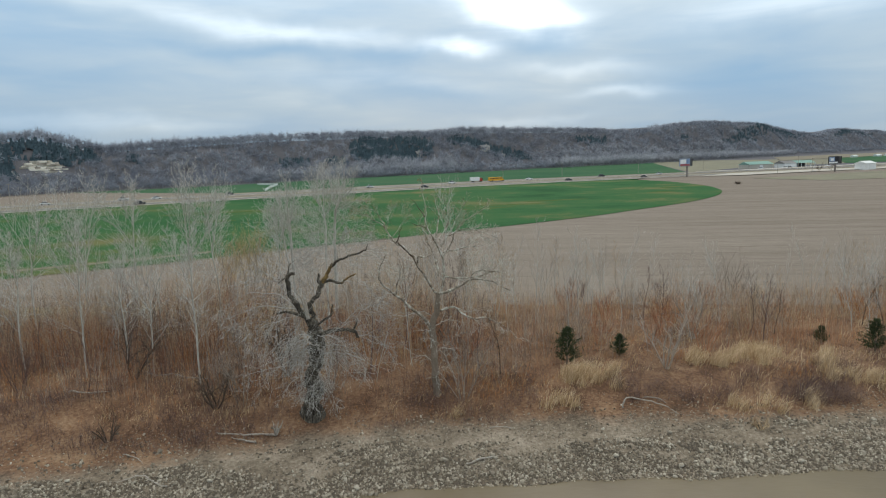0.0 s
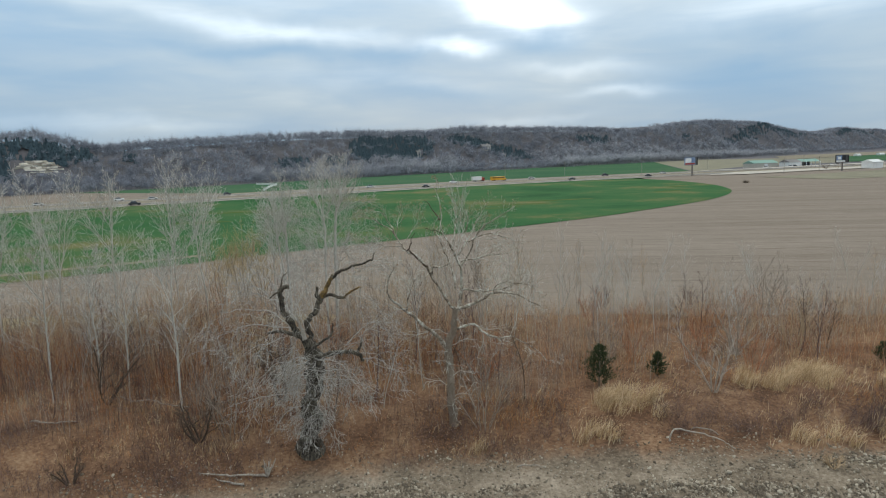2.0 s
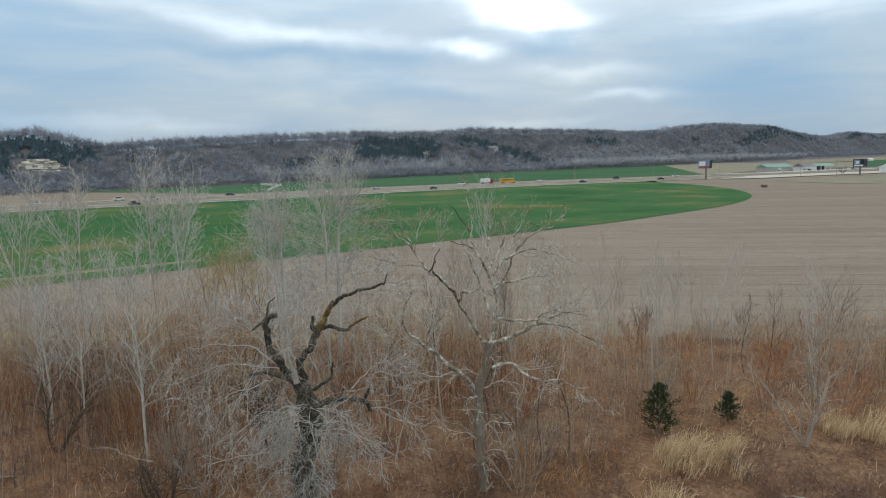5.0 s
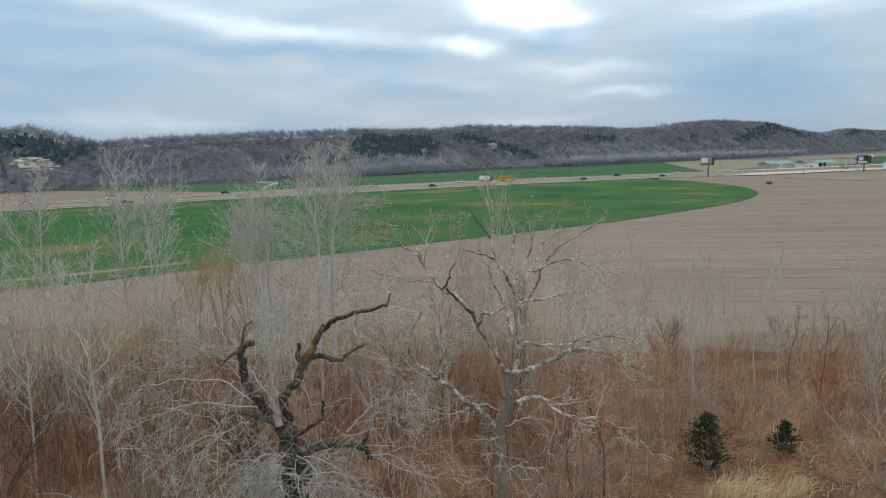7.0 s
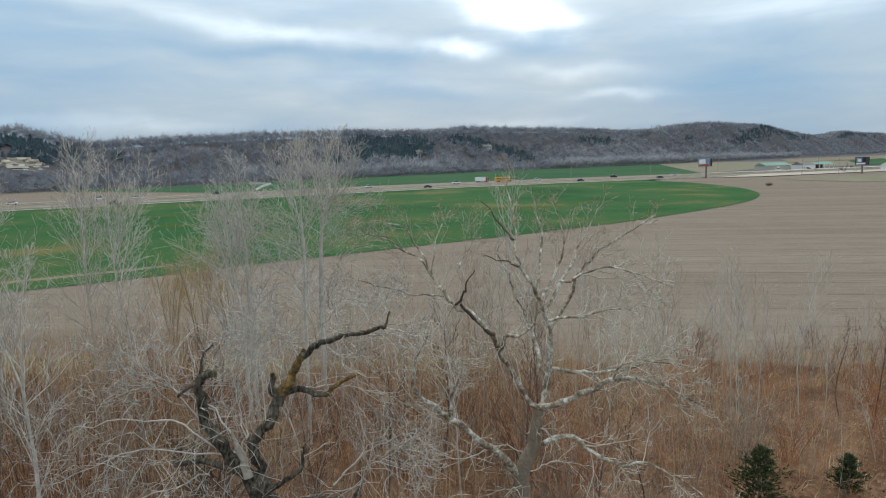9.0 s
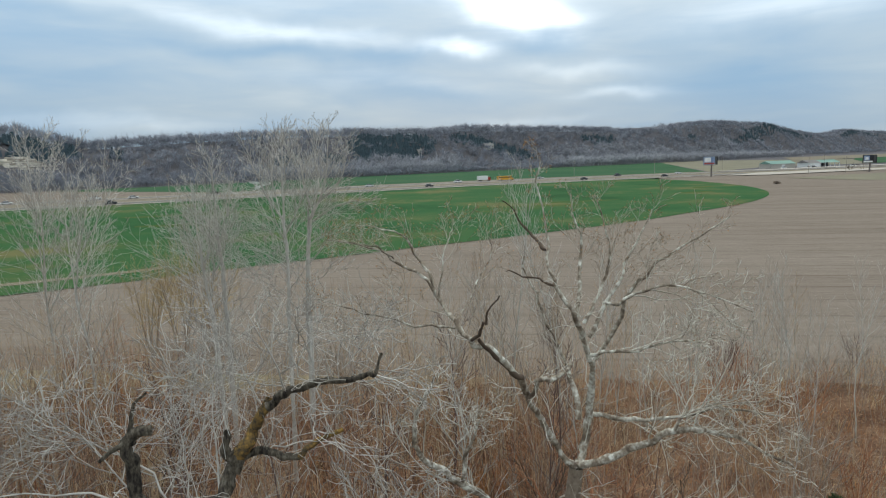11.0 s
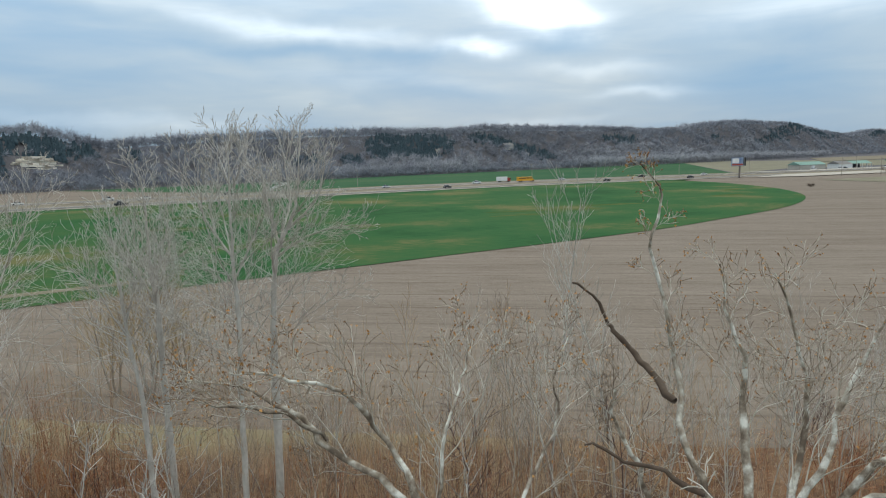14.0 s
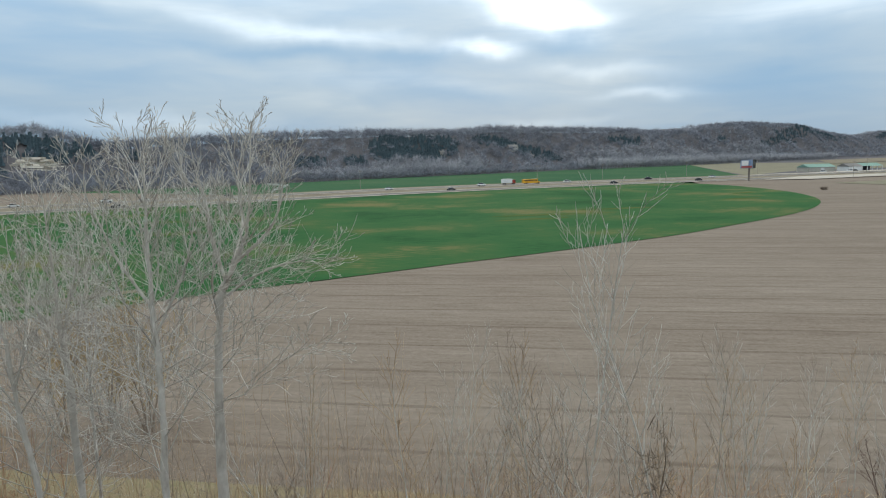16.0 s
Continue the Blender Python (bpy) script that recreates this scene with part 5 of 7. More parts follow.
# and others, grey, white or dark, all through the brush
for sd, h, mt in ((55, 8.0, "darkstem"), (56, 7.0, "deadwood"), (57, 9.0, "paletwig"), (58, 8.5, "deadtwig")):
    r = random.Random(sd)
    e = thing("sapling", (0, 0, 0), "thin dark bare sapling in the riverside brush" if sd < 57 else "thin whitish bare sapling in the riverside brush", "tree", "saplings in the brush")
    S = dict(seg=[8, 4, 3], wig=[0.08, 0.13, 0.16], up=[0.03, 0.09, 0.08], kids=[16, 6, 0], angle=[0.7, 0.65, 0.5], ratio=[0.26, 0.45, 0.4], depth=2, tip=0.2, thin=0.008, fat=0.010)
    S["from"] = 0.3
    out = []
    grow(out, r, (0, 0, -0.2), vnorm((r.gauss(0, 0.10), r.gauss(0, 0.08), 1)), h, 0.055 if sd < 57 else 0.045, 0, S)
    part("trunk", wood_mesh("trunk", [(p, w) for l, p, w in out if l == 0], M["palebark" if sd > 56 else mt]), e)
    part("crown", wood_mesh("crown", [(p, w) for l, p, w in out if l > 0], M[mt]), e)
    saps.append(e)
for k in range(46):
    x = -52 + 62 * sr.random()
    sap_spots.append((x, 52 + (18 if x < -12 else 11) * sr.random() ** 0.8, 4 + sr.randrange(4), 0.75 + 0.45 * sr.random()))
for k in range(26):
    x = 10 + 46 * sr.random()
    sap_spots.append((x, 58 + 9 * sr.random(), 4 + sr.randrange(4), 0.55 + 0.35 * sr.random()))
seen = set()
for x, y, k, s in sap_spots:
    m = Matrix.LocRotScale((x, y, float(ground_z(x, y)) - 0.05), Euler((0, 0, sr.random() * 6.28)), (s, s, s))
    if k not in seen:
        seen.add(k)
        saps[k].matrix_basis = m
    else:
        c = copy_thing(saps[k], Matrix.Identity(4))
        c.matrix_basis = m


# golden twiggy willows behind the brush
for sd, x, y, h in ((71, -19.6, 90.0, 10.5), (72, -17.4, 91.0, 8.5), (73, -22.5, 91.0, 8.5)):
    r = random.Random(sd)
    e = thing("willow_tree", (x, y, float(ground_z(x, y))), "bare willow with golden-brown twigs behind the brush", "tree", "willows behind the brush")
    S = dict(seg=[5, 4, 3], wig=[0.08, 0.1, 0.12], up=[0.06, 0.10, 0.08], kids=[12, 7, 0], angle=[0.55, 0.5, 0.4], ratio=[0.5, 0.5, 0.4], depth=2, tip=0.3, thin=0.009, fat=0.010)
    for k in range(5):
        out = []
        a = k * 1.257
        grow(out, r, (0.2 * math.cos(a), 0.2 * math.sin(a), -0.2), vnorm((0.22 * math.cos(a), 0.22 * math.sin(a), 1)), h * (0.75 + 0.2 * r.random()), 0.08, 0, S)
        t = part("stem", wood_mesh("stem", [(p, w) for l, p, w in out if l == 0], M["greystem"]), e)
        tagged(part("spray", wood_mesh("spray", [(p, w) for l, p, w in out if l > 0], M["willow"]), t), kind="stuff")


# ---- red cedars ----
def cedar(seed, height, at, label):
    r = random.Random(seed)
    e = thing("cedar_tree", at, label, "tree", "young red cedars")
    part("trunk", wood_mesh("trunk", [([(0, 0, -0.2), (0.02, 0, height * 0.5), (0, 0.02, height * 0.97)], [0.09, 0.06, 0.012])], M["sycbrown"]), e)
    out = []
    for k in range(int(330 * height / 3.4)):
        z = height * (0.04 + 0.94 * r.random())
        f = 1 - z / height
        a0 = r.random() * 6.28
        reach = height * (0.03 + 0.46 * math.sin(1.9 * min(f * 1.05, 1.0)) ** 0.8 * (0.55 + 0.45 * f)) * (0.35 + 0.75 * r.random() + 0.18 * math.sin(a0 * 3 + z * 5))
        a = a0
        dx, dy = math.cos(a), math.sin(a)
        up = 0.35 + 0.3 * r.random()
        p0, p1, p2 = (0, 0, z), (dx * reach * 0.55, dy * reach * 0.55, z + reach * up * 0.4), (dx * reach, dy * reach, z + reach * up)
        for c in range(8):
            t = 0.3 + 0.7 * r.random()
            q = tuple(p0[j] + (p2[j] - p0[j]) * t for j in range(3))
            l = 0.10 + 0.14 * r.random()
            dd = vnorm((dx + r.gauss(0, 0.7), dy + r.gauss(0, 0.7), 0.5 + r.gauss(0, 0.5)))
            out.append(([q, tuple(q[j] + dd[j] * l * 0.6 for j in range(3)), tuple(q[j] + dd[j] * l for j in range(3))], [0.022, 0.026, 0.004]))
    part("foliage", wood_mesh("foliage", out, M["cedar"], False), e, "dense dark green scale foliage")
    return e


for sd, h, x, y, lab in ((61, 3.4, 15.9, 56.2, "dark green bushy young red cedar"), (62, 2.0, 21.1, 57.4, "small dark green young red cedar in the brush"),
                         (63, 3.0, 44.2, 55.5, "dark green young red cedar in tall straw grass"), (64, 1.7, 41.0, 58.5, "low dark green red cedar seedling")):
    cedar(sd, h, (x, y, float(ground_z(x, y))), lab)


# ---- brush, grass and litter ----
def stems(name, xy, hmin, hmax, rad, material, twigs, lean=0.16, twig_len=0.34, label="", category="brush", sway=0.1):
    """Upright bare stems with side twigs, joined."""
    n = len(xy)
    h = (hmin + (hmax - hmin) * rng.random(n) ** 1.3) * (tall(xy[:, 0], xy[:, 1]) if hmax > 2 else 1.0)
    z = ground_z(xy[:, 0], xy[:, 1])
    base = np.column_stack([xy, z - 0.05])
    ld = rng.normal(0, lean, (n, 2))
    N = 3
    P = np.zeros((n, N, 3))
    for k in range(N):
        t = k / (N - 1)
        P[:, k, :2] = base[:, :2] + ld * (h * t ** 1.4)[:, None] + rng.normal(0, sway, (n, 2)) * t
        P[:, k, 2] = base[:, 2] + h * t
    R = rad * (0.7 + 0.6 * rng.random((n, 1))) * np.linspace(1, 0.3, N)[None] * (h / hmax)[:, None] ** 0.5 * 0.9
    m = n * twigs
    ix = np.repeat(np.arange(n), twigs)
    t = 0.2 + 0.78 * rng.random(m)
    seg = np.minimum((t * (N - 1)).astype(int), N - 2)
    f = t * (N - 1) - seg
    q = P[ix, seg] * (1 - f)[:, None] + P[ix, seg + 1] * f[:, None]
    a = rng.random(m) * 2 * np.pi
    ln = h[ix] * twig_len * (1.15 - 0.8 * t) * (0.6 + 0.8 * rng.random(m))
    el = 0.25 + 0.8 * rng.random(m)
    d = np.column_stack([np.cos(a) * np.cos(el), np.sin(a) * np.cos(el), np.sin(el)])
    v, f = stack([tris(tube_batch(P, R, 3)), spikes(q, q + d * ln[:, None], np.maximum(R[ix, seg] * 0.6, 0.005))])
    return tagged(new(name, mesh_np(name, v, f, material)), label, category, kind="stuff")


def scatter(n, x0, x1, y0, y1, density):
    """Random spots kept by a density between 0 and 1."""
    x = x0 + (x1 - x0) * rng.random(n)
    y = y0 + (y1 - y0) * rng.random(n)
    keep = rng.random(n) < density(x, y)
    return np.column_stack([x, y])[keep]


def inside(v, lo, hi, soft):
    return np.clip((v - lo) / soft, 0, 1) * np.clip((hi - v) / soft, 0, 1)


def brush_front(x):
    return np.where(x < 10, 49.8, 49.8 + np.clip((x - 10) / 5, 0, 1) * 6.5)


def patch(x, y, sc, seed):
    return np.clip(0.46 + 1.25 * vnoise(x, y, sc, seed), 0.02, 1)


def tall(x, y):
    """How tall the brush stands from place to place."""
    return np.clip(0.72 + 0.5 * vnoise(x, y, 4.5, 17), 0.35, 1.15) * np.clip((y - brush_front(x) + 3.0) / 5, 0.4, 1) * (1.05 + 0.45 * np.clip((9 - x) / 8, 0, 1) * np.clip((y - 53) / 8, 0, 1))


stems("red_brush", scatter(20000, -62, 70, 46, 79, lambda x, y: inside(y, brush_front(x) - 1.5, 78, 2) * patch(x, y, 5, 1) * np.where(x > 10, 0.6, 1.0)), 1.6, 5.0, 0.016, M["red"], 8, label="dense reddish-brown bare brush stems", lean=0.19)
stems("grey_brush", scatter(16000, -62, 70, 46, 81, lambda x, y: inside(y, brush_front(x), 80, 3) * patch(x, y, 6, 5) * np.where(x > 5, 0.85, 0.6)), 2.0, 6.2, 0.017, M["greystem"], 8, label="dense grey bare brush stems", lean=0.19)
stems("tan_brush", scatter(12000, -62, 70, 48, 81, lambda x, y: inside(y, brush_front(x) + 4, 81, 3) * patch(x, y, 5.5, 23) * np.where(x < 0, 0.6, 1.0)), 2.0, 5.4, 0.015, M["tanstem"], 8, label="dense tan bare brush stems", lean=0.19)
stems("dark_tall_brush", scatter(6500, -62, 14, 48, 74, lambda x, y: inside(y, 50, 74, 3) * patch(x, y, 4.2, 51) * np.clip((14 - x) / 14, 0.1, 1)), 1.8, 5.6, 0.018, M["darkstem"], 8, label="dense dark purple-brown bare brush stems", lean=0.17)
stems("rusty_brush", scatter(17000, -62, 70, 45.5, 80, lambda x, y: inside(y, brush_front(x) - 2.6, 80, 1.5) * patch(x, y, 3.2, 9)), 0.6, 2.6, 0.011, M["rust"], 7, label="rust-coloured dry weed stems", lean=0.22, twig_len=0.4)
stems("slender_brush", scatter(3600, -50, 26, 56, 81, lambda x, y: inside(y, 58, 80, 4) * patch(x, y, 5, 41) * np.where(x > 10, 0.5, 1.0)), 5.0, 7.4, 0.013, M["tanstem"], 9, label="tall slender tan stems above the brush", lean=0.07, twig_len=0.22)
stems("low_brush", scatter(16000, -45, 12, 43.5, 54, lambda x, y: inside(y, 46.2 - np.clip((-x - 4) * 0.16, 0, 2.4), 54, 1.0) * patch(x, y, 2.6, 29)), 0.3, 1.3, 0.011, M["darkstem"], 5, label="low tangled grey-brown weeds at the top of the bank", lean=0.3, twig_len=0.45)



# bushy clumps standing out of the brush
CLUMPS = "round many-stemmed bare bush in the riverside brush"
bushes = []
for sd, h, mt in ((81, 3.8, "red"), (82, 4.6, "greystem"), (83, 3.2, "rust"), (84, 4.2, "tanstem"), (85, 3.4, "darkstem")):
    r = random.Random(sd)
    e = thing("bush", (0, 0, 0), CLUMPS, "bush", "bushes in the brush")
    S = dict(seg=[3, 2, 2], wig=[0.12, 0.16, 0.2], up=[0.06, 0.06, 0.04], kids=[8, 5, 0], angle=[0.5, 0.6, 0.5], ratio=[0.5, 0.45, 0.4], depth=2, tip=0.4, thin=0.006, fat=0.011)
    for k in range(7):
        a = k * 0.9
        out = []
        grow(out, r, (0.3 * math.cos(a), 0.3 * math.sin(a), -0.1), vnorm((math.cos(a) * 0.36, math.sin(a) * 0.36, 1)), h * (0.65 + 0.4 * r.random()), 0.035, 0, S)
        t = part("stem", wood_mesh("stem", [(p, w) for l, p, w in out if l == 0], M[mt]), e)
        tagged(part("spray", wood_mesh("spray", [(p, w) for l, p, w in out if l > 0], M[mt]), t), kind="stuff")
    bushes.append(e)
br = random.Random(6)
used = set()
for k in range(50):
    x = -48 + 108 * br.random()
    y = float(brush_front(np.array(x))) + 0.5 + 24 * br.random() ** 1.2
    m = Matrix.LocRotScale((x, y, float(ground_z(x, y)) - 0.05), Euler((0, 0, br.random() * 6.28)), [0.7 + 0.55 * br.random()] * 3)
    j = br.randrange(5)
    if j not in used:
        used.add(j)
        bushes[j].matrix_basis = m
    else:
        copy_thing(bushes[j], Matrix.Identity(4)).matrix_basis = m


def grass(name, xy, h0, h1, width, material, label, lean=0.35):
    n = len(xy)
    h = h0 + (h1 - h0) * rng.random(n)
    z = ground_z(xy[:, 0], xy[:, 1])
    a = rng.random(n) * 2 * np.pi
    side = np.column_stack([np.cos(a), np.sin(a), np.zeros(n)])
    bend = np.column_stack([rng.normal(0.4, lean, n), rng.normal(-0.15, lean, n), np.zeros(n)])
    b = np.column_stack([xy, z - 0.03])
    up = np.array([0, 0, 1.0])
    m = b + up * (h * 0.6)[:, None] + bend * (h * 0.3)[:, None]
    t = b + up * (h * (1 - 0.25 * np.abs(bend[:, 0])))[:, None] + bend * h[:, None]
    w = width * (0.6 + 0.8 * rng.random(n))[:, None]
    V = np.stack([b - side * w, b + side * w, m + side * w * 0.8, m - side * w * 0.8, t + side * w * 0.15, t - side * w * 0.15], 1)
    k = (np.arange(n) * 6)[:, None]
    F = np.concatenate([k + np.array([0, 1, 2, 3]), k + np.array([3, 2, 4, 5])])
    return tagged(new(name, mesh_np(name, V, F, material)), label, "grass", kind="stuff")


def tufts(n, per, x0, x1, y0, y1, dens, spread):
    c = scatter(n, x0, x1, y0, y1, dens)
    return np.repeat(c, per, 0) + rng.normal(0, spread, (len(c) * per, 2))


def oval(x, y, cx, cy, rx, ry):
    return np.clip(1.6 * (1 - ((x - cx) / rx) ** 2 - ((y - cy) / ry) ** 2), 0, 1)


def straw_zone(x, y):
    a = np.maximum(oval(x, y, 13.5, 49.8, 3.4, 3.2), oval(x, y, 17.5, 52.3, 4.2, 2.2))
    b = np.maximum(oval(x, y, 33, 55.5, 8, 2.6), oval(x, y, 31, 47.0, 6.5, 1.0))
    b = np.maximum(b, oval(x, y, 41, 51.5, 6, 4.0))
    d = oval(x, y, 6.6, 48.0, 2.6, 0.9)
    far = oval(x, y, 53, 51, 9, 4)
    return np.maximum.reduce([a, b, d, far]) * np.clip(0.35 + 1.4 * vnoise(x, y, 1.5, 3), 0, 1)


def dark_zone(x, y):
    a = np.maximum(oval(x, y, 25.5, 50.0, 4.5, 2.6), oval(x, y, 35.0, 48.2, 4.5, 1.8))
    return np.maximum(a, 0.35 * inside(x, 17, 44, 2) * inside(y, 47.3, 53.5, 1.5)) * patch(x, y, 2.2, 12)


def rust_zone(x, y):
    return np.maximum.reduce([oval(x, y, 34.5, 50.4, 3.5, 1.5), oval(x, y, 8, 51.5, 7, 2.5), 0.25 * oval(x, y, 24, 55, 9, 3)]) * patch(x, y, 1.8, 33)


grass("straw_grass", tufts(1250, 85, 2, 65, 45, 59, straw_zone, 0.30), 0.5, 1.5, 0.013, M["straw"], "tall straw-coloured dry grass tufts on the bank")
grass("dry_undergrowth", tufts(2700, 12, -62, 70, 45.5, 82, lambda x, y: inside(y, np.where(x > 12, 45.9, 47.5), 82, 1.5) * patch(x, y, 4, 7), 0.5), 0.25, 0.9, 0.014, M["straw"], "short dry grass and weeds under the brush", 0.5)
stems("rusty_weeds", scatter(6000, 0, 48, 47, 59, rust_zone), 0.4, 1.5, 0.012, M["rust"], 7, 0.3, 0.4, "rust-red weeds among the straw grass")
stems("dark_brush", scatter(17000, 17, 44, 46, 56, dark_zone), 0.4, 1.5, 0.012, M["darkstem"], 7, 0.5, 0.5, "low tangled dark brush on the bank")


def litter(name, n, x0, x1, y0, y1, size, material, label, dens):
    xy = scatter(n, x0, x1, y0, y1, dens)
    n = len(xy)
    z = ground_z(xy[:, 0], xy[:, 1])
    a = rng.random(n) * 6.28
    u = np.column_stack([np.cos(a), np.sin(a), rng.normal(0, 0.35, n)])
    w = np.column_stack([-np.sin(a), np.cos(a), rng.normal(0, 0.35, n)])
    s = size * (0.5 + rng.random(n))[:, None]
    c = np.column_stack([xy, z + 0.04])
    V = np.stack([c - u * s, c + w * s * 0.7, c + u * s, c - w * s * 0.7], 1)
    F = (np.arange(n) * 4)[:, None] + np.array([0, 1, 2, 3])
    return tagged(new(name, mesh_np(name, V, F, material)), label, "leaves", kind="stuff")


litter("fallen_leaves", 84000, -60, 66, 45.2, 80, 0.065, M["leafbits"], "brown fallen leaves on the ground", lambda x, y: inside(y, np.where((x > 12) | (x < -14), 45.2, 46.5), 80, 2) * patch(x, y, 3, 14))

# ---- rock and driftwood on the bank ----
def ico(r):
    bm = bmesh.new()
    bmesh.ops.create_icosphere(bm, subdivisions=1, radius=1.0)
    v = np.array([p.co[:] for p in bm.verts])
    f = np.array([[q.index for q in p.verts] for p in bm.faces])
    bm.free()
    return v, f


ICO_V, ICO_F = ico(None)
CUBE_V = np.array([(x, y, z) for z in (-1.0, 1.0) for x, y in ((-1, -1), (1, -1), (1, 1), (-1, 1))])
CUBE_F = np.array([(4, 5, 6, 7), (0, 1, 5, 4), (1, 2, 6, 5), (2, 3, 7, 6), (3, 0, 4, 7)])


def rocks(xy, size, seed):
    """Many angular stones, joined."""
    g = np.random.default_rng(seed)
    n = len(xy)
    s = size * (0.45 + 0.9 * g.random(n) ** 2)
    V = CUBE_V[None] * (0.6 + 0.7 * g.random((n, 8, 1))) * np.stack([s * (0.8 + 0.5 * g.random(n)), s * (0.6 + 0.4 * g.random(n)), s * (0.4 + 0.35 * g.random(n))], -1)[:, None, :]
    V[:, 4:, :2] *= 0.72
    tilt = g.normal(0, 0.35, (n, 1))
    V[..., 2] += V[..., 0] * tilt
    a = g.random(n) * 6.28
    c, d = np.cos(a)[:, None], np.sin(a)[:, None]
    V = np.stack([V[..., 0] * c - V[..., 1] * d, V[..., 0] * d + V[..., 1] * c, V[..., 2]], -1)
    z = ground_z(xy[:, 0], xy[:, 1]) + s * (0.1 + 0.5 * g.random(n))
    V += np.column_stack([xy, z])[:, None, :]
    F = (np.arange(n) * 8)[:, None, None] + CUBE_F[None]
    return V.reshape(-1, 3), F.reshape(-1, 4)


def bank_density(x, y):
    d = y - shore_y(x)
    heaps = np.clip(-0.1 + 2.2 * vnoise(x * 0.6, y * 2.0, 3.2, 6), 0, 1) * np.clip((6 - d) / 2, 0, 1) * 0.8
    return np.clip((d + 0.6) / 0.3, 0, 1) * np.maximum(np.clip((2.9 + 1.3 * vnoise(x, y, 4, 2) - d) / 1.2, 0.03, 1), heaps) * np.clip((9 - d) / 3, 0, 1)


bank = thing("rock_bank", (0, 0, 0), "bank of broken grey limestone rubble along the water", "rocks")
v, f = rocks(scatter(130000, -34, 46, 36, 51, bank_density), 0.080, 3)
rub = part("rubble", mesh_np("rubble", v, f, M["stone"]), bank)
tagged(rub, kind="stuff")
v, f = rocks(scatter(26000, -36, 48, 37, 52, lambda x, y: np.clip((9.5 - y + shore_y(x)) / 3, 0, 1) * patch(x, y, 3, 21)), 0.05, 4)
rub = part("gravel", mesh_np("gravel", v, f, M["pebble"]), bank)
tagged(rub, kind="stuff")
stone_meshes = []
for k in range(10):
    g = np.random.default_rng(100 + k)
    V = np.sign(ICO_V) * np.abs(ICO_V) ** 0.65 * (0.75 + 0.45 * g.random((12, 1))) * np.array([1.2, 0.9, 0.6])
    stone_meshes.append(mesh_np("stone", V, ICO_F, M["stone"]))
big = scatter(1500, -26, 40, 36, 50, bank_density)[:290]
for k, (x, y) in enumerate(big):
    ob = part("stone", stone_meshes[k % 10], bank)
    s = 0.09 + 0.13 * rng.random() ** 2
    ob.matrix_basis = Matrix.LocRotScale((x, y, float(ground_z(x, y)) + 0.35 * s), Euler((rng.normal(0, 0.3), rng.normal(0, 0.3), rng.random() * 6)), (s, s, s))


def driftwood(seed, pts, r0, r1, label, roots=0):
    r = random.Random(seed)
    x0, y0 = pts[0][:2]
    z0 = float(ground_z(x0, y0))
    e = thing("driftwood", (x0, y0, z0), label, "driftwood")
    loc = [(x - x0, y - y0, float(ground_z(x, y)) - z0 + h) for x, y, h in pts]
    p, d, rad = knobbly(r, loc, r0, r1, wig=0.2)
    part("log", wood_mesh("log", [(p, rad)], M["drift"]), e)
    for k in range(roots):
        a = r.random() * 6.28
        tip = (r.gauss(0.2, 0.25), 0.7 * math.sin(a), 0.2 + 0.9 * abs(math.cos(a)))
        q, d, w = knobbly(r, [(0, 0, loc[0][2]), (tip[0] * 0.5, tip[1] * 0.5, loc[0][2] + tip[2] * 0.4), (tip[0], tip[1], loc[0][2] + tip[2])], 0.07, 0.02)
        part("root", wood_mesh("root", [(q, w)], M["drift"]), e)
    return e


driftwood(1, [(-8.3, 46.5, 0.15), (-9.8, 46.6, 0.2), (-11.3, 46.7, 0.22), (-12.8, 47.1, 0.1)], 0.09, 0.035, "bleached driftwood log with a fan of roots on the bank", 7)
driftwood(2, [(-9.7, 46.0, 0.08), (-10.8, 46.2, 0.14), (-11.6, 46.6, 0.08)], 0.08, 0.03, "bleached driftwood branch beside a log")
driftwood(3, [(18.2, 47.6, 0.12), (18.5, 47.9, 0.75), (19.9, 47.4, 0.8), (21.2, 46.9, 0.5), (22.2, 46.6, 0.08)], 0.06, 0.03, "arched grey dead branch lying on the gravel")
driftwood(4, [(20.3, 48.9, 0.05), (21.2, 48.4, 0.3), (21.8, 48.1, 0.05)], 0.05, 0.03, "short grey dead branch on the gravel")
driftwood(5, [(7.6, 46.3, 0.05), (8.5, 46.1, 0.22), (9.4, 45.9, 0.05)], 0.05, 0.02, "thin brown branch on the gravel")
driftwood(6, [(5.4, 42.2, 0.1), (6.6, 42.5, 0.2), (7.4, 42.7, 0.1)], 0.07, 0.04, "small pale log among the stones")
driftwood(7, [(-14.5, 41.2, 0.1), (-16.5, 42.0, 0.2), (-18.0, 41.6, 0.1)], 0.05, 0.02, "thin grey branch among the stones")
driftwood(9, [(-13.6, 56.0, 0.25), (-12.2, 57.0, 0.4), (-10.0, 58.5, 0.7)], 0.09, 0.05, "dark fallen trunk lying in the brush")
driftwood(10, [(-21.7, 57.4, 0.5), (-18.0, 54.6, 0.9), (-14.6, 52.0, 1.4)], 0.06, 0.03, "long thin fallen branch leaning in the brush")
driftwood(11, [(-26.5, 53.6, 0.2), (-24.9, 53.2, 0.3), (-23.2, 53.4, 0.2)], 0.07, 0.04, "short fallen trunk lying in the brush")
driftwood(8, [(-18.8, 44.9, 0.05), (-17.6, 44.3, 0.1), (-17.0, 43.7, 0.05)], 0.04, 0.02, "thin grey branch on the bank")


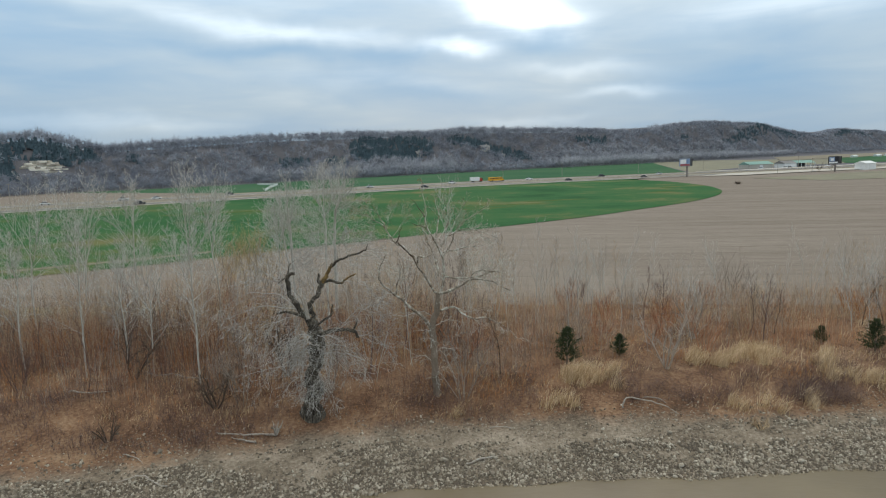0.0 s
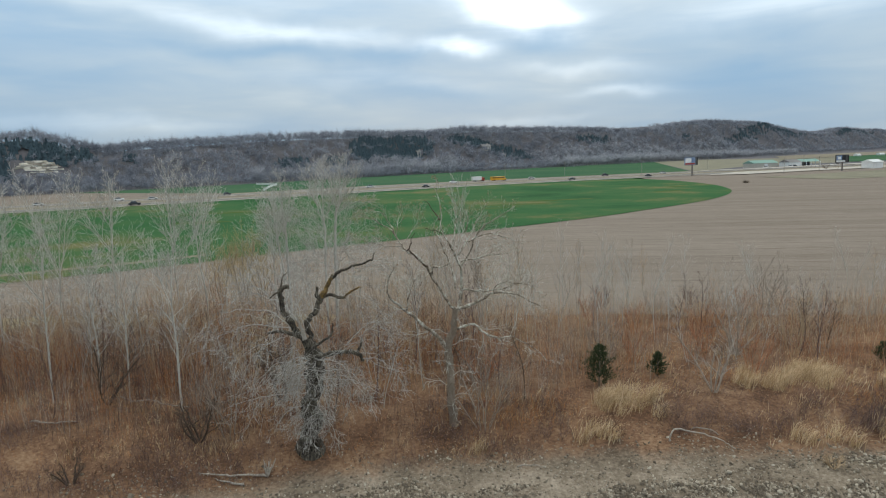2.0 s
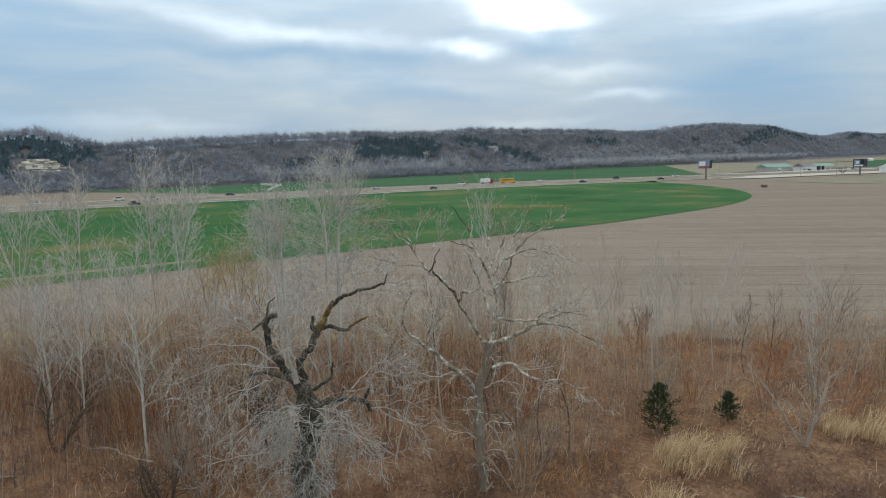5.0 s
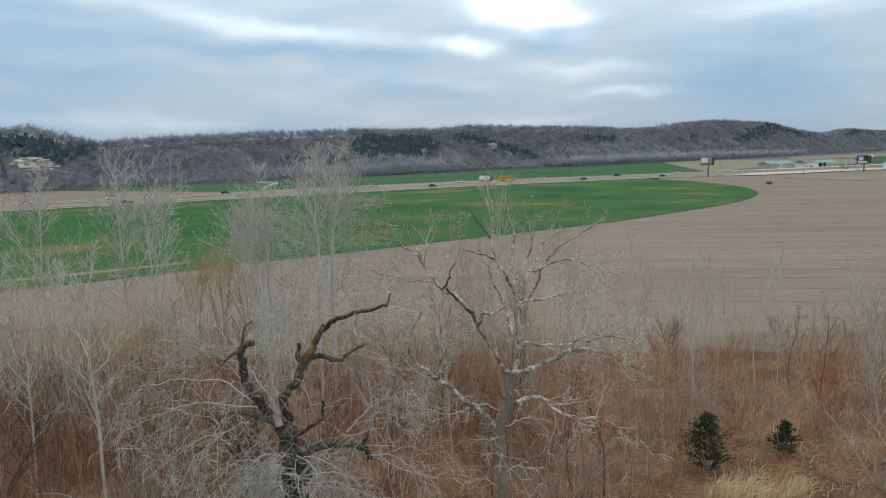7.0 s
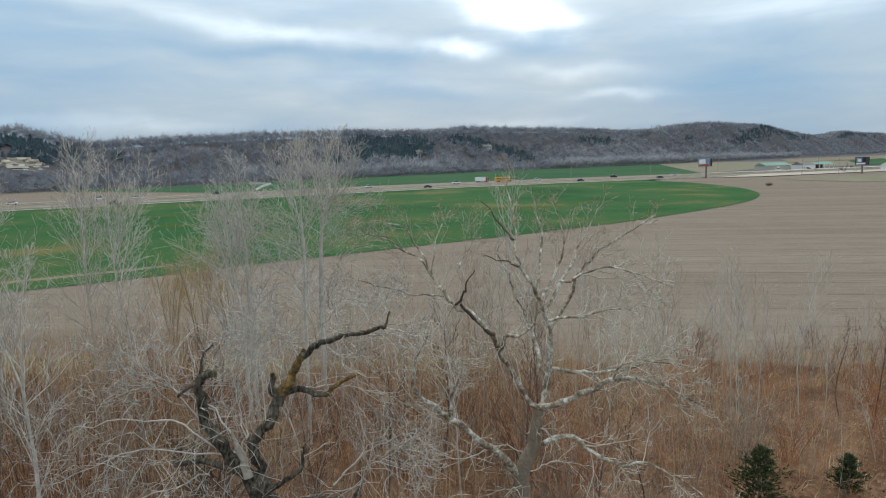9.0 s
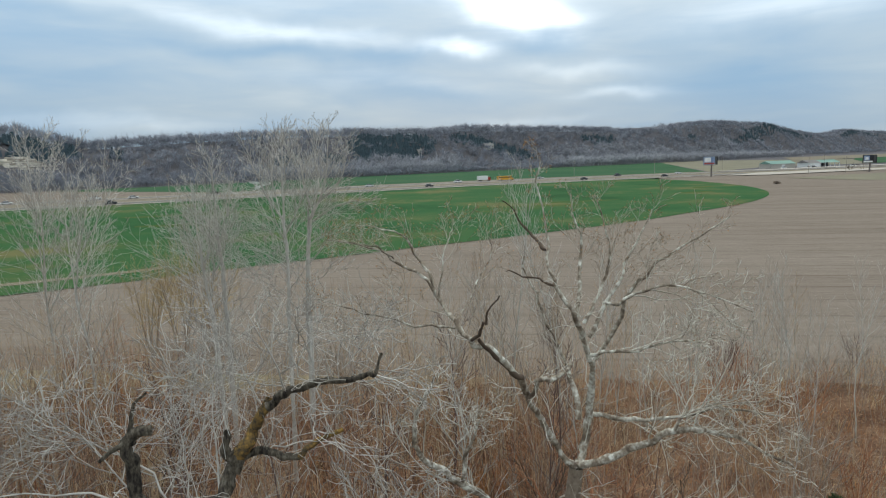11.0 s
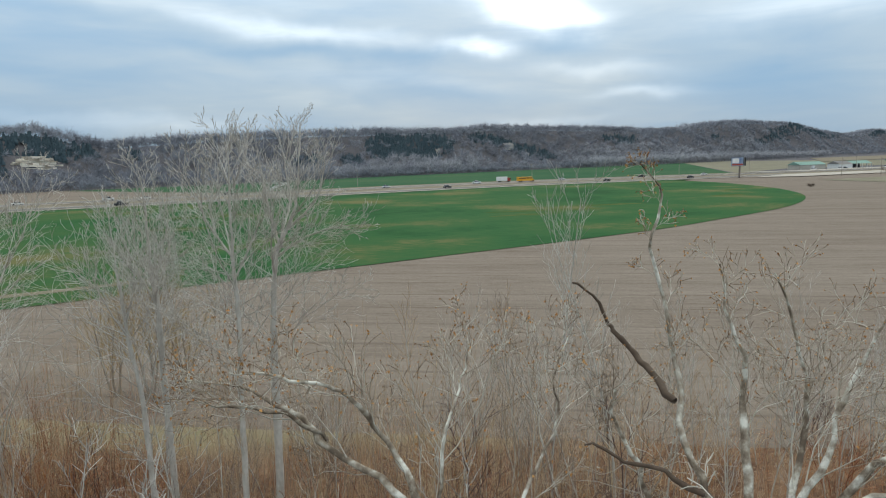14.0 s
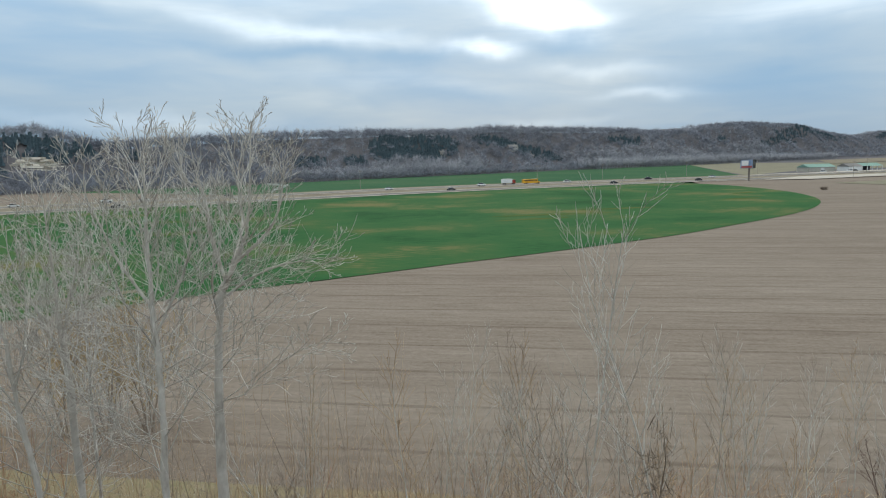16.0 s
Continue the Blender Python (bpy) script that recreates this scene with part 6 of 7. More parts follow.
def shrub(seed, at, height, n, label, material, spread=0.55):
    r = random.Random(seed)
    e = thing("shrub", (*at, float(ground_z(*at))), label, "shrub")
    S = dict(seg=[5, 4, 3], wig=[0.14, 0.2, 0.25], up=[0.05, 0.03, 0.02], kids=[8, 5, 0], angle=[0.7, 0.7, 0.6], ratio=[0.5, 0.5, 0.5], depth=2, tip=0.4, thin=0.008, fat=0.018)
    for k in range(n):
        a = 6.28 * k / n + r.random()
        out = []
        grow(out, r, (0.15 * math.cos(a), 0.15 * math.sin(a), -0.1), vnorm((math.cos(a) * spread, math.sin(a) * spread, 1)), height * (0.7 + 0.5 * r.random()), 0.07, 0, S)
        ob = part("stem", wood_mesh("stem", [(p, w) for l, p, w in out if l == 0], material), e)
        tagged(part("spray", wood_mesh("spray", [(p, w) for l, p, w in out if l > 0], material), ob), kind="stuff")
    return e


shrub(5, (-13.6, 50.2), 3.2, 7, "dark many-stemmed bare shrub at the edge of the brush", M["deadwood"], 0.7)
shrub(6, (-20.5, 46.6), 1.6, 6, "small dark bare shrub on the bank", M["deadwood"])
shrub(7, (27.5, 44.3), 0.9, 9, "low brown dry bush on the gravel", M["tanstem"], 0.9)
shrub(8, (24.0, 53.5), 4.2, 5, "grey bare shrub in the straw grass", M["greystem"], 0.4)
shrub(9, (-22.5, 57.0), 5.0, 5, "dark many-stemmed bare shrub in the brush", M["deadwood"], 0.5)
shrub(10, (-9.0, 56.0), 4.6, 5, "dark many-stemmed bare shrub in the brush", M["deadwood"], 0.45)
shrub(12, (30.0, 62.0), 4.6, 6, "brown many-stemmed bare shrub in the brush", M["greystem"], 0.5)
shrub(13, (7.0, 58.0), 4.2, 6, "reddish many-stemmed bare shrub in the brush", M["red"], 0.5)

# tangle of vines on a sapling
vine = thing("vine_tangle", (7.6, 68.3, float(ground_z(7.6, 68.3))), "brown tangle of dead vines climbing a sapling", "vine")
vr = random.Random(3)
vp = []
for k in range(70):
    z, a, w = 6.0 + 3.2 * vr.random() ** 1.4, vr.random() * 6.28, 0.1 + 0.5 * vr.random()
    q = [w * math.cos(a), w * math.sin(a), z]
    line = []
    for j in range(6):
        line.append(tuple(q))
        q = [q[0] * 0.9 + vr.gauss(0, 0.16), q[1] * 0.9 + vr.gauss(0, 0.16), q[2] + vr.gauss(0.05, 0.2)]
    vp.append((line, [0.010, 0.011, 0.010, 0.009, 0.008, 0.005]))
vp.append(([(0, 0, -0.2), (0.2, 0, 3), (0.02, 0.1, 6), (0.25, 0, 8), (0.1, 0, 9.8)], [0.045, 0.036, 0.03, 0.02, 0.008]))
part("vine", wood_mesh("vine", vp, M["sycbrown"]), vine)


# ---- woods on the bluffs ----
def bare_wood(name, xy, h0, h1, branches, thick, material, label, width=0.30):
    n = len(xy)
    h = h0 + (h1 - h0) * rng.random(n)
    b = np.column_stack([xy, ground_z(xy[:, 0], xy[:, 1]) - 0.4])
    up = np.array([0, 0, 1.0])
    T = np.stack([b, b + up * (h * 0.7)[:, None] + rng.normal(0, 0.5, (n, 3))], 1)
    m = n * branches
    ix = np.repeat(np.arange(n), branches)
    # branches fan out of the crown's heart into a rounded, uneven dome
    a = rng.random(m) * 2 * np.pi
    el = np.arcsin(-0.25 + 1.25 * rng.random(m))
    d = np.column_stack([np.cos(a) * np.cos(el), np.sin(a) * np.cos(el), np.sin(el)])
    ln = h[ix] * width * (0.75 + 0.5 * rng.random(m))
    q = b[ix] + up * (h[ix] * (0.42 + 0.2 * rng.random(m)))[:, None] + d * (ln * 0.25)[:, None]
    tip = q + d * ln[:, None] + rng.normal(0, 0.5, (m, 3))
    v, f = stack([tris(tube_batch(T, thick * np.array([[1.0, 0.4]]) * (0.8 + 0.4 * rng.random((n, 1))), 3)), spikes(q, tip, thick * (0.6 + 0.7 * rng.random(m)))])
    return tagged(new(name, mesh_np(name, v, f, material)), label, "woods", kind="stuff")


def hill_spots(n, s0, s1, v0, v1, seed, dens=None):
    g = np.random.default_rng(seed)
    s, v = s0 + (s1 - s0) * g.random(n), v0 + (v1 - v0) * g.random(n)
    if dens is not None:
        k = g.random(n) < dens(s, v)
        s, v = s[k], v[k]
    return np.column_stack(hill_xy(s, v))


def off_cliff(s, v):
    return ~((s > 22) & (s < 62) & (v > 42) & (v < 66))


# stands of cedar: along the bluff, up it, half length, half height, slope
CEDARS = [(50, 83, 38, 15, 0.0), (14, 57, 13, 13, 0.0), (119, 84, 8, 10, 0.0), (272, 72, 20, 7, 0.0), (412, 80, 62, 25, 0.12), (575, 74, 62, 15, -0.26),
          (842, 82, 46, 11, 0.0), (1168, 80, 16, 8, 0.0), (1650, 93, 220, 15, 0.02), (1420, 74, 90, 7, 0.0), (2420, 104, 200, 14, 0.0), (322, 64, 12, 8, 0.0)]


def cedar_share(s, v):
    k = np.zeros_like(s)
    for cs, cv, hs, hv, sl in CEDARS:
        k = np.maximum(k, 1.25 - ((s - cs) / hs) ** 2 - ((v - cv - sl * (s - cs)) / hv) ** 2 + 0.35 * vnoise(s, v, 9.0, 4))
    return np.clip(k * 2.5, 0, 1)


def open_woods(s, v):
    return off_cliff(s, v) * (1 - 0.93 * cedar_share(s, v))


# bluff woods and low brush carry the painted blue-grey haze colour
bare_wood("bluff_woods", np.concatenate([hill_spots(3300, -160, 700, 5, 135, 1, open_woods), hill_spots(3000, 700, 1500, 5, 135, 2, open_woods), hill_spots(3200, 1500, 2900, 10, 140, 3, open_woods)]), 7, 13.0, 20, 0.20, M["hazewood"],
          "leafless woods covering the bluffs, blue-grey with haze in their colour", 0.40)
# ridge trees use the copy paled for backlight and haze
bare_wood("ridge_woods", np.concatenate([hill_spots(1000, -160, 700, 112, 175, 4), hill_spots(900, 700, 2000, 112, 175, 5), hill_spots(700, 2000, 2900, 108, 160, 35)]), 6.0, 13.0, 24, 0.15, M["hazeridge"], "leafless trees along the bluff skyline", 0.40)
bare_wood("foot_woods", np.concatenate([hill_spots(900, 640, 1260, -14, 62, 6, open_woods), hill_spots(170, 330, 470, 4, 48, 7, open_woods), hill_spots(60, 180, 330, 0, 30, 10), hill_spots(620, 620, 1500, -22, 6, 34)]), 9, 17, 26, 0.20, M["hazepale"], "pale leafless trees at the foot of the bluffs", 0.40)
bare_wood("foot_brush", np.concatenate([hill_spots(420, 200, 650, -6, 12, 9), hill_spots(300, -160, 200, -6, 14, 8), hill_spots(120, 5, 90, 26, 46, 33)]), 4, 8, 22, 0.16, M["hazewood"], "low grey brush at the foot of the bluffs", 0.45)
bare_wood("ridge_brush", np.concatenate([hill_spots(700, -160, 700, 105, 145, 31, open_woods), hill_spots(500, 700, 2000, 105, 145, 32, open_woods)]), 3.5, 6, 16, 0.16, M["hazewood"], "low leafless undergrowth along the bluff skyline", 0.55)


def conifer_stand(name, spots, h0, h1, label):
    """Dark pointed crowns of overlapping boughs, joined."""
    n = len(spots)
    h = h0 + (h1 - h0) * rng.random(n)
    b = np.column_stack([spots, ground_z(spots[:, 0], spots[:, 1]) - 0.3])
    up = np.array([0, 0, 1.0])
    chunks = []
    for z0, z1, w in ((0.03, 0.72, 0.36), (0.2, 0.84, 0.30), (0.4, 0.94, 0.22)):
        chunks.append(spikes(b + up * (h * z0)[:, None], b + up * (h * z1)[:, None] + rng.normal(0, 0.3, (n, 3)), h * w * (0.8 + 0.4 * rng.random(n))))
    m = n * 14
    ix = np.repeat(np.arange(n), 14)
    t = 0.08 + 0.8 * rng.random(m)
    a = rng.random(m) * 6.28
    d = np.column_stack([np.cos(a), np.sin(a), 0.4 + 0.4 * rng.random(m)])
    q = b[ix] + up * (h[ix] * t)[:, None]
    chunks.append(spikes(q, q + d * (h[ix] * (0.10 + 0.30 * (1 - t)))[:, None], h[ix] * 0.11))
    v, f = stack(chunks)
    # needle colour includes painted haze, bluer than the cedars on the bank
    return tagged(new(name, mesh_np(name, v, f, M["hazecedar"])), label, "woods", kind="stuff")


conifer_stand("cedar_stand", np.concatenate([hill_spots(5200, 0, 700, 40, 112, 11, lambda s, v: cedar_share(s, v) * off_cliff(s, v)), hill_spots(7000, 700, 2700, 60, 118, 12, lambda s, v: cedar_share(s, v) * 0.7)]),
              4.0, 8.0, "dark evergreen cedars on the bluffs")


# ---- the limestone cliff ----
def cliff():
    cx, cy = hill_xy(42.0, 62.0)
    e = thing("cliff", (cx, cy, float(ground_z(cx, cy)) - 7.0), "pale layered limestone cliff set in the wooded bluff", "cliff")
    r = random.Random(9)
    z = 0.0
    for k in range(11):
        hgt = 0.7 + 0.9 * r.random()
        half = 17.5 - 0.55 * abs(k - 4) ** 1.5 + r.gauss(0, 1.2)
        x = -half
        while x < half:
            w = 2.2 + 5.0 * r.random()
            dep = -6.5 + 0.75 * k + r.gauss(0, 0.8) + 4.0 * ((x + w / 2) / 18) ** 2 + (1.1 if k % 3 == 1 else 0)
            bm = bmesh.new()
            box(bm, x, min(x + w - 0.15, half), dep, 12.0, z, z + hgt - 0.08)
            for p in bm.verts:
                p.co += Vector((r.gauss(0, 0.22), r.gauss(0, 0.35), r.gauss(0, 0.10)))
            ob = part("ledge", bm_mesh("ledge", bm, M["cliff"]), e)
            ob.matrix_basis = Matrix.Rotation(math.atan2(HU[1], HU[0]), 4, "Z")
            x += w
        z += hgt


cliff()


# ---- houses on the bluff ----
def house(at, turn, length, depth, high, label, wall, roof):
    e = thing("house", at, label, "house")
    e.rotation_euler = (0, 0, turn)
    hx, hy = length / 2, depth / 2
    part("wall", boxes("wall", wall, (-hx, hx, -hy, hy, -3, high)), e)
    bm = bmesh.new()
    o = 0.6
    v = [bm.verts.new(p) for p in ((-hx - o, -hy - o, high), (hx + o, -hy - o, high), (hx + o, hy + o, high), (-hx - o, hy + o, high), (-hx - o, 0, high + depth * 0.32), (hx + o, 0, high + depth * 0.32))]
    for q in ((0, 1, 5, 4), (2, 3, 4, 5), (0, 4, 3), (1, 2, 5), (3, 2, 1, 0)):
        bm.faces.new([v[i] for i in q])
    rf = part("roof", bm_mesh("roof", bm, roof), e)
    part("chimney", boxes("chimney", M["beige"], (hx * 0.4, hx * 0.4 + 1, -0.5, 0.5, high + 0.5, high + depth * 0.32 + 1.2)), rf)
    for st in range(max(1, int(high // 3))):
        for k in range(max(2, int(length // 3.5))):
            x = -hx + (k + 0.5) * length / max(2, int(length // 3.5))
            w = part("window", boxes("window", M["white"], (x - 0.8, x + 0.8, -hy - 0.06, -hy + 0.02, 0.8 + st * 3, 2.4 + st * 3)), e)
            part("pane", boxes("pane", M["glass"], (x - 0.65, x + 0.65, -hy - 0.09, -hy - 0.05, 0.95 + st * 3, 2.25 + st * 3)), w)
    return e


for s, v, tr, l, d, h, lab, wl in ((441, 66, 0.3, 4.5, 5, 4.2, "tall pale house among cedars on the bluff", "beige"), (560, 66, 0.45, 13, 7, 3.4, "long pale house on the bluff below cedars", "beige"), (585, 58, 0.5, 7, 5, 2.6, "low pale outbuilding on the bluff", "beige")):
    x, y = hill_xy(s, v)
    house((x, y, float(ground_z(x, y)) + 2.0), tr, l, d, h, lab, M[wl], M["greyroof"])


# ---- the roadside: sheds, billboards, gravel lots, poles ----
def flat_patch(name, pts, z, material, label, category="lot"):
    bm = bmesh.new()
    bm.faces.new([bm.verts.new((x, y, z)) for x, y in pts])
    return tagged(new(name, bm_mesh(name, bm, material)), label, category, kind="structure")


flat_patch("gravel_lot", [(205, 452), (232, 448), (300, 476), (420, 512), (600, 560), (600, 590), (420, 540), (330, 520), (250, 492)], 0.5, M["limegravel"], "pale crushed-stone frontage lot")
flat_patch("gravel_drive", [(245, 540), (300, 548), (400, 590), (520, 640), (520, 655), (390, 606), (290, 562), (245, 552)], 0.55, M["limegravel"], "pale crushed-stone drive to the sheds")
flat_patch("grass_lot", [(215, 400), (330, 452), (600, 540), (600, 470), (330, 360), (230, 352)], 0.20, M["lotgrass"], "rough dry grass lot beside the field")
flat_patch("far_tillage", [(238, 543), (398, 1062), (500, 1140), (640, 960), (470, 690), (330, 640)], 0.1, M["lotgrass"], "far dull brown field behind the sheds", "field")
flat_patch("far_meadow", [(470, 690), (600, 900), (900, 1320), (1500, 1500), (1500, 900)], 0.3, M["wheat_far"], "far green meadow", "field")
flat_patch("far_stubble", [(520, 900), (700, 1240), (1500, 1750), (1500, 1320), (860, 1120)], 0.6, M["drygrass"], "far tan stubble field", "field")
def board_fence(line, h, label):
    """White boards on posts from corner to corner."""
    e = thing("board_fence", (*line[0], 0), label, "fence")
    o = np.array(line[0])
    for p, q in zip(line[:-1], line[1:]):
        p, q = np.array(p) - o, np.array(q) - o
        n = max(2, int(np.linalg.norm(q - p) // 5))
        ang = math.degrees(math.atan2(q[1] - p[1], q[0] - p[0]))
        L = np.linalg.norm(q - p)
        for k in range(n):
            c = p + (q - p) * (k / n)
            part("post", fence_post, e).matrix_basis = pose(c[0], c[1], 0, 0, 0, ang)
            for z in (0.35, 0.85, 1.35):
                bd = part("board", fence_board, e)
                bd.matrix_basis = pose(c[0], c[1], z, 0, 0, ang) @ Matrix.Diagonal((L / n, 1, 1, 1))
    return e


fence_post = boxes("post", M["white"], (-0.1, 0.1, -0.1, 0.1, 0, 1.75))
fence_board = boxes("board", M["white"], (0, 1, -0.16, -0.11, -0.17, 0.17))
board_fence([(-86, 428), (-93, 480), (-97, 532), (-118, 556)], 1.7, "white board fence running up from the highway")
for k, (x, y, a, l, w) in enumerate(((118, 296, 0.3, 9, 2.2), (62, 262, 0.2, 14, 2.4), (38, 245, 0.15, 20, 2.0), (30, 232, 0.3, 12, 1.6), (-62, 215, 0.1, 10, 4), (-70, 250, 0.2, 20, 3.5), (135, 330, 0.6, 8, 2))):
    c, s = math.cos(a), math.sin(a)
    pr = random.Random(k)
    pts = [(x + c * l * math.cos(t) - s * w * math.sin(t) * (0.7 + 0.6 * pr.random()), y + s * l * math.cos(t) + c * w * math.sin(t) * (0.7 + 0.6 * pr.random())) for t in np.linspace(0, 6.28, 15)[:-1]]
    flat_patch("thin_patch", pts, 0.19, M["thinwheat"], "thin yellowed patch in the green wheat", "patch")


def shed(at, turn, length, depth, high, label, wall, roof, open_front=0.0):
    e = thing("farm_shed", at, label, "shed", "roadside sheds")
    e.rotation_euler = (0, 0, turn)
    hx, hy = length / 2, depth / 2
    part("wall", boxes("wall", wall, (-hx, hx - length * open_front, -hy, hy, 0, high), (hx - length * open_front, hx, hy - 0.4, hy, 0, high)), e)
    bm = bmesh.new()
    o = 0.5
    v = [bm.verts.new(p) for p in ((-hx - o, -hy - o, high - 0.2), (hx + o, -hy - o, high - 0.2), (hx + o, hy + o, high - 0.2), (-hx - o, hy + o, high - 0.2), (-hx - o, 0, high + depth * 0.2), (hx + o, 0, high + depth * 0.2))]
    for q in ((0, 1, 5, 4), (2, 3, 4, 5), (0, 4, 3), (1, 2, 5), (3, 2, 1, 0)):
        bm.faces.new([v[i] for i in q])
    rf = part("roof", bm_mesh("roof", bm, roof), e)
    n = int(length // 6)
    for k in range(n + 1):
        x = -hx + k * length / n
        if open_front and x > hx - length * open_front - 1:
            part("post", boxes("post", M["white"], (x - 0.25, x + 0.25, -hy - 0.2, -hy + 0.3, 0, high - 0.2)), e)
        part("seam", boxes("seam", roof, (x - 0.1, x + 0.1, -0.2, 0.2, high + depth * 0.2 - 0.1, high + depth * 0.2 + 0.12)), rf)
    if not open_front:
        part("door", boxes("door", M["white"], (-2, 2, -hy - 0.12, -hy + 0.02, 0, high * 0.8)), e)
    return e


shed((325, 602, 0), 0.36, 30, 12, 4.0, "long beige metal shed with a green roof", M["beige"], M["greenroof"])
shed((350, 597, 0), 0.36, 15, 11, 4.2, "small pale metal shed with a grey roof", M["white"], M["greyroof"])
shed((369, 608, 0), 0.36, 30, 11, 4.0, "open-fronted shed with a green roof and white posts", M["dark"], M["greenroof"], 0.96)
shed((353, 494, 0), 0.5, 15, 8, 5.0, "white metal shed beside the lot", M["white"], M["white"])
for x, y, l in ((700, 1010, 9), (752, 1030, 12), (790, 1060, 7)):
    shed((x, y, 0), 0.4, l, 6, 2.6, "far white farm building", M["white"], M["white"])


def billboard(at, turn, w, h, foot, label, face_cols):
    e = thing("billboard", at, label, "billboard", "roadside billboards")
    e.rotation_euler = (0, 0, turn)
    bm = bmesh.new()
    bmesh.ops.create_cone(bm, cap_ends=True, segments=12, radius1=0.55, radius2=0.5, depth=foot + h, matrix=Matrix.Translation((0, 0, (foot + h) / 2)))
    part("pole", bm_mesh("pole", bm, M["steel"]), e, "rusty steel pole")
    for sgn, ang, mt in ((-1, 0.0, face_cols[0]), (1, 0.9, "dark")):
        fr = part("panel", boxes("panel", M[mt], (-w / 2, w / 2, -0.25, 0.25, foot, foot + h), bevel=0.05), e)
        fr.matrix_basis = pose(sgn * (w * 0.28), 0.6 if sgn > 0 else -0.6, 0, 0, 0, math.degrees(ang)) if sgn < 0 else pose(w * 0.52, 1.6, 0, 0, 0, 62)
        if sgn < 0:
            part("picture", boxes("picture", M[face_cols[1]], (-w * 0.44, w * 0.12, -0.31, -0.26, foot + h * 0.32, foot + h * 0.9)), fr, "pale blue and white picture")
            part("band", boxes("band", M[face_cols[2]], (-w * 0.46, w * 0.44, -0.33, -0.27, foot + h * 0.06, foot + h * 0.26)), fr)
            part("shape", boxes("shape", M["white"], (-w * 0.3, 0.0, -0.35, -0.3, foot + h * 0.4, foot + h * 0.75)), fr)
    for z in (foot - 0.35,):
        part("catwalk", boxes("catwalk", M["steel"], (-w * 0.78, w * 0.24, -1.5, -0.4, z, z + 0.15)), e)
    return e


billboard((196, 452, 0), 0.25, 8.5, 5.0, 7.6, "two-sided billboard on a single steel pole by the highway", ("bluepanel", "white", "redpanel"))
billboard((308, 462, 0), 0.3, 9.5, 5.2, 6.0, "two-sided billboard on a steel pole beyond the lot", ("dark", "bluepanel", "white"))


def utility_pole(at, h):
    e = thing("utility_pole", at, "weathered wooden utility pole with a crossarm", "pole", "utility poles")
    bm = bmesh.new()
    bmesh.ops.create_cone(bm, cap_ends=True, segments=10, radius1=0.17, radius2=0.11, depth=h, matrix=Matrix.Translation((0, 0, h / 2)))
    part("pole", bm_mesh("pole", bm, M["drift"]), e)
    part("crossarm", boxes("crossarm", M["drift"], (-1.2, 1.2, -0.08, 0.08, h - 0.9, h - 0.7)), e)
    return e


for x, y in ((-210, 372), (-132, 420), (-40, 468), (78, 515), (130, 540), (200, 560), (270, 590), (340, 560), (262, 455), (285, 452)):
    utility_pole((x, y, 0), 11.0)
shrub(21, (176, 341), 1.7, 26, "dark bush standing in the ploughed field", M["deadwood"], 1.3)
shrub(22, (318, 496), 6.0, 7, "dark bare shrub by the lot", M["deadwood"], 0.5)
shrub(23, (326, 494), 7.0, 5, "dark bare shrub by the lot", M["greystem"], 0.4)


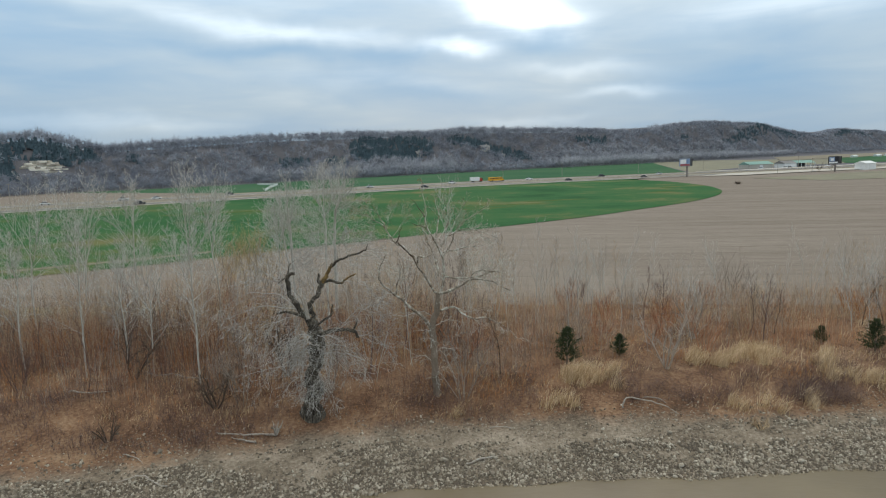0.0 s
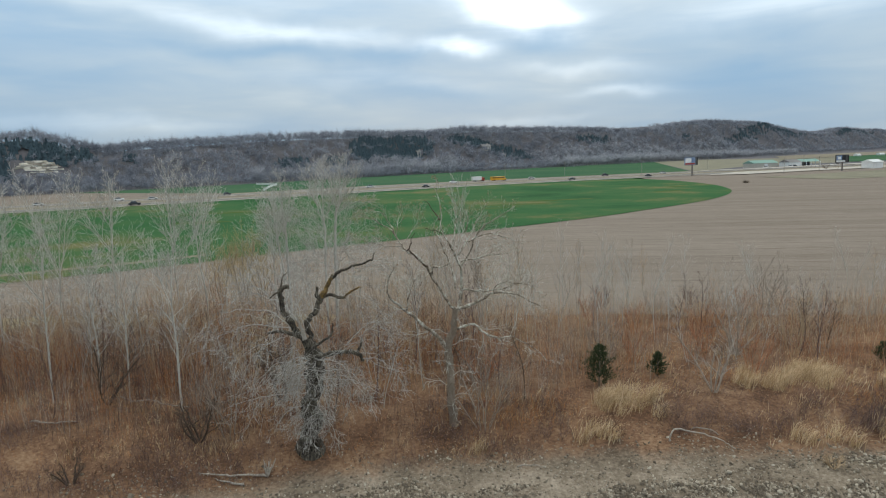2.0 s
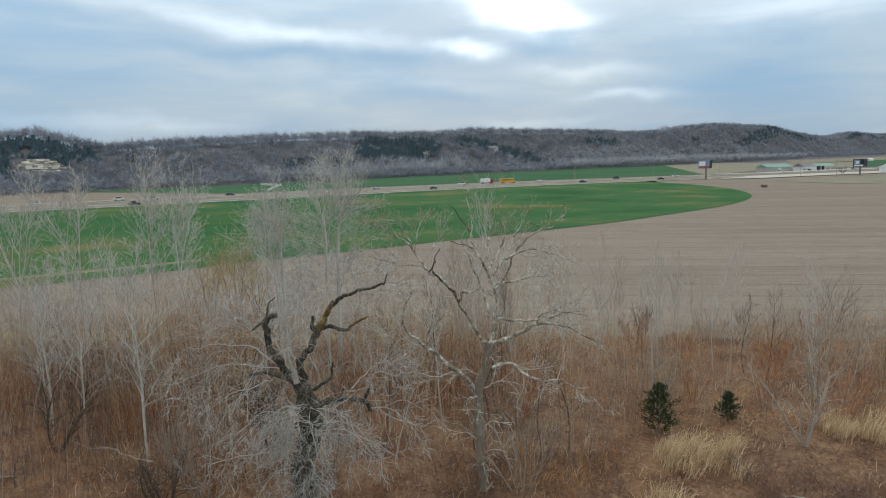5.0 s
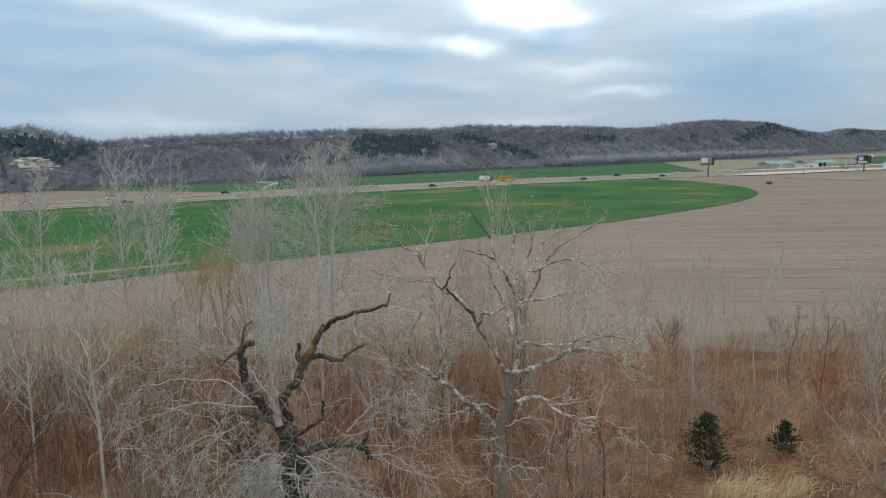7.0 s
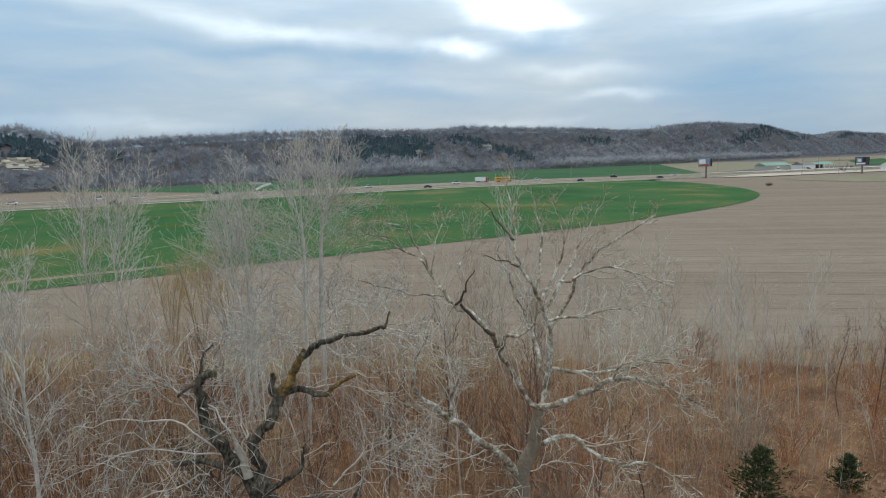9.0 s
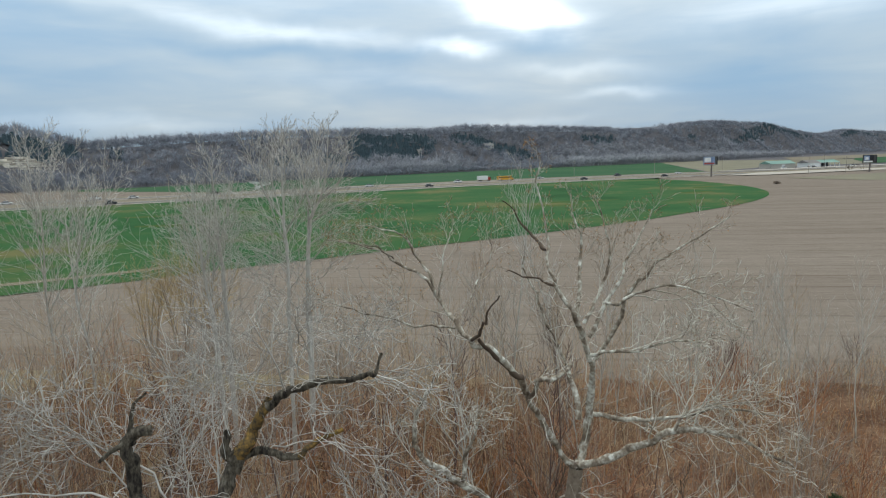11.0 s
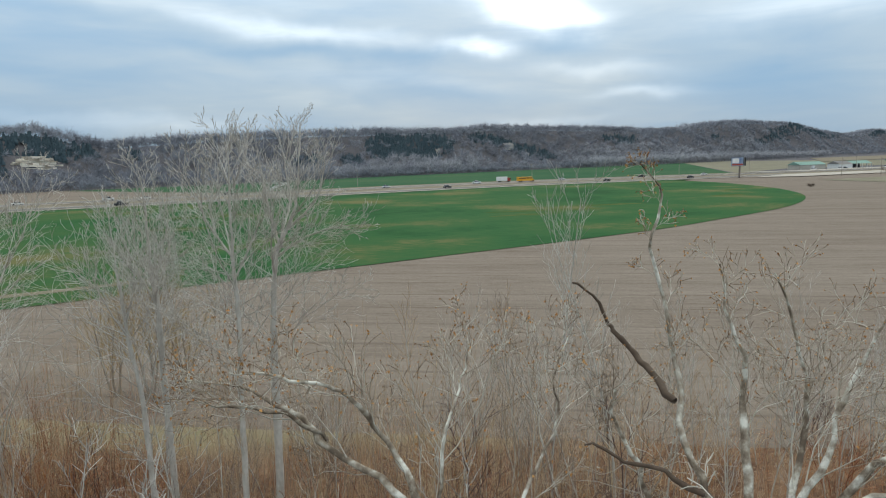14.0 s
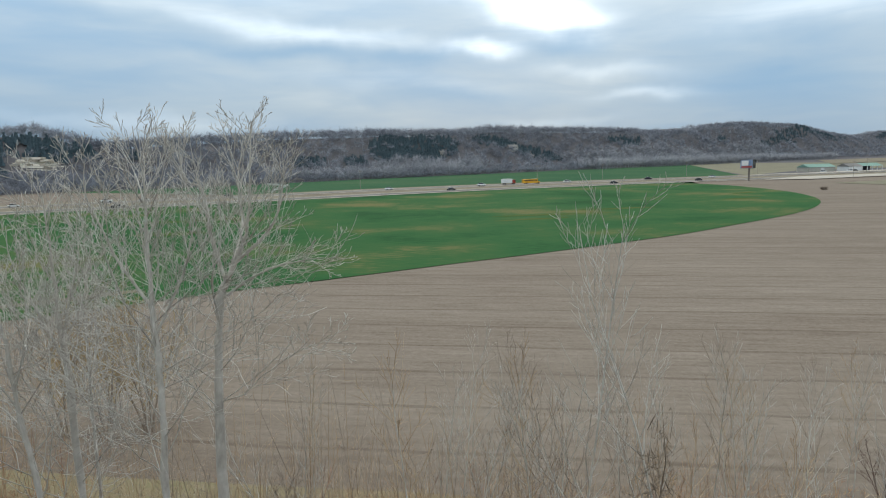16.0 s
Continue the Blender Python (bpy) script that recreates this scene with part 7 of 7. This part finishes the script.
# ---- traffic ----
def vehicle(kind, at, turn, paint, label):
    e = thing("car" if kind != "bus" and kind != "truck" else ("school_bus" if kind == "bus" else "truck"), at, label, {"bus": "bus", "truck": "truck"}.get(kind, "car"), "traffic on the highway")
    e.rotation_euler = (0, 0, turn)
    L, W = {"car": (4.6, 1.8), "suv": (5.0, 1.95), "bus": (11.5, 2.5), "truck": (9.0, 2.4)}[kind]
    if kind == "bus":
        part("body", boxes("body", paint, (-L / 2, L / 2 - 1.4, -W / 2, W / 2, 0.55, 3.0), (L / 2 - 1.45, L / 2, -W / 2 + 0.2, W / 2 - 0.2, 0.55, 1.6), bevel=0.12), e)
        for k in range(9):
            for sg in (-1, 1):
                part("window", boxes("window", M["glass"], (-L / 2 + 0.5 + k * 1.05, -L / 2 + 1.35 + k * 1.05, sg * W / 2 - 0.02, sg * W / 2 + 0.02, 1.9, 2.6)), e)
        wheels = (-L / 2 + 2.2, L / 2 - 1.0)
    elif kind == "truck":
        part("body", boxes("body", M["white"], (-L / 2, L / 2 - 2.3, -W / 2, W / 2, 0.9, 3.4), bevel=0.05), e)
        part("cab", boxes("cab", paint, (L / 2 - 2.1, L / 2, -W / 2 + 0.1, W / 2 - 0.1, 0.6, 2.7), bevel=0.15), e)
        part("windscreen", boxes("windscreen", M["glass"], (L / 2 - 0.9, L / 2 + 0.02, -W / 2 + 0.06, W / 2 - 0.06, 1.75, 2.45), bevel=0.03), e)
        wheels = (-L / 2 + 1.8, L / 2 - 1.2)
    else:
        h = 1.45 if kind == "car" else 1.8
        part("body", boxes("body", paint, (-L / 2, L / 2, -W / 2, W / 2, 0.3, h * 0.62), bevel=0.14), e)
        bm = bmesh.new()
        v = [bm.verts.new(p) for p in ((-1.7, -W / 2 + 0.08, h * 0.6), (1.25, -W / 2 + 0.08, h * 0.6), (1.25, W / 2 - 0.08, h * 0.6), (-1.7, W / 2 - 0.08, h * 0.6), (-1.2, -W / 2 + 0.22, h), (0.5, -W / 2 + 0.22, h), (0.5, W / 2 - 0.22, h), (-1.2, W / 2 - 0.22, h))]
        for q in ((4, 5, 6, 7), (0, 1, 5, 4), (1, 2, 6, 5), (2, 3, 7, 6), (3, 0, 4, 7)):
            bm.faces.new([v[i] for i in q])
        cab = part("cabin", bm_mesh("cabin", bm, M["glass"]), e, "dark glazed cabin")
        part("roof", boxes("roof", paint, (-1.18, 0.48, -W / 2 + 0.22, W / 2 - 0.22, h - 0.01, h + 0.05)), cab)
        wheels = (-L / 2 + 0.85, L / 2 - 0.9)
    for x in wheels:
        for sg in (-1, 1):
            bm = bmesh.new()
            rr = 0.33 if L < 6 else 0.48
            bmesh.ops.create_cone(bm, cap_ends=True, segments=14, radius1=rr, radius2=rr, depth=0.24, matrix=Matrix.Translation((x, sg * (W / 2 - 0.1), rr)) @ Matrix.Rotation(1.5708, 4, "X"))
            part("wheel", bm_mesh("wheel", bm, M["rubber"]), e)
    return e


def lane(x, k):
    line = road_at(k)
    i = int(np.argmin(np.abs(line[:, 0] - x)))
    j = min(i + 1, len(line) - 1)
    d = line[j] - line[i]
    f = (x - line[i, 0]) / (d[0] or 1)
    p = line[i] + d * f
    return (p[0], p[1], 0.43), math.atan2(d[1], d[0])


for kind, x, k, paint, lab in (("car", -175, 46, "carwhite", "white car on the far carriageway"), ("suv", -146, 51, "carwhite", "white sport utility vehicle on the far carriageway"), ("car", -130, 46, "carwhite", "white car on the far carriageway"),
                               ("car", -98, 51, "cardark", "dark car on the far carriageway"), ("car", -20, 46, "carwhite", "white car on the far carriageway"), ("car", 14, 10, "cardark", "dark car on the near carriageway"),
                               ("suv", 34, 46, "carwhite", "white sport utility vehicle on the far carriageway"), ("bus", 66, 46, "yellow", "yellow school bus on the far carriageway"), ("car", 92, 51, "carwhite", "white car on the far carriageway"),
                               ("car", 112, 10, "cardark", "dark car on the near carriageway"), ("suv", 150, 48, "cardark", "dark sport utility vehicle on the far carriageway"), ("truck", 52, 51, "carred", "box truck with a red cab on the far carriageway"),
                               ("car", 200, 48, "carwhite", "white car on the far carriageway"), ("suv", -121, 0.5, "cardark", "dark vehicle parked on the near shoulder"), ("car", 170, 9, "cardark", "dark car on the near carriageway"), ("car", -215, 10, "cardark", "dark car on the near carriageway")):
    p, a = lane(x, k)
    vehicle(kind, p, a, M[paint], lab)
for x, y, pt in ((342, 583, "carwhite"), (347, 585, "cardark"), (318, 580, "carwhite"), (392, 600, "carwhite"), (398, 603, "cardark")):
    vehicle("suv", (x, y, 0.05 if x > 380 else 0.0), 0.4, M[pt], "parked vehicle in front of the sheds")
